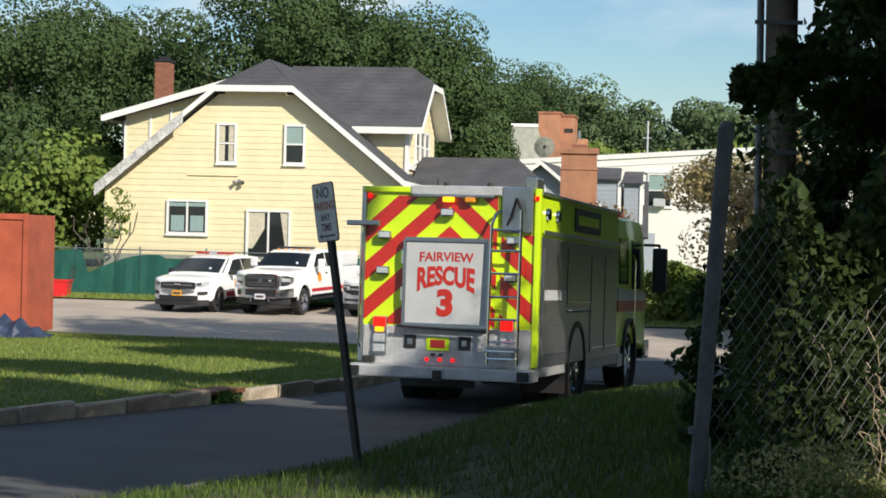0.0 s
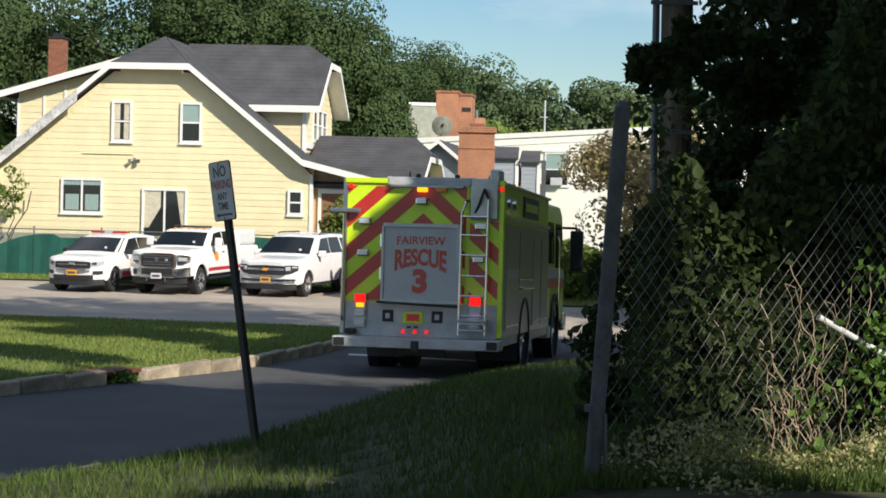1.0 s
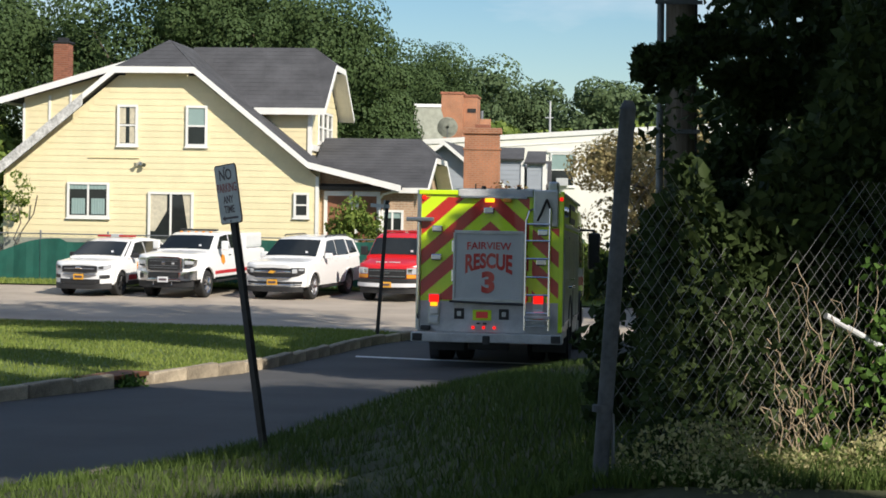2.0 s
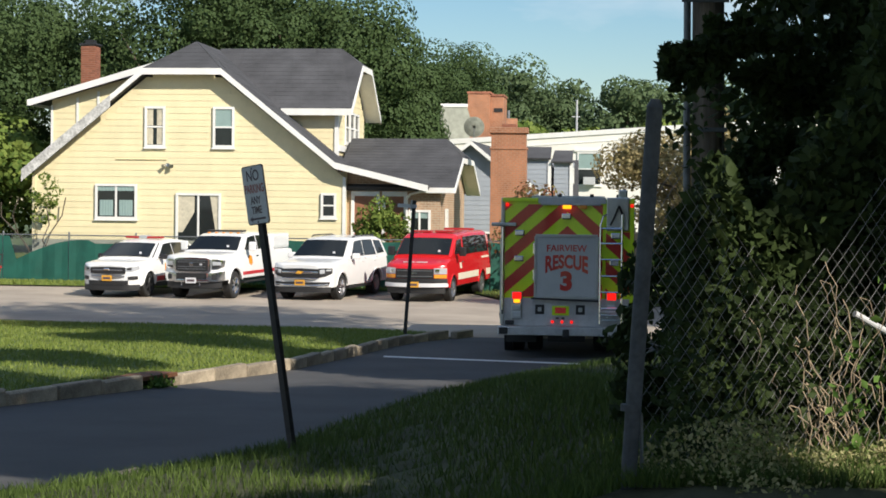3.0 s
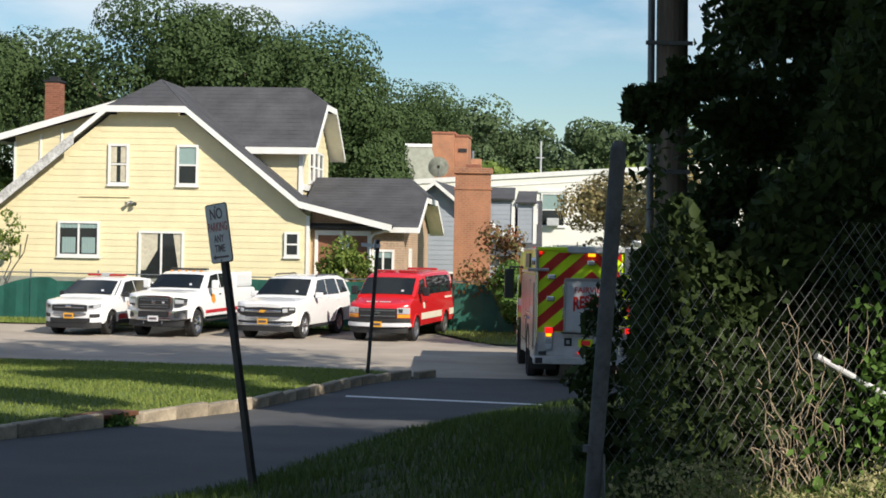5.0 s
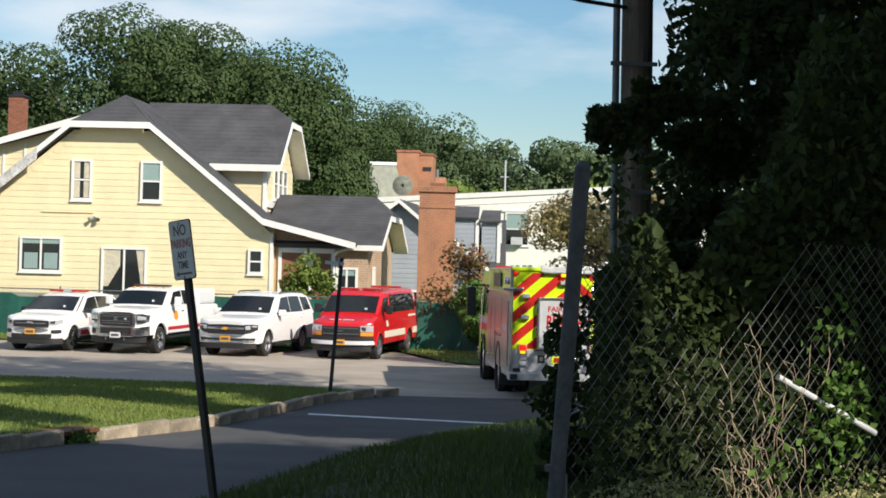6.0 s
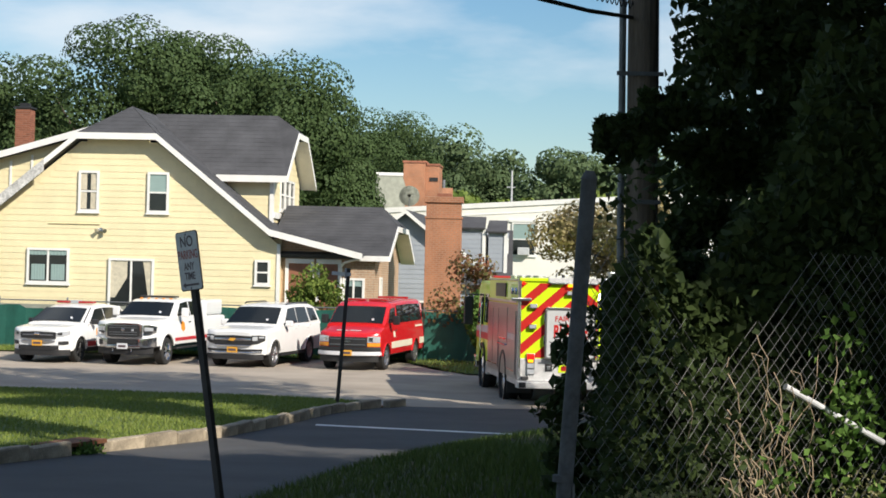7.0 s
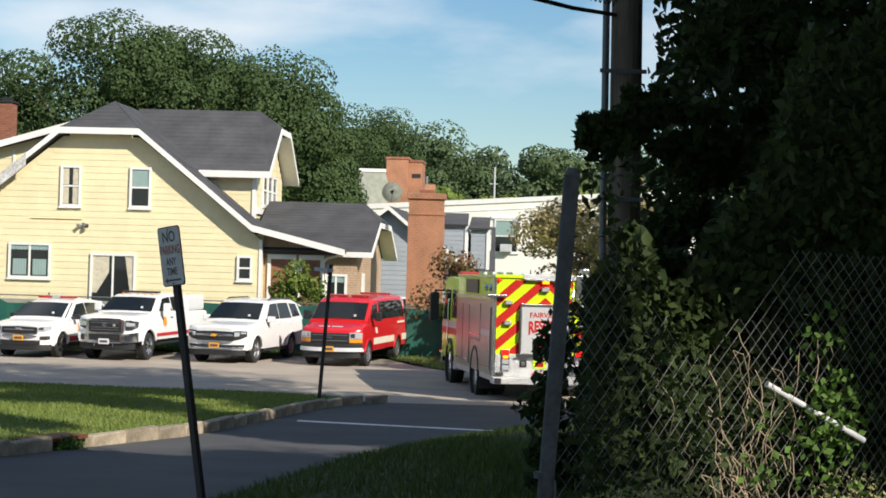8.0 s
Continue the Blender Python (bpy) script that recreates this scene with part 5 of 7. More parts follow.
# ---- rescue truck: origin on the ground below the middle of its tail, nose to +y ----
def chevrons(parent, u0, u1, z0, z1, y, axis=1.24, step=0.36, phase=0.0):
    """Red slanting stripes that meet over the middle line; one piece each."""
    rect = [(u0, z0), (u1, z0), (u1, z1), (u0, z1)]
    for s in (-1, 1):
        half = clip_poly(rect, -s, 0, 0) if s > 0 else clip_poly(rect, 1, 0, 0)
        if len(half) < 3:
            continue
        for k in range(-8, 12):
            c0 = phase + k * 2 * step
            # z + 0.88*s*u between c0 and c0+step
            p = clip_poly(clip_poly(half, 0.88 * s, 1, c0 + step), -0.88 * s, -1, -c0)
            if len(p) >= 3:
                part("chevron_stripe", slab(BM(), p, "y", y - 0.004, y), M_CHEVRED, parent)


def rescue_truck():
    t = thing("rescue_truck", pose(0, 30, 0), "lime rescue truck with red chevron tail and grey roller doors", "fire truck")
    H = 3.02
    # body box and tail
    b = block(t, "body", -1.22, 1.22, 0.02, 6.1, 0.95, 2.98, M_LIME, 0.03, "lime painted body")
    block(t, "tail_panel", -1.22, 0.70, 0.0, 0.016, 1.12, 2.96, M_LIME, 0, "lime reflective tail panel")
    block(t, "tail_panel", 0.70, 1.22, 0.0, 0.016, 1.0, 2.42, M_LIME, 0)
    chevrons(t, -1.17, 0.66, 1.14, 2.88, -0.002, step=0.26, phase=2.22 - 0.52 * 4)
    chevrons(t, 0.72, 1.20, 1.05, 2.38, -0.002, step=0.26, phase=2.22 - 0.52 * 4)
    # corner posts
    for x0, x1 in ((-1.245, -1.175), (1.17, 1.245)):
        block(t, "corner_post", x0, x1, -0.03, 0.10, 0.62, 3.0, M_ALU if x0 < 0 else M_LIME, 0.012)
    block(t, "top_rail", -0.55, 0.72, -0.05, 0.22, 2.90, 3.02, M_DIAMOND, 0.015, "tread plate top rail")
    block(t, "top_rail", -1.22, -0.55, -0.04, 0.2, 2.92, 3.0, M_LIME, 0.015)
    # hose tray opening with a grey rolling cover
    block(t, "rear_cover", 0.73, 1.15, -0.06, 0.0, 2.40, 3.02, M_ALU, 0.02, "brushed grey rolled cover")
    # large white panel
    wp = block(t, "name_panel", -0.57, 0.55, -0.10, -0.01, 1.16, 2.28, M_PANELWHITE, 0.012, "pale grey panel with red lettering")
    for x0, x1, z0, z1 in ((-0.59, 0.57, 2.26, 2.32), (-0.61, 0.59, 1.11, 1.17), (-0.61, -0.57, 1.16, 2.28), (0.55, 0.59, 1.16, 2.28)):
        block(wp, "panel_edge", x0, x1, -0.115, -0.012, z0, z1, M_ALU, 0.006)
    face = lambda x, z: pose(x, -0.103, z, 90, 0, 0)
    writing("lettering_fairview", "FAIRVIEW", 0.165, M_CHEVRED, wp, face(-0.01, 2.06), 0.002, 1.04, 0.003, 0.12)
    writing("lettering_rescue", "RESCUE", 0.33, M_CHEVRED, wp, face(-0.01, 1.80), 0.002, 0.70, 0.013, 0.32)
    writing("lettering_number", "3", 0.46, M_CHEVRED, wp, face(-0.01, 1.43), 0.002, 1.05, 0.024)
    # lower tail: tread plate, step, lamps
    block(t, "lower_panel", -1.17, 1.17, -0.02, 0.06, 0.60, 1.12, M_DIAMOND, 0.008, "aluminium tread plate")
    block(t, "rear_step", -1.27, 1.27, -0.42, 0.05, 0.44, 0.60, M_DIAMOND, 0.02, "aluminium rear step")
    for x in (-0.50, 0.26):
        o = block(t, "step_pocket", x - 0.085, x + 0.085, -0.034, -0.018, 0.82, 1.0, M_BLACKPL, 0.01, "black recessed pocket")
        block(o, "pocket_lamp", x - 0.035, x + 0.035, -0.045, -0.034, 0.87, 0.95, M_ALU, 0.008)
    pl = block(t, "number_plate", -0.27, 0.05, -0.036, -0.02, 0.80, 0.98, M_LIME, 0.008, "lime framed number plate")
    block(pl, "plate_field", -0.21, -0.01, -0.044, -0.036, 0.84, 0.95, M_REDDIM, 0.004)
    for x in (-0.26, -0.08, 0.10):
        part("step_lamp", rod(BM(), (x, -0.02, 0.68), (x, -0.05, 0.68), 0.028, 0.024, 12), M_REDLAMP, t, "small lit red lamp")
    for s, x in ((-1, -0.93), (1, 0.84)):
        lamp = block(t, "tail_lamp", x - 0.1, x + 0.1, -0.05, -0.015, 0.72, 1.24, M_ALU, 0.015, "stacked tail lamps")
        block(lamp, "brake_lamp", x - 0.085, x + 0.085, -0.085, -0.045, 1.10, 1.23, M_REDLAMP, 0.015, "lit red brake lamp")
        if s < 0:
            block(lamp, "turn_lamp", x - 0.06, x + 0.06, -0.085, -0.045, 1.03, 1.095, M_AMBERLAMP, 0.015, "lit amber turn lamp")
        block(lamp, "reverse_lamp", x - 0.08, x + 0.08, -0.08, -0.045, 0.89, 1.0, M_LENS, 0.015)
        block(lamp, "reverse_lamp", x - 0.08, x + 0.08, -0.08, -0.045, 0.76, 0.86, M_LENS, 0.015)
    for x, z in ((-0.02, 2.66), (-0.89, 2.34), (-0.90, 1.86), (0.90, 2.30), (0.88, 1.80)):
        l = block(t, "scene_lamp", x - 0.09, x + 0.09, -0.10, -0.006, z - 0.055, z + 0.055, M_CHROME, 0.02, "chrome scene lamp")
        block(l, "lens", x - 0.07, x + 0.07, -0.108, -0.10, z - 0.035, z + 0.04, M_LENS, 0.003)
    block(t, "warning_lamp", -0.09, 0.07, -0.10, -0.045, 2.80, 2.88, M_AMBERLAMP, 0.015, "lit amber warning lamp")
    block(t, "warning_lamp", 0.22, 0.36, -0.10, -0.045, 2.80, 2.88, M_AMBER, 0.015, "amber warning lamp")
    for x in (-1.13, 1.20):
        block(t, "marker_lamp", x - 0.03, x + 0.03, -0.05, -0.01, 2.84, 2.9, M_REDLAMP, 0.01)
    # rails and ladder
    part("grab_rail", tube(BM(), [(-1.2, -0.04, 2.5), (-1.2, -0.12, 2.45), (-1.2, -0.12, 0.9), (-1.2, -0.04, 0.82)], 0.02, 8), M_CHROME, t, "polished grab rail")
    block(t, "folded_arm", -1.42, -0.95, -0.14, -0.05, 2.46, 2.53, M_ALU, 0.015, "grey folded lamp arm")
    lad = part("ladder", tube(BM(), [(0.62, -0.16, 2.52), (0.62, -0.20, 0.66)], 0.022, 8), M_CHROME, t, "narrow folding rear ladder")
    part("ladder_rail", tube(BM(), [(1.02, -0.16, 2.72), (1.02, -0.20, 0.66)], 0.022, 8), M_CHROME, lad)
    for z in (0.95, 1.25, 1.55, 1.86, 2.16, 2.44):
        part("rung", rod(BM(), (0.62, -0.18, z), (1.02, -0.18, z), 0.018, 0.018, 8), M_CHROME, lad)
    part("ladder_handle", tube(BM(), [(0.62, -0.16, 2.50), (0.66, -0.10, 2.66), (0.72, -0.02, 2.70)], 0.02, 7), M_CHROME, lad)
    part("ladder_handle", tube(BM(), [(1.02, -0.16, 2.70), (0.96, -0.20, 2.86), (0.86, -0.08, 2.62), (0.80, -0.05, 2.50)], 0.02, 7), M_BLACKPL, lad)
    for z in (0.74, 0.84):
        part("step_hoop", tube(BM(), [(0.66, -0.05, z), (0.64, -0.34, z), (1.0, -0.34, z), (0.99, -0.05, z)], 0.016, 7), M_CHROME, lad)
    block(t, "latch", -0.20, -0.14, -0.05, -0.02, 0.735, 0.765, M_BLACKPL, 0.004)
    block(t, "latch", -0.09, -0.03, -0.05, -0.02, 0.735, 0.765, M_BLACKPL, 0.004)
    block(t, "tow_eye", -0.06, 0.06, -0.46, -0.40, 0.40, 0.56, M_BLACKPL, 0.02, "black tow eye")
    for sgn in (-1, 1):
        block(t, "step_rub", sgn * 1.16 - 0.08, sgn * 1.16 + 0.08, -0.44, -0.40, 0.46, 0.58, M_BLACKPL, 0.01)
    block(t, "side_pod", -1.15, -0.98, -0.12, -0.02, 0.62, 0.70, M_BLACKPL, 0.02)
    for z in (1.55, 2.05):
        block(t, "panel_hinge", -0.64, -0.595, -0.10, -0.01, z - 0.1, z + 0.1, M_CHROME, 0.008)
    block(t, "top_visor", -0.5, 0.62, -0.10, -0.005, 2.865, 2.90, M_ALU, 0.006, "thin metal visor over the lamps")
    part("antenna", rod(BM(), (-0.3, 0.4, 2.98), (-0.3, 0.4, 3.13), 0.012, 0.012, 6), M_BLACKPL, t)
    block(t, "deck_gun", 0.95, 1.12, 0.35, 0.75, 3.0, 3.18, M_ALU, 0.03, "grey roof monitor base")
    part("cross_bar", tube(BM(), [(-0.66, -0.14, 1.12), (0.6, -0.14, 1.08)], 0.018, 8), M_BLACKPL, t)
    block(t, "rear_tread", 0.62, 1.05, -0.30, -0.05, 0.86, 0.90, M_DIAMOND, 0.01)
    # sides: roller doors over a dark frame
    for s in (-1, 1):
        fr = block(t, "side_frame", s * 1.235 - 0.012, s * 1.235 + 0.012, 0.14, 6.0, 0.62, 2.36, M_SHUTTER, 0.006, "aluminium door frame")
        for y0, y1, z0 in ((0.25, 1.75, 0.72), (1.85, 3.55, 1.42), (3.65, 4.7, 0.72), (4.8, 5.9, 0.72)):
            d = BM()
            n = int((2.28 - z0) / 0.065)
            for i in range(n):
                z = z0 + i * 0.065
                box(d, s * 1.258 - 0.01, s * 1.258 + 0.006, y0, y1, z, z + 0.0635)
            door = part("roller_door", d, M_SHUTTER, fr, "grey slatted roller door")
            block(fr, "door_handle_bar", s * 1.272 - 0.012, s * 1.272 + 0.012, y0 + 0.05, y1 - 0.05, z0 + 0.06, z0 + 0.09, M_CHROME, 0.004)
        block(t, "side_stripe", s * 1.26 - 0.008, s * 1.26 + 0.010, 0.2, 6.0, 2.40, 2.46, M_ALU, 0.004)
        block(t, "side_band", s * 1.268 - 0.004, s * 1.268 + 0.004, 0.3, 1.72, 1.52, 1.66, M_PANELWHITE, 0.002, "pale reflective band")
        block(t, "drip_rail", s * 1.24 - 0.01, s * 1.24 + 0.03, 0.05, 6.05, 2.93, 2.97, M_ALU, 0.006)
        part("side_rail", tube(BM(), [(s * 1.25, 1.9, 1.36), (s * 1.30, 1.95, 1.36), (s * 1.30, 3.4, 1.36), (s * 1.25, 3.45, 1.36)], 0.02, 7), M_CHROME, t)
        sg = block(t, "side_sign", s * 1.235 - 0.02, s * 1.235 + 0.006, 2.4, 4.4, 2.52, 2.86, M_BLACKPL, 0.006, "dark lettered band")
        block(sg, "sign_bar", s * 1.243 - 0.004, s * 1.243 + 0.004, 2.6, 4.2, 2.62, 2.76, M_LIME, 0)
        for y in (0.5, 1.15):
            l = part("side_lamp", rod(BM(), (s * 1.22, y, 2.68), (s * 1.27, y, 2.68), 0.09, 0.08, 14), M_CHROME, t, "round chrome side lamp")
        # wheel housings and wheels
        for y in (2.7, 7.35):
            arch = BM()
            lathe(arch, [(s * 1.10, 0.66), (s * 1.265, 0.66), (s * 1.265, 0.58), (s * 1.10, 0.58)], 32)
            bmesh.ops.recalc_face_normals(arch, faces=arch.faces[:])
            part("wheel_arch", arch, M_BLACKPL, t, at=Matrix.Translation((0, y, 0.55)))
            wheel(t, (s * 1.04, y, 0.53), 0.53, 0.34, 10, M_CHROME, s)
            if y < 3:
                wheel(t, (s * 0.66, y, 0.53), 0.53, 0.30, 10, M_BLACKPL, s)
        block(t, "skirt", s * 1.15 - 0.08, s * 1.15 + 0.08, 3.4, 6.55, 0.46, 0.74, M_DIAMOND, 0.02)
        block(t, "skirt", s * 1.15 - 0.08, s * 1.15 + 0.08, 0.1, 2.0, 0.48, 0.74, M_DIAMOND, 0.02)
    for s in (-1, 1):
        block(t, "mud_flap", s * 0.92 - 0.3, s * 0.92 + 0.3, 2.0, 2.03, 0.18, 0.7, M_BLACKPL, 0.006)
    block(t, "tow_bar", -0.35, 0.35, 0.1, 0.3, 0.30, 0.44, M_BLACKPL, 0.02)
    # cab
    Wc = lambda z, y: 1.22 * (1 - 0.03 * max(0, z - 1.9))
    prof = [(6.12, 0.80), (6.12, 2.80), (6.3, 2.90), (8.5, 2.90), (8.85, 2.74), (9.12, 1.70), (9.15, 0.80)]
    prof += [(9.15, 0.62)] + arches(9.15, 6.12, 0.62, (7.35,), 0.60)[1:-1] + [(6.12, 0.62)]
    shell("cab", prof, Wc, M_LIME, t, 0.06, "lime crew cab")
    for s in (-1, 1):
        side_pane(t, "cab_window", [(6.35, 1.78), (6.35, 2.55), (7.2, 2.55), (7.2, 1.78)], Wc, s, M_CARGLASS)
        side_pane(t, "cab_window", [(7.6, 1.70), (7.6, 2.55), (8.55, 2.55), (8.85, 1.70)], Wc, s, M_CARGLASS)
        side_pane(t, "cab_band", [(6.2, 1.32), (6.2, 1.50), (9.05, 1.50), (9.05, 1.32)], Wc, s, M_STRIPERED)
        side_pane(t, "cab_lower", [(6.2, 1.50), (6.2, 1.72), (9.05, 1.64), (9.05, 1.50)], Wc, s, M_PANELWHITE)
        mr = block(t, "mirror", s * 1.46 - 0.13, s * 1.46 + 0.13, 9.05, 9.22, 1.65, 2.45, M_BLACKPL, 0.04, "large black mirror")
        part("mirror_arm", tube(BM(), [(s * 1.2, 8.9, 2.5), (s * 1.45, 9.1, 2.5), (s * 1.45, 9.1, 2.4)], 0.025), M_BLACKPL, mr)
        part("door_rail", tube(BM(), [(s * 1.26, 7.48, 1.0), (s * 1.29, 7.48, 1.1), (s * 1.29, 7.48, 2.2), (s * 1.26, 7.48, 2.3)], 0.018), M_CHROME, t)
        block(t, "cab_step", s * 1.15 - 0.08, s * 1.15 + 0.1, 6.2, 6.7, 0.40, 0.62, M_DIAMOND, 0.02)
    block(t, "windscreen", -1.12, 1.12, 8.98, 9.02, 1.75, 2.6, M_CARGLASS, 0.01)
    block(t, "front_bumper", -1.24, 1.24, 9.1, 9.55, 0.45, 0.80, M_CHROME, 0.05, "chrome front bumper")
    block(t, "roof_light_bar", -0.9, 0.9, 8.0, 8.35, 2.92, 3.05, M_REDDIM, 0.04, "red roof light bar")
    block(t, "chassis", -0.5, 0.5, 0.1, 9.0, 0.42, 0.95, M_BLACKPL, 0.03)
    part("axle", rod(BM(), (-1.0, 2.7, 0.53), (1.0, 2.7, 0.53), 0.12), M_BLACKPL, t)
    part("axle", rod(BM(), (-1.0, 7.35, 0.53), (1.0, 7.35, 0.53), 0.1), M_BLACKPL, t)
    for y in (0.6, 2.0, 3.6, 5.0):
        block(t, "roof_box", -0.7, 0.7, y, y + 0.9, 2.98, 3.06, M_DIAMOND, 0.02)
    for x, y in ((-0.15, 0.3), (0.95, 0.5), (0.45, 0.35)):
        part("roof_fitting", rod(BM(), (x, y, 2.98), (x, y, 3.09), 0.05, 0.035), M_BLACKPL, t)
    return t


rescue = rescue_truck()


# ---- buildings behind ----
def brick_chimney():
    c = thing("brick_chimney", pose(0.78, 67.5, 0.05, 0, 0, -4), "broad free standing orange brick chimney", "chimney")
    part("shaft", box(BM(), 0, 1.34, 0, 0.8, -0.3, 4.9, 0.01), M_REDWALL, c, "weathered brick shaft")
    b = BM()
    box(b, -0.03, 1.37, -0.03, 0.83, 4.9, 4.98, 0.01)
    part("band", b, M_REDWALL, c)
    part("neck", box(BM(), 0.02, 1.32, 0.02, 0.78, 4.98, 5.5, 0.01), M_REDWALL, c)
    part("cap", box(BM(), -0.05, 1.39, -0.05, 0.85, 5.5, 5.72, 0.02), M_REDWALL, c, "corbelled brick cap")
    part("flue", box(BM(), 0.4, 0.95, 0.2, 0.6, 5.72, 5.86, 0.02), M_BRICK, c)


def grey_house():
    h = thing("grey_house", pose(-1.5, 76, 0.1, 0, 0, -8), "grey clapboard house with white trim and small dormers", "house")
    w = BM()
    slab(w, [(0, -0.4), (3.0, -0.4), (3.0, 4.3), (1.6, 5.35), (0, 4.25)], "y", 0, 0.3)
    wl = part("wall", w, M_GREYSIDE, h, "grey clapboard gable wall")
    siding(wl, 0.0, 3.0, 0.2, 5.3, lambda x: min(4.15 + 0.72 * x, 5.3 - 0.75 * (x - 1.6)) if x > 0 else 4.2, 0.0, 0.2, M_GREYSIDE)
    roof(h, "roof", [[(-0.2, 6, 4.1), (-0.2, -0.35, 4.1), (1.6, -0.35, 5.5), (1.6, 6, 5.5)], [(3.2, -0.35, 4.2), (3.2, 6, 4.2), (1.6, 6, 5.5), (1.6, -0.35, 5.5)]], 0.1, 0.3, False)
    fascia(h, [(-0.2, 4.1), (1.6, 5.5), (3.2, 4.2)], 0.18, -0.36)
    window(h, 1.9, 2.7, 0.6, 1.7, -0.03)
    # long body behind with two dormers
    b = BM()
    box(b, 3.0, 5.7, 3.0, 9.0, -0.4, 2.6)
    part("rear_wall", b, M_GREYSIDE, h)
    roof(h, "rear_roof", [[(3.0, 2.6, 2.4), (5.9, 2.6, 2.4), (5.6, 6.0, 4.9), (3.0, 6.0, 4.9)]], 0.1, 0.3)
    fascia(h, [(3.2, 4.3), (5.2, 2.7)], 0.2, 2.4)
    for x0, x1, z1 in ((3.3, 4.5, 5.15), (4.75, 5.45, 5.0)):
        d = BM()
        slab(d, [(3.4, 2.9), (6.2, 2.9), (6.2, z1 - 0.25), (3.4, z1 - 0.25)], "x", x0, x1)
        dw = part("dormer", d, M_GREYSIDE, h)
        siding(dw, x0, x1, 3.0, z1 - 0.25, lambda x: 99, 3.4, 0.2, M_GREYSIDE)
        roof(dw, "dormer_roof", [[(x0 - 0.1, 3.2, z1 - 0.25), (x1 + 0.12, 3.2, z1 - 0.25), (x1 + 0.02, 4.6, z1 + 0.28), (x0 - 0.1, 4.6, z1 + 0.28)]], 0.08, 0.3, False)
        t = BM()
        box(t, x1 - 0.02, x1 + 0.12, 3.34, 3.5, 2.9, z1 - 0.3)
        part("corner_board", t, M_TRIM, dw)
        window(h, 3.7, 4.6, z1 - 1.75, z1 - 0.5, x1 + 0.02, facing="x")


def white_building():
    h = thing("white_building", pose(-3.4, 106.5, 0.4, 0, 0, -8), "white flat roofed two storey building", "building")
    part("wall", slab(BM(), [(0, -0.6), (24, -0.6), (24, 7.75), (0, 6.15)], "y", 0, 8), M_WHITEWALL, h, "white stucco wall")
    part("cornice", slab(BM(), [(-0.2, 6.05), (24, 7.7), (24, 7.95), (-0.2, 6.35)], "y", -0.07, 0.0), M_TRIM, h, "white cornice")
    part("string_course", slab(BM(), [(0, 5.65), (24, 7.3), (24, 7.36), (0, 5.71)], "y", -0.03, 0.0), M_TRIM, h)
    for x0 in (9.75, 15.5):
        window(h, x0, x0 + 1.42, 3.85, 5.8, -0.02, blind=True)
        block(h, "air_conditioner", x0 + 0.38, x0 + 1.05, -0.4, -0.1, 3.9, 4.35, M_PANELWHITE, 0.03, "pale window air conditioner")
    for x0 in (9.75, 15.5):
        block(h, "hood_mould", x0 - 0.2, x0 + 1.62, -0.1, -0.002, 5.82, 5.97, M_TRIM, 0.02)


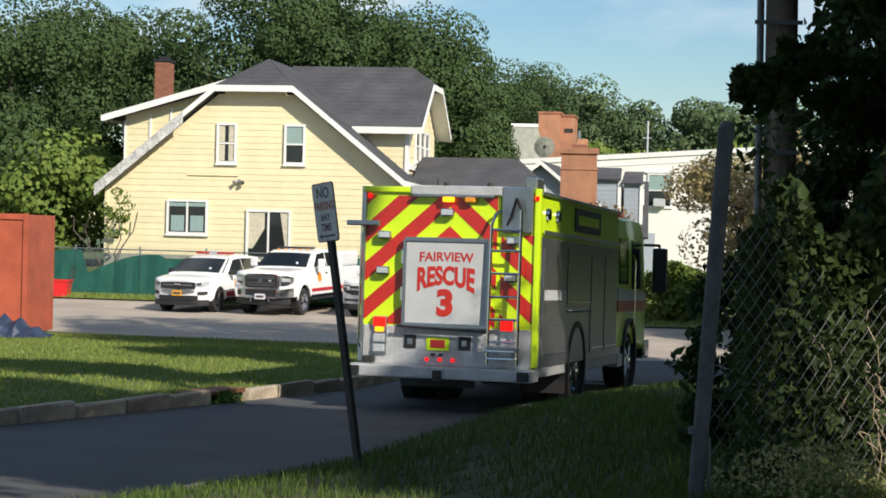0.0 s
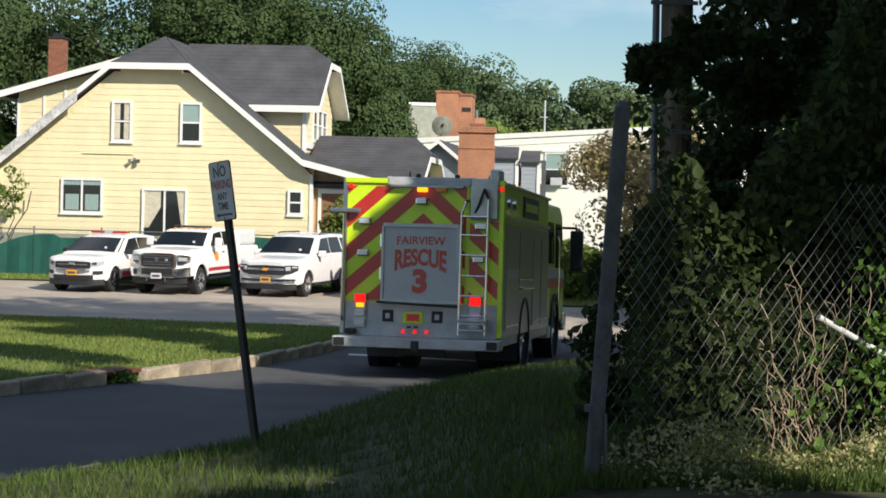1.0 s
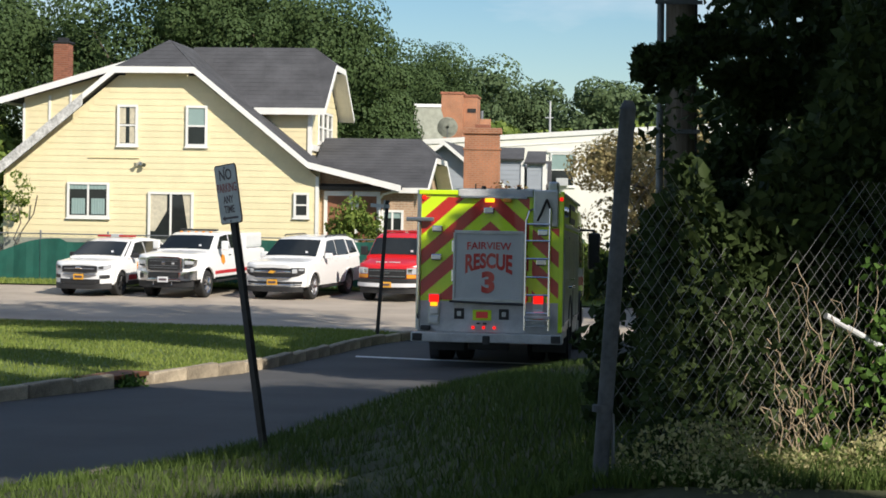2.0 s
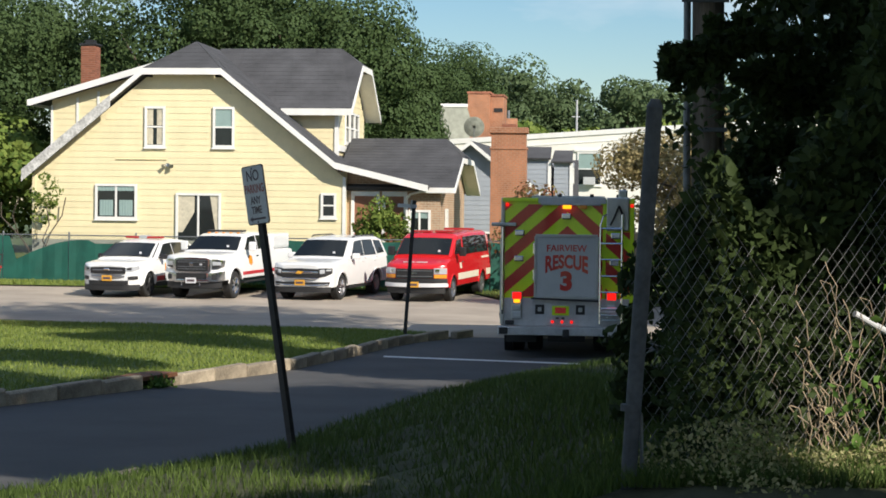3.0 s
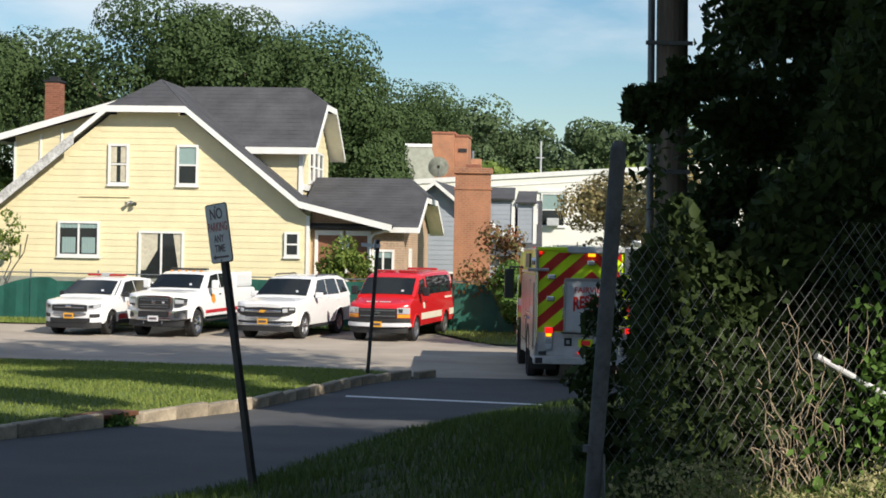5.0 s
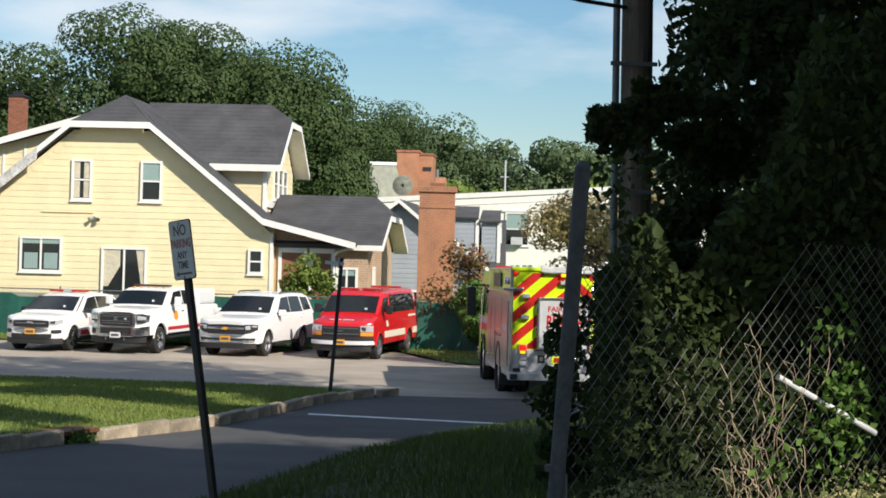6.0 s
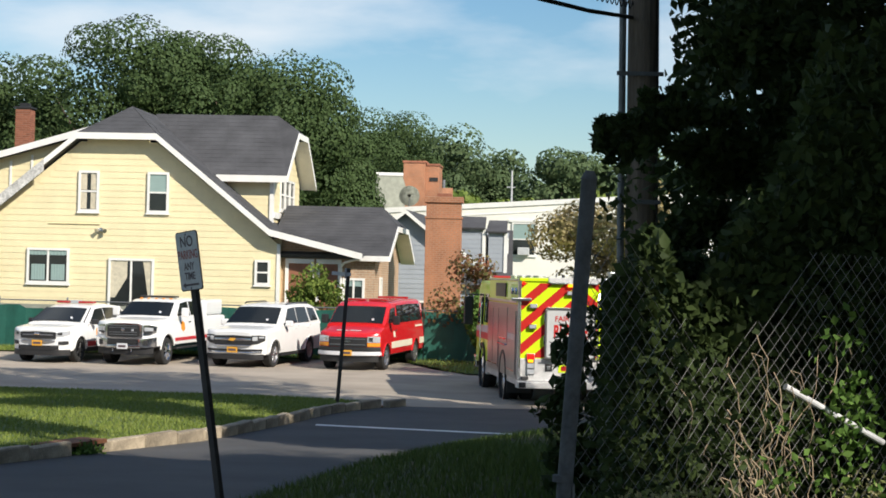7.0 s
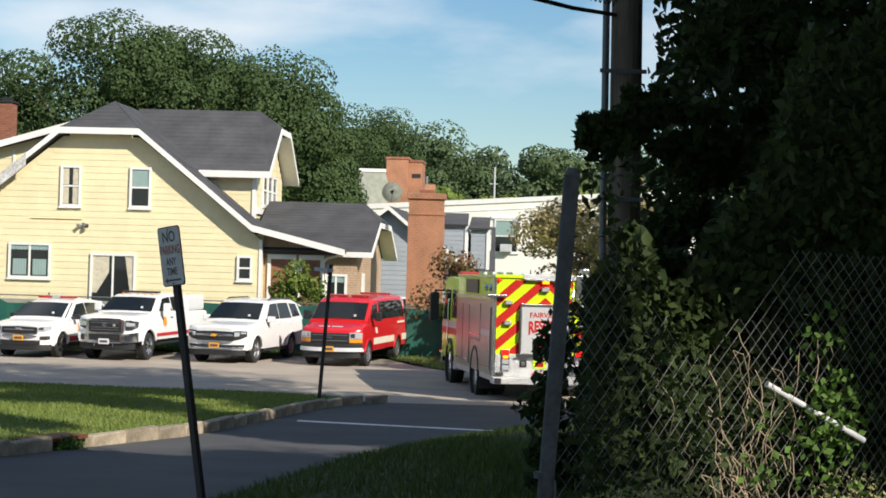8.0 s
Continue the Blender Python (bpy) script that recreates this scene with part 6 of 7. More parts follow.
def brick_tower():
    h = thing("brick_tower", pose(-0.15, 116, 0.5, 0, 0, -6), "red brick stair tower with stepped top", "building")
    part("tower_wall", box(BM(), 0, 1.4, 0, 3, -1, 9.75, 0.02), M_REDWALL, h)
    part("tower_wall", box(BM(), 1.4, 2.25, 0.4, 3, -1, 9.6, 0.02), M_REDWALL, h)
    for x0, x1, y0, z in ((-0.06, 1.46, -0.06, 9.75), (1.47, 2.3, 0.34, 9.6)):
        part("coping", box(BM(), x0, x1, y0, 3.05, z, z + 0.14, 0.02), M_BRICK, h)
    part("vent", box(BM(), 1.65, 2.2, 0.36, 0.4, 8.6, 8.85), M_DARK, h)
    g = thing("grey_annex", pose(-1.75, 114.5, 0.5), "grey rendered rooftop annex with white edge", "building")
    part("wall", slab(BM(), [(-0.1, -1), (1.75, -1), (1.75, 8.2), (1.55, 8.8), (-0.1, 8.8)], "y", 0, 2.0), M_FOUND, g)
    part("coping", box(BM(), -0.15, 1.6, -0.05, 2.0, 8.8, 9.0, 0.02), M_TRIM, g, "white coping")
    sd = thing("satellite_dish", pose(0.25, 108.2, 0.05), "grey mesh satellite dish above the flat roof", "dish")
    bm = BM()
    rings = [[bm.verts.new((0.62 * f * math.cos(2 * math.pi * i / 20), -0.12 + 0.22 * f * f, 7.7 + 0.62 * f * math.sin(2 * math.pi * i / 20))) for i in range(20)] for f in (0.15, 0.45, 0.75, 1.0)]
    bm.faces.new(rings[0])
    for p, q in zip(rings[:-1], rings[1:]):
        for i in range(20):
            bm.faces.new((p[i], p[(i + 1) % 20], q[(i + 1) % 20], q[i]))
    bmesh.ops.solidify(bm, geom=bm.faces[:], thickness=0.03)
    part("reflector", bm, M_FOUND, sd, "dull grey reflector")
    part("mast", rod(BM(), (0, 0.15, 5.5), (0, 0.15, 7.7), 0.05), M_GALV, sd)
    part("feed_arm", tube(BM(), [(0, 0.05, 7.1), (0, -0.45, 7.55)], 0.025), M_GALV, sd)
    v = thing("roof_vent", pose(2.4, 110.5, 0.5), "small brick roof stack with a vent pipe", "vent")
    part("stack", box(BM(), -0.2, 0.5, 0, 0.5, -0.6, 7.9, 0.02), M_REDWALL, v)
    part("pipe", rod(BM(), (-0.05, 0.2, 7.9), (-0.05, 0.2, 8.4), 0.09), M_GALV, v)
    m = thing("mast", pose(7.65, 130, 0.8), "thin pale mast above the roofs", "mast")
    part("shaft", rod(BM(), (0, 0, -0.5), (0, 0, 10.0), 0.12, 0.07), M_PANELWHITE, m)
    part("crossarm", rod(BM(), (-0.35, 0, 8.8), (0.25, 0, 8.8), 0.04), M_PANELWHITE, m)


brick_chimney(), grey_house(), white_building(), brick_tower()


# ---- lot fence, container, bins ----
def screen_fence():
    a, b = Vector((-26.5, 66.5, 0)), Vector((3.2, 59.75, 0))
    L = (b - a).length
    d = (b - a).normalized()
    ang = math.degrees(math.atan2(d.y, d.x))
    f = thing("screen_fence", pose(a.x, a.y, -0.04, 0, 0, ang), "chain link fence hung with dark green windscreen", "fence")
    n = 12
    for i in range(n + 1):
        x = L * i / n
        p = part("fence_post", rod(BM(), (x, 0.04, -0.3), (x, 0.04, 1.72), 0.035, 0.035, 8), M_GALV, f)
        part("post_cap", rod(BM(), (x, 0.04, 1.72), (x, 0.04, 1.78), 0.045, 0.02, 8), M_GALV, p)
    part("top_rail", rod(BM(), (0, 0.04, 1.66), (L, 0.04, 1.66), 0.022, 0.022, 8), M_GALV, f)
    # screens: each bay sags along its upper edge; one bay has slipped
    for i in range(n):
        x0, x1 = L * i / n + 0.02, L * (i + 1) / n - 0.02
        bm = BM()
        k = 10
        prev = None
        for j in range(k + 1):
            x = x0 + (x1 - x0) * j / k
            top = 1.62 - 0.05 * math.sin(math.pi * j / k)
            X = x - 10.6
            if 0.0 < X < 9.8:
                top = min(top, 1.5 if X > 2.6 else 0.75 + 0.75 * math.sin(min(1, X / 2.6) * math.pi / 2)) - (0.12 if X > 3 else 0)
            y = 0.02 * math.sin(j * 1.7 + i)
            cur = [bm.verts.new((x, y, 0.02)), bm.verts.new((x, y + 0.015 * math.sin(j * 2.3), top * 0.5)), bm.verts.new((x, y, top))]
            if prev:
                bm.faces.new((prev[0], cur[0], cur[1], prev[1])), bm.faces.new((prev[1], cur[1], cur[2], prev[2]))
            prev = cur
        part("screen_panel", bm, M_SCREEN, f)
    w = BM()
    s = 0.09
    for q in range(int((L + 1.7) / s)):
        for sg in (-1, 1):
            x = q * s - (0 if sg < 0 else 1.66)
            z0, z1 = 0.85, 1.66
            xa, xb = (x - z0 * 0 - z0, x - z1) if sg < 0 else (x + z0, x + z1)
            if 9.5 < xa < 21 and 9.5 < xb < 21:
                rod(w, (xa, 0.06, z0), (xb, 0.06, z1), 0.004, 0.004, 3)
    tagged(part("chain_mesh", w, M_GALV, f), kind="stuff")


def container():
    c = thing("shipping_container", pose(-18.1, 42.2, low(43) + 0.13, 0, 0, 0), "rust red steel container on the lawn", "container")
    part("frame", box(BM(), 0, 6.06, 0.03, 2.4, 0, 2.84, 0.02), M_CONTAINER, c)
    for i in range(5):
        part("side_panel", box(BM(), 0.14 + i * 1.165, 1.285 + i * 1.165, 0.005, 0.03, 0.16, 2.71, 0.006), M_CONTAINER, c)
    for z0, z1 in ((0.0, 0.15), (2.72, 2.86)):
        part("side_rail", box(BM(), 0, 6.06, -0.03, 0.03, z0, z1, 0.01), M_CONTAINER, c)
    for x in (0.0, 5.95):
        part("corner_post", box(BM(), x, x + 0.12, -0.035, 0.06, 0, 2.87, 0.01), M_CONTAINER, c)


def clutter():
    t = thing("tarp_pile", pose(-12.85, 40.0, low(40) + 0.16), "dark blue tarpaulin over a stack of pipes on the lawn", "tarpaulin")
    bm = BM()
    n, m = 14, 8
    vs = []
    rng = random.Random(4)
    for i in range(n + 1):
        row = []
        for j in range(m + 1):
            u, v = i / n, j / m
            z = 0.55 * math.sin(math.pi * v) ** 0.6 * (1 - u ** 3) * (0.8 + 0.2 * math.cos(i * 2.1)) + rng.uniform(0, 0.05)
            row.append(bm.verts.new((u * 1.75, v * 1.3, z)))
        vs.append(row)
    for i in range(n):
        for j in range(m):
            bm.faces.new((vs[i][j], vs[i + 1][j], vs[i + 1][j + 1], vs[i][j + 1]))
    part("cover", bm, M_TARP, t)
    for k in range(5):
        part("pipe", rod(BM(), (-0.6, 0.1 - k * 0.05, 0.06 + k * 0.1), (0.9 - k * 0.1, -0.06 - k * 0.02, 0.05 + k * 0.08), 0.03), M_GALV, t)
    b = thing("refuse_bin", pose(-16.7, 61.0, low(61) + 0.05), "small red steel refuse bin beside the fence", "bin")
    part("tub", slab(BM(), [(0.05, 0), (0.65, 0), (0.72, 0.55), (0.0, 0.5)], "y", 0, 0.6), M_REDCAR, b)
    part("rim", box(BM(), -0.03, 0.75, -0.03, 0.63, 0.52, 0.60, 0.01), M_REDCAR, b)
    part("handle", tube(BM(), [(0.72, 0.1, 0.5), (0.80, 0.1, 1.0), (0.80, 0.5, 1.0), (0.72, 0.5, 0.5)], 0.02), M_RUSTPOST, b)


screen_fence(), container(), clutter()


# ---- kerbs, drain, road marking ----
def kerbs():
    k = thing("kerb", pose(0, 0, 0), "worn grey stone kerb along the lawn island", "kerb", kind="structure")
    rng = random.Random(9)
    shapes = []
    for i in range(6):
        bm = BM()
        L = 0.93
        tilt = rng.uniform(-0.008, 0.008)
        box(bm, -L / 2, L / 2, -0.075, 0.075, -0.2, 0.185 + tilt, 0.03)
        for v in bm.verts:
            v.co += Vector((rng.uniform(-0.008, 0.008), rng.uniform(-0.01, 0.01), rng.uniform(-0.008, 0.008)))
        shapes.append(mesh_of("kerb_stone", bm, M_KERB))
    def run(line, s0, s1, skip=None):
        pts = [Vector((x, y)) for x, y in line]
        s = 0.0
        for a, b in zip(pts[:-1], pts[1:]):
            L = (b - a).length
            d = (b - a).normalized()
            n = max(1, round(L / 0.95))
            for i in range(n):
                c = a + d * (L * (i + 0.5) / n)
                if s0 <= c.y <= s1 and not (skip and skip[0] < c.y < skip[1]):
                    ob = new("kerb_stone", shapes[rng.randrange(6)])
                    ob.parent = k
                    nx = -d.y * skip_side
                    ob.matrix_basis = pose(c.x + nx * 0.085, c.y + d.x * skip_side * 0.085, low(c.y) + rng.uniform(-0.02, 0.005), rng.uniform(-1.5, 1.5), 0, math.degrees(math.atan2(d.y, d.x)) + rng.uniform(-1, 1)) @ Matrix.Diagonal((L / n / 0.95, 1, 1, 1))
    skip_side = 1
    def smooth(line):
        out = []
        ys = np.arange(max(-10, line[0][1]), line[-1][1], 0.95)
        for y in ys:
            out.append((at_y(line, y) * 0.5 + 0.25 * (at_y(line, y - 0.9) + at_y(line, y + 0.9)), float(y)))
        return out
    run(smooth(LEFT), 6, 41, (24.0, 25.2))
    skip_side = -1
    run(smooth(RIGHT), 6, 14.6)
    # tip of the island
    for i, (x, y, r) in enumerate(((-0.12, 40.8, 66),)):
        ob = new("kerb_stone", shapes[i % 6])
        ob.parent = k
        ob.matrix_basis = pose(x, y, low(y) - 0.02, 0, 0, r)
    d = thing("storm_drain", pose(at_y(LEFT, 24.6) - 0.12, 24.6, low(24.6), 0, 0, 68), "rusty kerb storm drain inlet with weeds", "drain")
    part("throat", box(BM(), -0.55, 0.55, 0.02, 0.35, -0.15, 0.10), M_DARK, d)
    part("lintel", box(BM(), -0.6, 0.6, -0.04, 0.4, 0.105, 0.165, 0.01), mat("rusty iron", (0.16, 0.07, 0.035), 0.8, 0.3, vary=0.3, scale=8), d, "rusty iron lintel")
    part("back_plate", box(BM(), -0.6, -0.52, -0.04, 0.3, -0.1, 0.10, 0.01), M_KERB, d)
    rngn = np.random.default_rng(5)
    w = new("weeds", cards("weeds", rngn.normal(size=(160, 3)) * [0.14, 0.07, 0.05] + [0.0, -0.12, 0.06], rngn.uniform(0.05, 0.11, 160), M_LEAF_VINE, 3))
    w.parent = d
    w["kind"] = "stuff"
    ln = thing("stop_line", pose(0, 0, 0), "worn white stop line across the road", "road marking", kind="structure")
    bm = BM()
    a, b = Vector((-1.55, 33.2)), Vector((2.9, 31.0))
    for i in range(24):
        p, q = a.lerp(b, i / 24), a.lerp(b, (i + 1) / 24)
        wd = 0.45
        vs = [bm.verts.new((v.x, v.y + o, low(v.y + o) + 0.005)) for v, o in ((p, 0), (q, 0), (q, wd), (p, wd))]
        bm.faces.new(vs)
    part("paint", bm, M_LINE, ln)


kerbs()


# ---- signs, pole, chain link fence ----
def parking_sign():
    base, top = Vector((-1.35, 13.9, low(13.9) + bank(-1.35, 13.9) - 0.02)), Vector((-1.672, 13.9, 2.86))
    d = (top - base).normalized()
    ang = math.degrees(math.asin(d.x))
    s = thing("parking_sign", Matrix.Translation(base) @ pose(0, 0, 0, 0, ang, 0) @ pose(0, 0, 0, 0, 0, -51), "leaning no parking sign on a dark steel post in the verge", "street sign")
    L = (top - base).length
    post = BM()
    slab(post, [(-0.035, 0.0), (-0.035, 0.035), (-0.022, 0.035), (-0.015, 0.008), (0.015, 0.008), (0.022, 0.035), (0.035, 0.035), (0.035, 0.0)], "z", -0.3, L - 0.03)
    part("post", post, M_RUSTPOST, s, "dark channel post")
    w, h = 0.305, 0.457
    z0 = L - h
    r = 0.03
    out = []
    for cx, cz, a0 in ((w / 2 - r, z0 + r, -90), (w / 2 - r, z0 + h - r, 0), (-w / 2 + r, z0 + h - r, 90), (-w / 2 + r, z0 + r, 180)):
        for i in range(5):
            a = radians(a0 + i * 22.5)
            out.append((cx + r * math.cos(a), cz + r * math.sin(a)))
    edge = part("sign_edge", slab(BM(), [(x * 1.015, z) for x, z in out], "y", -0.006, -0.0005), M_RUSTPOST, s)
    plate_ = part("sign_plate", slab(BM(), [(x * 0.965, (z - z0 - h / 2) * 0.965 + z0 + h / 2) for x, z in out], "y", -0.010, -0.006), M_SIGN, s, "faded white sign plate")
    f = lambda z: pose(0, -0.0105, z, 90, 0, 0)
    for txt, z, sz, st, m in (("NO", z0 + 0.375, 0.115, 1.0, M_SIGNDARK), ("PARKING", z0 + 0.275, 0.092, 0.72, M_SIGNRED), ("ANY", z0 + 0.185, 0.08, 0.85, M_SIGNDARK), ("TIME", z0 + 0.11, 0.08, 0.85, M_SIGNDARK)):
        writing("lettering_" + txt.lower(), txt, sz, m, plate_, f(z), 0.0006, st, 0.002)
    a = BM()
    zc = z0 + 0.045
    slab(a, [(-0.115, zc), (-0.075, zc + 0.022), (-0.075, zc + 0.008), (0.11, zc + 0.008), (0.11, zc - 0.008), (-0.075, zc - 0.008), (-0.075, zc - 0.022)], "y", -0.0112, -0.010)
    part("arrow", a, M_SIGNDARK, plate_)
    for z in (z0 + 0.02, z0 + h - 0.025):
        part("bolt", rod(BM(), (0, -0.010, z), (0, -0.016, z), 0.009, 0.008, 8), M_GALV, plate_)


def far_sign():
    s = thing("street_sign", pose(-1.37, 39.5, low(39.5) + 0.12, 0, 3.5, 0), "dark sign post on the lawn island, sign seen edge on", "street sign")
    part("post", box(BM(), -0.04, 0.04, -0.03, 0.03, -0.3, 2.95, 0.008), M_RUSTPOST, s)
    part("sign_plate", box(BM(), -0.16, 0.17, 0.035, 0.045, 2.72, 2.95, 0.002), M_SIGN, s, at=pose(0, 0, 0, 0, 0, 78))
    part("sign_arm", box(BM(), -0.36, 0.06, -0.045, -0.031, 2.78, 2.86, 0.004), M_SIGN, s, "pale street name blade")


FX = Vector((0.72, 8.2, 0)), Vector((7.65, 13.96, 0))


def link_fence():
    a, b = FX
    d = (b - a).normalized()
    ang = math.degrees(math.atan2(d.y, d.x))
    L = (b - a).length
    g = [low((a + d * s).y) + bank((a + d * s).x, (a + d * s).y) for s in (0, L)]
    f = thing("chain_link_fence", pose(a.x, a.y, 0, 0, 0, ang), "old leaning chain link fence overgrown with vines", "fence")
    part("terminal_post", rod(rod(BM(), (0.0, 0, g[0] - 0.3), (0.06, -0.10, 2.99), 0.036, 0.036, 16), (0.06, -0.10, 2.99), (0.062, -0.102, 3.03), 0.04, 0.02, 16), M_GALV_SHADED, f, "thick leaning galvanised end post")
    for z in (1.62,):
        part("tension_band", rod(BM(), (0.012 * (z - 1), -0.03 * (z - 1), z), (0.013 * (z - 1), -0.031 * (z - 1), z + 0.03), 0.043, 0.043, 14), M_GALV_SHADED, f)
    part("tie", tube(BM(), [(0.0, -0.05, 1.62), (0.07, -0.03, 1.6), (0.09, -0.02, 1.35)], 0.01), M_GALV, f)
    for s in (2.9, 5.8, 8.7):
        zz = g[0] + (g[1] - g[0]) * s / L
        part("line_post", rod(BM(), (s, 0.05, zz - 0.3), (s, 0.08, zz + 1.5), 0.025, 0.025, 10), M_GALV, f)
    part("broken_rail", rod(BM(), (1.60, -0.02, 2.02), (2.25, -0.16, 1.72), 0.017, 0.017, 10), M_SIGN, f, "pale broken top rail hanging down")
    w = BM()
    s = 0.085
    top = 1.5
    n = int((L + top) / s)
    for q in range(n):
        for sg in (-1, 1):
            prev = None
            for j in range(9):
                z = top * j / 8
                x = q * s - top / 2 + sg * (z - top / 2) * 1.0
                if x < 0.03 or x > 7.5:
                    prev = None
                    continue
                gz = g[0] + (g[1] - g[0]) * x / L - 0.05
                sag = 0.05 * math.sin(x * 1.7) * (z / top) + 0.006 * math.sin(x * 5 + z * 3)
                lim = top - max(0, 0.45 * math.sin((x - 0.5) * 2.4)) * (1 if 0.5 < x < 1.8 else 0)
                cur = (x, sag, gz + min(z, lim))
                if prev and z <= lim:
                    rod(w, prev, cur, 0.0018, 0.0018, 3)
                prev = cur
    tagged(part("chain_mesh", w, M_MESHWIRE, f), kind="stuff")
    # dry vines climbing the mesh
    rng = random.Random(21)
    v = thing("dry_vines", pose(a.x, a.y, 0, 0, 0, ang), "tangle of pale dry vine stems on the fence", "vines")
    for i in range(26):
        x = rng.choice((rng.gauss(1.4, 0.22), rng.gauss(1.55, 0.06), rng.uniform(0.7, 2.2)))
        gz = g[0] + (g[1] - g[0]) * x / L
        pts = [Vector((x, -0.05, gz - 0.05))]
        up = rng.uniform(0.35, 1.15)
        n = 16
        lean = rng.uniform(-0.35, 0.35)
        drift = 0.0
        for j in range(n):
            p = pts[-1]
            drift = 0.6 * drift + rng.gauss(0, 0.011)
            pts.append(Vector((p.x + lean * up / n + drift, -0.05 + rng.gauss(0, 0.012) - 0.03 * math.sin(j * 0.7), p.z + up / n * rng.uniform(0.7, 1.25))))
        if rng.random() < 0.3:
            pts += [pts[-1] + Vector((0.06, -0.02, -0.02)), pts[-1] + Vector((0.09, -0.03, -0.12))]
        part("stem", tube(BM(), pts, rng.uniform(0.0015, 0.0036), 5), M_VINE, v)


def utility_pole():
    z = low(17) + bank(2.2, 17)
    p = thing("utility_pole", pose(2.25, 17.0, z), "weathered wooden utility pole with conduit and cables", "utility pole")
    part("pole", rod(BM(), (0, 0, -0.3), (-0.1, 0, 9.0), 0.15, 0.125, 16), M_WOODPOLE, p, "weathered round pole")
    part("conduit", rod(BM(), (-0.20, -0.06, 0.0), (-0.27, -0.06, 7.0), 0.035, 0.035, 10), M_GALV, p, "grey conduit pipe")
    for zz in (1.2, 2.4, 3.6, 4.8):
        part("strap", box(BM(), -0.30, 0.14, -0.165, -0.15, zz, zz + 0.04, 0.004), M_GALV, p)
    part("ground_wire", tube(BM(), [(0.15, -0.08, 0), (0.115, -0.08, 2.2), (0.08, -0.07, 4.6)], 0.012), M_WIRE, p)
    c = thing("overhead_cable", pose(0, 0, 0), "black overhead service cable looping from the pole", "cable")
    a = Vector((2.12, 17.0, 5.06))
    pts = [a, Vector((1.55, 15.6, 4.9)), Vector((1.0, 14.0, 4.74)), Vector((0.2, 12.0, 4.72)), Vector((-1.2, 8.5, 4.85)), Vector((-3.0, 4.0, 5.2)), Vector((-5.0, -2.0, 5.8))]
    part("cable", tube(BM(), pts, 0.019, 8), M_WIRE, c)
    curl = []
    for i in range(120):
        f = i / 119
        q = Vector((2.10, 16.9, 5.16)).lerp(Vector((1.05, 14.0, 4.86)), f) + Vector((0, 0.02 * math.cos(i * 0.9), 0.035 * math.sin(i * 0.9)))
        curl.append(q)
    part("lashing", tube(BM(), curl, 0.006, 5), M_WIRE, c)


parking_sign(), far_sign(), link_fence(), utility_pole()


# ---- trees ----
def leaf_heap(name, m, label, category, pts, size, material, seed, stems=0, box_=None, kind="", group=""):
    """A shrub or thicket: a few stems and many single leaves."""
    t = thing(name, m, label, category, group, kind)
    rng = np.random.default_rng(seed)
    if stems:
        (x0, x1), (y0, y1), h = box_
        for i in range(stems):
            x, y = rng.uniform(x0, x1), rng.uniform(y0, y1)
            p = [Vector((x, y, -0.1))]
            for j in range(5):
                p.append(p[-1] + Vector((rng.normal() * 0.08 * h, rng.normal() * 0.08 * h, h / 5 * rng.uniform(0.7, 1.1))))
            part("stem", tube(BM(), p, 0.012 * (1 + 0.3 * h), 6), M_BARK, t)
    pts = np.asarray(pts)
    pts = pts[np.argsort(pts[:, 0] + 0.5 * pts[:, 2])]
    n = max(2, min(8, len(pts) // 400))
    for i, q in enumerate(np.array_split(pts, n)):
        c = new("leaf_clump", cards("leaf_clump", q, rng.uniform(0.65, 1.35, len(q)) * size, material, seed * 10 + i))
        c.parent = t
        c["kind"] = "stuff"
    return t


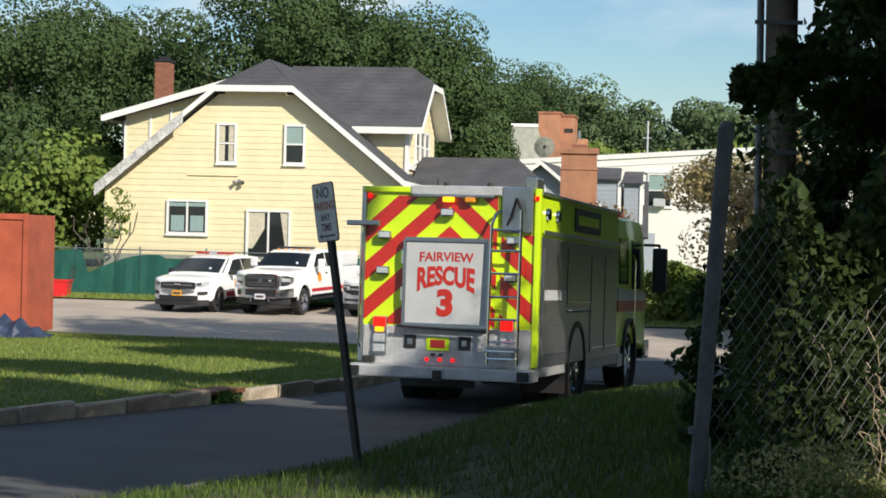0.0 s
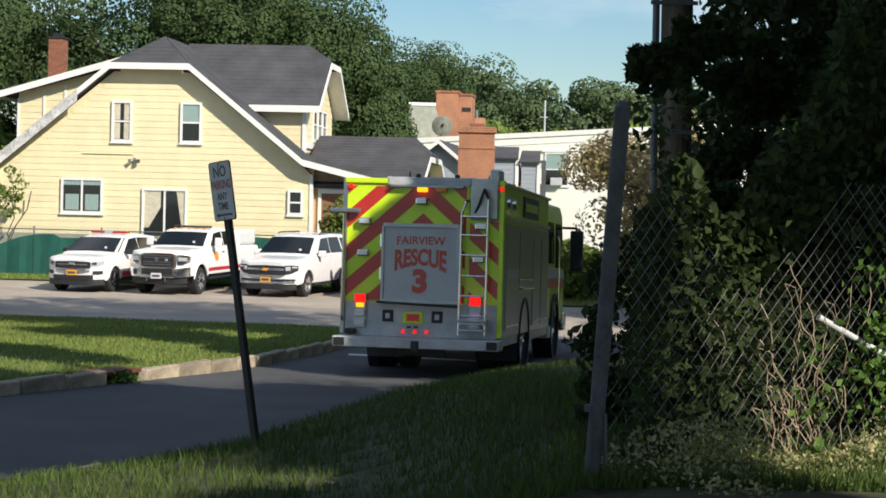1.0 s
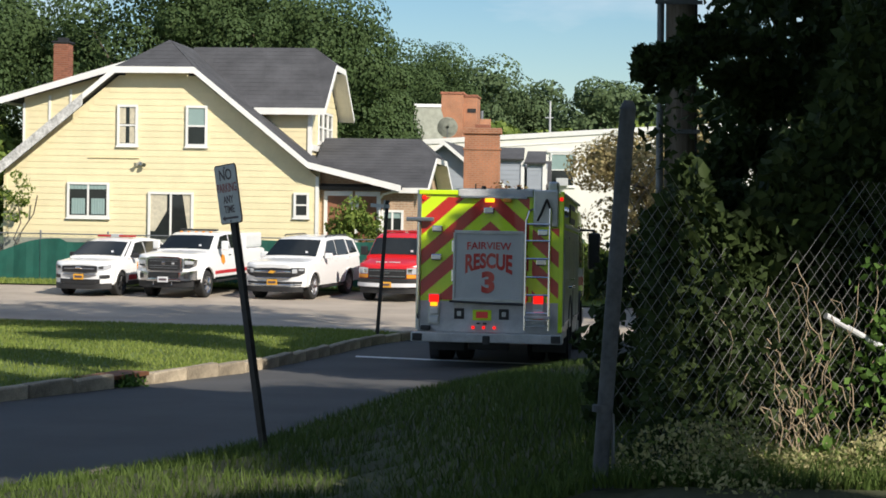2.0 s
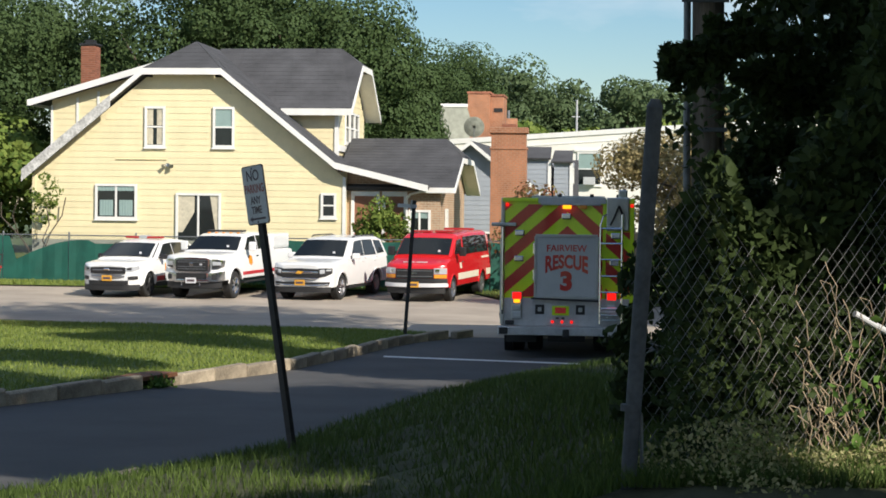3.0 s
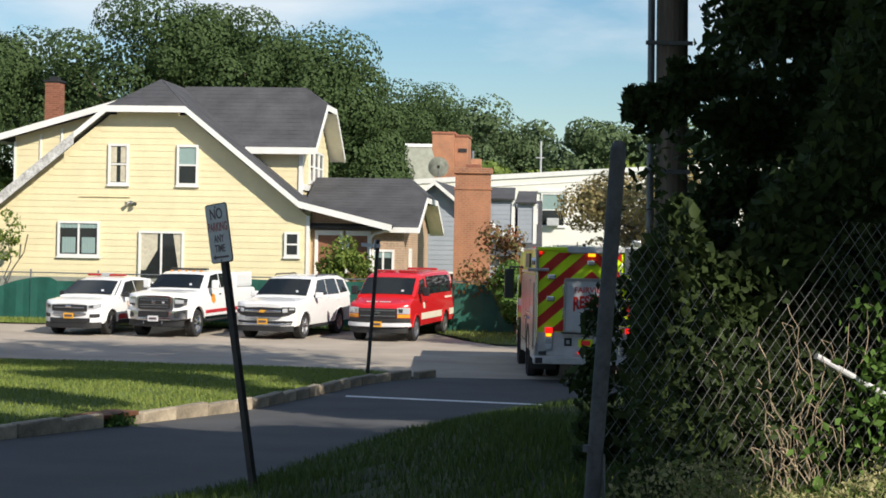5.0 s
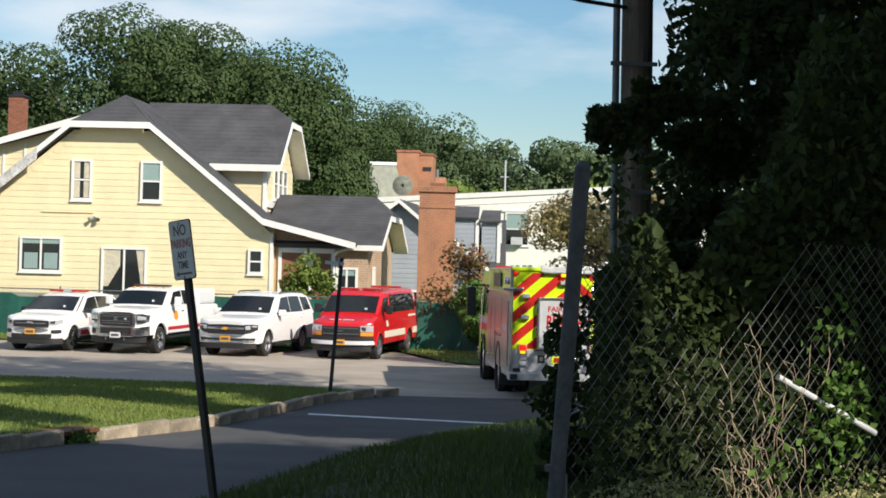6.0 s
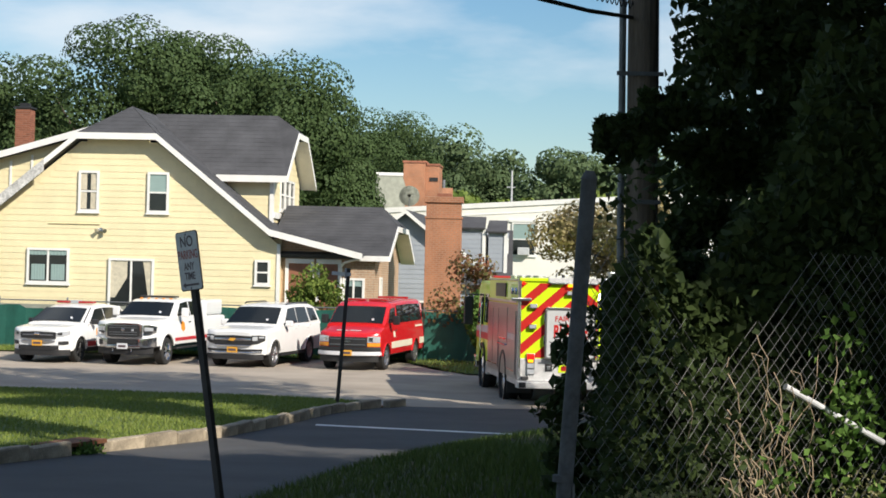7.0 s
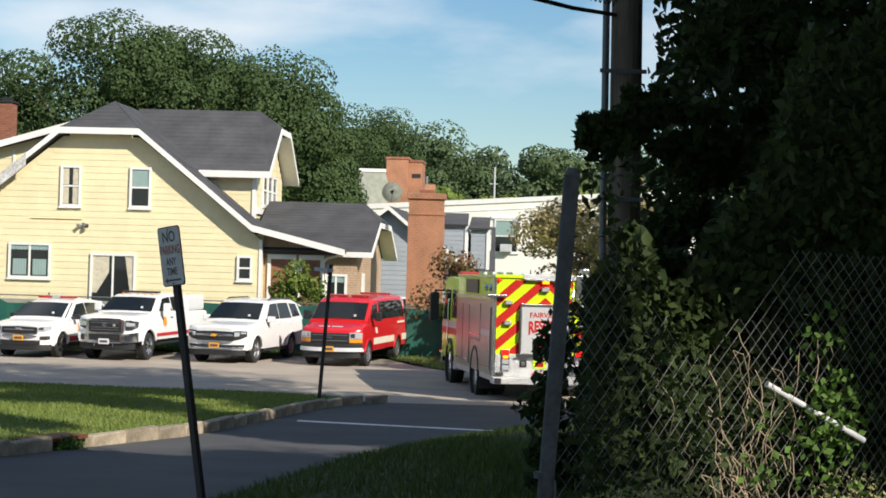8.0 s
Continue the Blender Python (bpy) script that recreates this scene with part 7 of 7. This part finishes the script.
def trees():
    L1 = "tall dark green oak behind the yellow house"
    for i, (x, y, hgt, r) in enumerate(((-25.5, 86, 12.5, 5.0), (-20.5, 92, 13.2, 5), (-14.6, 89, 14.0, 5.0), (-9.6, 90, 13.8, 4.8), (-6.2, 92, 13.3, 4.0), (-31, 90, 14, 6), (-4.6, 95, 11.0, 3.2), (-12.5, 99, 15.2, 5), (-3.6, 125, 13.4, 4.2), (-0.6, 136, 13.8, 4.2), (-27.0, 99, 14.5, 5))):
        tree(pose(x, y, low(y)), hgt * 1.07, r, 40000, 0.185, M_LEAF_OAK, L1, 10 + i, 0.4, 0.12, 60, "trees behind the house")
    tree(pose(-18.6, 69, low(69)), 6.4, 3.0, 9000, 0.24, M_LEAF_LIGHT, "yellowish green tree beside the yellow house", 30, 0.2, 0.08, 40)
    tree(pose(-21.8, 71, low(71)), 6.8, 3.0, 8000, 0.26, M_LEAF_OAK, "dark green tree beside the yellow house", 31, 0.2, 0.08, 40)
    rng = random.Random(3)
    for i in range(20):
        x = -9 + i * 2.7 + rng.uniform(-0.8, 0.8)
        y = 150 + rng.uniform(-8, 25)
        top = float(np.interp(x, [-9, -4, 1.5, 5, 10, 15, 30, 45], [16.5, 15.8, 15.3, 13.6, 13.4, 13.0, 13.0, 13.0])) * y / 150 + rng.uniform(-0.3, 1.5)
        tree(pose(x, y, low(y)), top - low(y), 4.6, 11000, 0.33, M_LEAF_HAZY, "distant green skyline tree, haze in its leaf colour", 40 + i, 0.35, 0.05, 40, "skyline trees")
    for i, (x, hgt) in enumerate(((3.6, 8.8), (6.0, 9.2), (9.2, 8.2), (12.5, 9.0), (16, 9), (0.5, 8.0))):
        tree(pose(x, 126 + i % 3, low(126)), hgt, 2.6, 4500, 0.42, M_LEAF_LIGHT, "light green tree behind the white building", 70 + i, 0.25, 0.05, 30, "trees behind the white building")
    tree(pose(6.1, 52, low(52)), 5.9, 2.3, 17000, 0.115, M_LEAF_TAN, "small tree with tan turning leaves beyond the pole", 80, 0.12, 0.2, 40)
    tree(pose(2.1, 60.6, low(60.6)), 4.0, 1.15, 2000, 0.13, M_LEAF_RED, "small reddish crape myrtle by the fence", 81, 0.06, 0.1, 26, name="small_tree")
    tree(pose(2.75, 59.2, low(59.2)), 2.5, 0.8, 2200, 0.15, M_LEAF_VINE, "green shrub at the end of the fence", 82, 0.06, 0.05, 26, name="shrub")
    rngn = np.random.default_rng(6)
    leaf_heap("shrub", pose(-3.1, 63.4, low(63)), "rounded light green shrub by the porch", "shrub", crown_points(rngn, 4200, (0, 0, 1.75), (1.05, 0.9, 1.5), 30), 0.15, M_LEAF_LIGHT, 83, 6, ((-0.4, 0.4), (-0.3, 0.3), 2.0))
    for i, (x, y, w, hh) in enumerate(((4.2, 57.5, 1.3, 1.9), (6.3, 58, 1.6, 2.3), (9.0, 57, 2.0, 2.6), (12.0, 60, 2.5, 3.5))):
        leaf_heap("bush", pose(x, y, low(y)), "dense green bush at the edge of the lot", "bush", crown_points(rngn, 4000, (0, 0, hh * 0.5), (w, w, hh * 0.55), 30), 0.2, M_LEAF_VINE if i % 2 else M_LEAF_LIGHT, 84 + i, 5, ((-0.5, 0.5), (-0.4, 0.4), hh * 0.8), group="bushes by the lot")
    # wisps by the left corner of the house
    leaf_heap("sapling", pose(-15.3, 65.0, low(65)), "thin yellowing sapling at the house corner", "shrub", crown_points(rngn, 500, (0, 0, 2.6), (0.7, 0.4, 1.4), 16), 0.14, M_LEAF_LIGHT, 90, 4, ((-0.2, 0.2), (-0.1, 0.1), 3.2))


trees()


def near_trees():
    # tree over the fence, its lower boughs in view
    tree(pose(6.5, 15.8, 1.0), 6.5, 3.9, 30000, 0.115, M_LEAF_SHADED, "dense tree overhanging the fence, shade in its leaf colour", 101, 0.22, 0.17, 90)
    rng = np.random.default_rng(102)
    a, b = FX
    d = (b - a).normalized()
    nrm = Vector((d.y, -d.x, 0))

    def soil(x, y):
        return np.array([low(q) + bank(p, q) for p, q in zip(x, y)])
    # thicket on the far side of the fence, rising into the tree
    n = 46000
    u = 0.112 + 0.23 * rng.random(n)
    y = 8.2 + 0.64 * (8.2 * u - 0.72) / (0.77 - 0.64 * u) + 0.35 + 3.6 * rng.random(n) ** 1.3
    x = u * y
    ph = 1.25 + 0.2 * np.sin(u * 60) + 0.12 * np.sin(u * 140 + 1) + 14 * np.clip(u - 0.15, 0, 0.2)
    z = soil(x, y) + rng.random(n) ** 0.85 * ph
    leaf_heap("thicket", pose(0, 0, 0), "tangled thicket behind the chain link fence, shade in its leaf colour", "thicket", np.stack([x, y, z], 1), 0.085, M_LEAF_SHADED, 103)
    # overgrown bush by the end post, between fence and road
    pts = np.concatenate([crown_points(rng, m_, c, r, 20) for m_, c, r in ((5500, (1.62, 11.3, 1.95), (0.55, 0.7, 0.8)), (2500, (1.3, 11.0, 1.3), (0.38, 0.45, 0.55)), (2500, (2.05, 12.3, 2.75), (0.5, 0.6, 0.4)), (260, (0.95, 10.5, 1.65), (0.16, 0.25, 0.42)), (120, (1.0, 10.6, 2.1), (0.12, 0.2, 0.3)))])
    leaf_heap("vine_bush", pose(0, 0, 0), "vine smothered bush beside the end post, shade in its leaf colour", "bush", pts, 0.085, M_LEAF_SHADED, 107, 0)
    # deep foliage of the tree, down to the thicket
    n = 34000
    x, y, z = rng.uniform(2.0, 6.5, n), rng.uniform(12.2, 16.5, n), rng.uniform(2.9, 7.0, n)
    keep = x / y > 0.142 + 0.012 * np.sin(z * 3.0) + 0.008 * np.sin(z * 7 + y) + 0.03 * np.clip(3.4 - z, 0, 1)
    leaf_heap("low_branches", pose(0, 0, 0), "leafy low branches of the tree by the fence, coloured as shaded", "branch", np.stack([x, y, z], 1)[keep], 0.11, M_LEAF_SHADED, 108)
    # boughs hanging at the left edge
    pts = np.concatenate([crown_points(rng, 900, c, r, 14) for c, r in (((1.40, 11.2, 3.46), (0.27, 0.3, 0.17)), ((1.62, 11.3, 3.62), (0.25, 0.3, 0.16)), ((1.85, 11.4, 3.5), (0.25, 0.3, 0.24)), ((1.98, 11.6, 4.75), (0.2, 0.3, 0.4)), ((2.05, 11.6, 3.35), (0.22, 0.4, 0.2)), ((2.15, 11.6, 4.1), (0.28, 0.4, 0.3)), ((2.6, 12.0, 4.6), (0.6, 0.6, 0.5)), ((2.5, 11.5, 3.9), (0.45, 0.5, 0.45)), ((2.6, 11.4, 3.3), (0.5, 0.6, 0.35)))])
    leaf_heap("hanging_boughs", pose(0, 0, 0), "leafy boughs hanging beside the pole, coloured as shaded", "branch", pts, 0.085, M_LEAF_SHADED, 104)
    # fresh vine leaves and weeds along the foot of the fence
    k = rng.integers(0, 5, 420)
    cs = np.array([(1.95, 0.0, 0.75), (2.05, 0.0, 0.6), (2.15, 0.0, 0.4), (1.9, 0.0, 0.5), (1.5, 0.0, 0.3)])[k]
    u = cs[:, 0] + rng.normal(size=420) * 0.11
    pz = np.array([low((a + d * v).y) + bank((a + d * v).x, (a + d * v).y) for v in u])
    P = np.stack([a.x + d.x * u + nrm.x * (0.08 + 0.1 * rng.random(420)), a.y + d.y * u + nrm.y * (0.08 + 0.1 * rng.random(420)), pz + cs[:, 2] + rng.normal(size=420) * 0.20], 1)
    leaf_heap("vine_leaves", pose(0, 0, 0), "fresh green vine leaves climbing the fence", "vines", P, 0.055, M_LEAF_VINE, 105)
    # dark creeper leaves, added as shade, hide the mesh near the end post
    u = 0.12 + 1.1 * rng.random(3600) ** 1.7
    pz = np.array([low((a + d * v).y) + bank((a + d * v).x, (a + d * v).y) for v in u])
    hz = rng.uniform(0.1, 1.75, 3600)
    off = 0.03 + 0.16 * rng.random(3600)
    keep = rng.random(3600) < 0.12 + 0.3 * np.sin(u * 4.3 + 1.0) * np.sin(hz * 4.0 + u * 2.0)
    P = np.stack([a.x + d.x * u + nrm.x * off, a.y + d.y * u + nrm.y * off, pz + hz], 1)[keep]
    leaf_heap("creeper", pose(0, 0, 0), "dark creeper added as shade over the chain link mesh", "vines", P, 0.05, M_LEAF_SHADED, 109)
    n = 9000
    u = rng.uniform(0.05, 4.0, n)
    o = rng.uniform(-0.1, 0.9, n) * (0.4 + 0.6 * rng.random(n))
    X, Y = a.x + d.x * u + nrm.x * o, a.y + d.y * u + nrm.y * o
    tuft = 0.03 + 0.24 * np.clip(np.sin(u * 3.1) * np.sin(o * 5 + u) + 0.45, 0.05, 1) * np.clip(1.15 - o, 0.1, 1)
    Z = np.array([low(yy) + bank(xx, yy) for xx, yy in zip(X, Y)]) + rng.random(n) * tuft
    leaf_heap("weeds", pose(0, 0, 0), "low weeds and dry litter at the foot of the fence", "weeds", np.stack([X, Y, Z], 1), 0.028, M_WEED, 106, kind="stuff")
    # taller unseen trees, added and placed so their shade covers road, verge and fence
    shade = ((5.2, 7.7, 13, 2.9, 0.47), (6.3, 6.1, 11, 2.0, 0.5), (8.3, 8.9, 12.2, 3.1, 0.43), (14, 4, 17, 3.2, 0.6), (8.2, 20.0, 10.8, 2.6, 0.55), (2.4, 1.8, 13.5, 3.2, 0.5),
             (-4.4, 3.2, 14, 4.6, 0.45), (12.9, 20.0, 15.6, 2.4, 0.68), (9.5, 27, 22, 4.6, 0.6), (9.8, 28.4, 12.6, 3.5, 0.5), (10.5, 22.5, 21, 4.2, 0.65), (20.5, 34, 17, 4.5, 0.4), (20, 3, 15, 4.5, 0.35),
             (17, 24, 14.5, 5, 0.3), (17, 41, 15, 4.5, 0.35), (5.0, -4.2, 15, 3.0, 0.4), (-2.5, -8, 15, 6, 0.35), (23, -10, 16, 5.0, 0.3), (-9, -14, 16, 6, 0.3), (11.5, 14.3, 20.5, 1.7, 0.76), (8.3, 9.8, 18.5, 1.5, 0.75), (3.5, 11.8, 10.5, 3.2, 0.58), (11.0, -4.0, 12.75, 0.8, 0.79), (15.6, -4.2, 20.3, 2.6, 0.68))
    for i, (x, y, hgt, r, low_) in enumerate(shade):
        thin = (x, y) in ((11.5, 14.3), (8.3, 9.8), (3.5, 11.8))
        tree(pose(x, y, low(y) + 0.5), hgt, r, 4200 if thin else 9000, 0.30, M_LEAF_OAK, "unseen thin crowned tree added to cast dappled shade" if thin else "unseen tall tree added to cast shade", 120 + i, 0.3, low_, 24 if thin else 50, "trees beyond the fence")
    # low hidden trees added past the fence so the truck's side reflects dark foliage
    for i, (x, y, hgt, r) in enumerate(((7.6, 23.5, 6.0, 2.0), (7.9, 27.0, 6.5, 2.1), (9.0, 30.6, 6.2, 2.1), (11.2, 34.2, 6.0, 2.2), (14.0, 37.5, 5.5, 2.2), (9.8, 46.0, 6.5, 2.0), (12.5, 42.5, 8.0, 2.5), (13.5, 50.0, 9.0, 2.6))):
        tree(pose(x, y, low(y) + 0.4), hgt, r, 7000, 0.22, M_LEAF_SHADED, "hidden dense tree added for dark reflections in the truck side", 160 + i, 0.12, 0.03, 40, "trees lining the road")


near_trees()


# ---- grass ----
def blades(name, label, x, y, z, hgt, wide, seed, material=None):
    """Blades of grass, one bent strip each."""
    rng = np.random.default_rng(seed)
    n = len(x)
    a = rng.uniform(0, 2 * np.pi, n)
    h = hgt * rng.uniform(0.5, 1.4, n)
    wv = np.stack([np.cos(a), np.sin(a), np.zeros(n)], 1) * (wide * rng.uniform(0.6, 1.2, n))[:, None]
    ln_ = np.stack([rng.normal(size=n), rng.normal(size=n), np.zeros(n)], 1) * (h * 0.35)[:, None]
    p = np.stack([x, y, z], 1)
    up = np.array([0, 0, 1.0])
    mid = p + up * (h * 0.55)[:, None] + ln_ * 0.35
    tip = p + up * h[:, None] + ln_
    verts = np.stack([p - wv, p + wv, mid + wv * 0.7, mid - wv * 0.7, tip], 1).reshape(-1, 3)
    i = np.arange(n)[:, None] * 5
    faces = np.concatenate([i + np.array([[0, 1, 2]]), i + np.array([[0, 2, 3]]), i + np.array([[3, 2, 4]])], 1).reshape(-1, 3)
    me = bpy.data.meshes.new(name)
    me.vertices.add(len(verts)), me.loops.add(faces.size), me.polygons.add(len(faces))
    me.vertices.foreach_set("co", verts.ravel())
    me.loops.foreach_set("vertex_index", faces.ravel())
    me.polygons.foreach_set("loop_start", np.arange(len(faces)) * 3)
    me.update(calc_edges=True)
    me.materials.append(material or M_BLADE)
    tagged(new(name, me), label, "grass", kind="stuff")


def grass():
    rng = np.random.default_rng(77)
    n = 80000
    y = 8.0 + 21.5 * rng.random(n) ** 1.8
    x = np.array([at_y(RIGHT, v) for v in y]) + 0.16 + rng.random(n) * 7.5
    z = np.array([low(b) + bank(a, b) for a, b in zip(x, y)]) - 0.01
    blades("grass", "uncut verge grass with shade in its blade colour", x, y, z, 0.085, 0.005, 1, M_BLADE_SHADED)
    n = 90000
    y = 16 + 27 * rng.random(n)
    e = np.array([at_y(LEFT, min(v, 41)) - 0.2 if v < 40.6 else float(np.interp(v, [40.6, 41.9, 42.1, 43.9], [-0.6, -3.0, -5.2, -10.8])) for v in y])
    x = e - rng.random(n) ** 1.2 * 11
    z = np.array([low(b) + 0.11 + 0.10 * min(1, (c - a) / 2.5) * min(1, max(0, (43 - b) / 6)) for a, b, c in zip(x, y, e)]) - 0.01
    blades("grass", "mown lawn grass on the island", x, y, z, 0.06, 0.010, 2)
    n = 12000
    x = -22 + 30 * rng.random(n)
    y0 = np.interp(x, [-40, -16, 0.0, 1.6, 40], [63.0, 60.8, 59.8, 54.4, 53.9])
    y = y0 + rng.random(n) * np.where(x > 0.5, 6.0, 2.2)
    blades("grass", "rough grass along the fence", x, y, np.array([low(v) + 0.045 for v in y]), 0.10, 0.014, 3)


grass()


# ---- motion ----
def truck_pose(cx, cy, heading):
    z0 = low(cy + 1.5)
    z1 = low(cy + 7.0)
    return pose(cx, cy, z0 - 1.5 * (z1 - z0) / 5.5, math.degrees(math.atan2(z1 - z0, 5.5)), 0, -heading)


def motions():
    rows = []
    for t, lx, ly, head in TRUCK:
        a = radians(head)
        rows.append((t, truck_pose(lx + 1.24 * math.cos(a), ly - 1.24 * math.sin(a), head)))
    walk(rescue, rows)


# seconds, the rear left corner in plan, heading to the right of straight ahead
TRUCK = [(0.0, -2.41, 24.5, 12.5), (0.5, -1.90, 25.9, 11.5), (1.0, -1.42, 27.6, 10), (1.5, -0.95, 29.0, 8.5), (2.2, -0.2, 31.4, 6.0), (3.0, 0.61, 34.0, 4.0),
         (3.5, 1.17, 35.9, 3.0), (4.0, 1.68, 37.5, 2.0), (5.0, 2.28, 39.9, 0.2), (6.0, 2.62, 41.3, -1.8), (7.0, 2.70, 42.2, -3.8), (7.5, 2.63, 42.4, -4.8), (8.0, 2.56, 42.6, -5.8)]
motions()
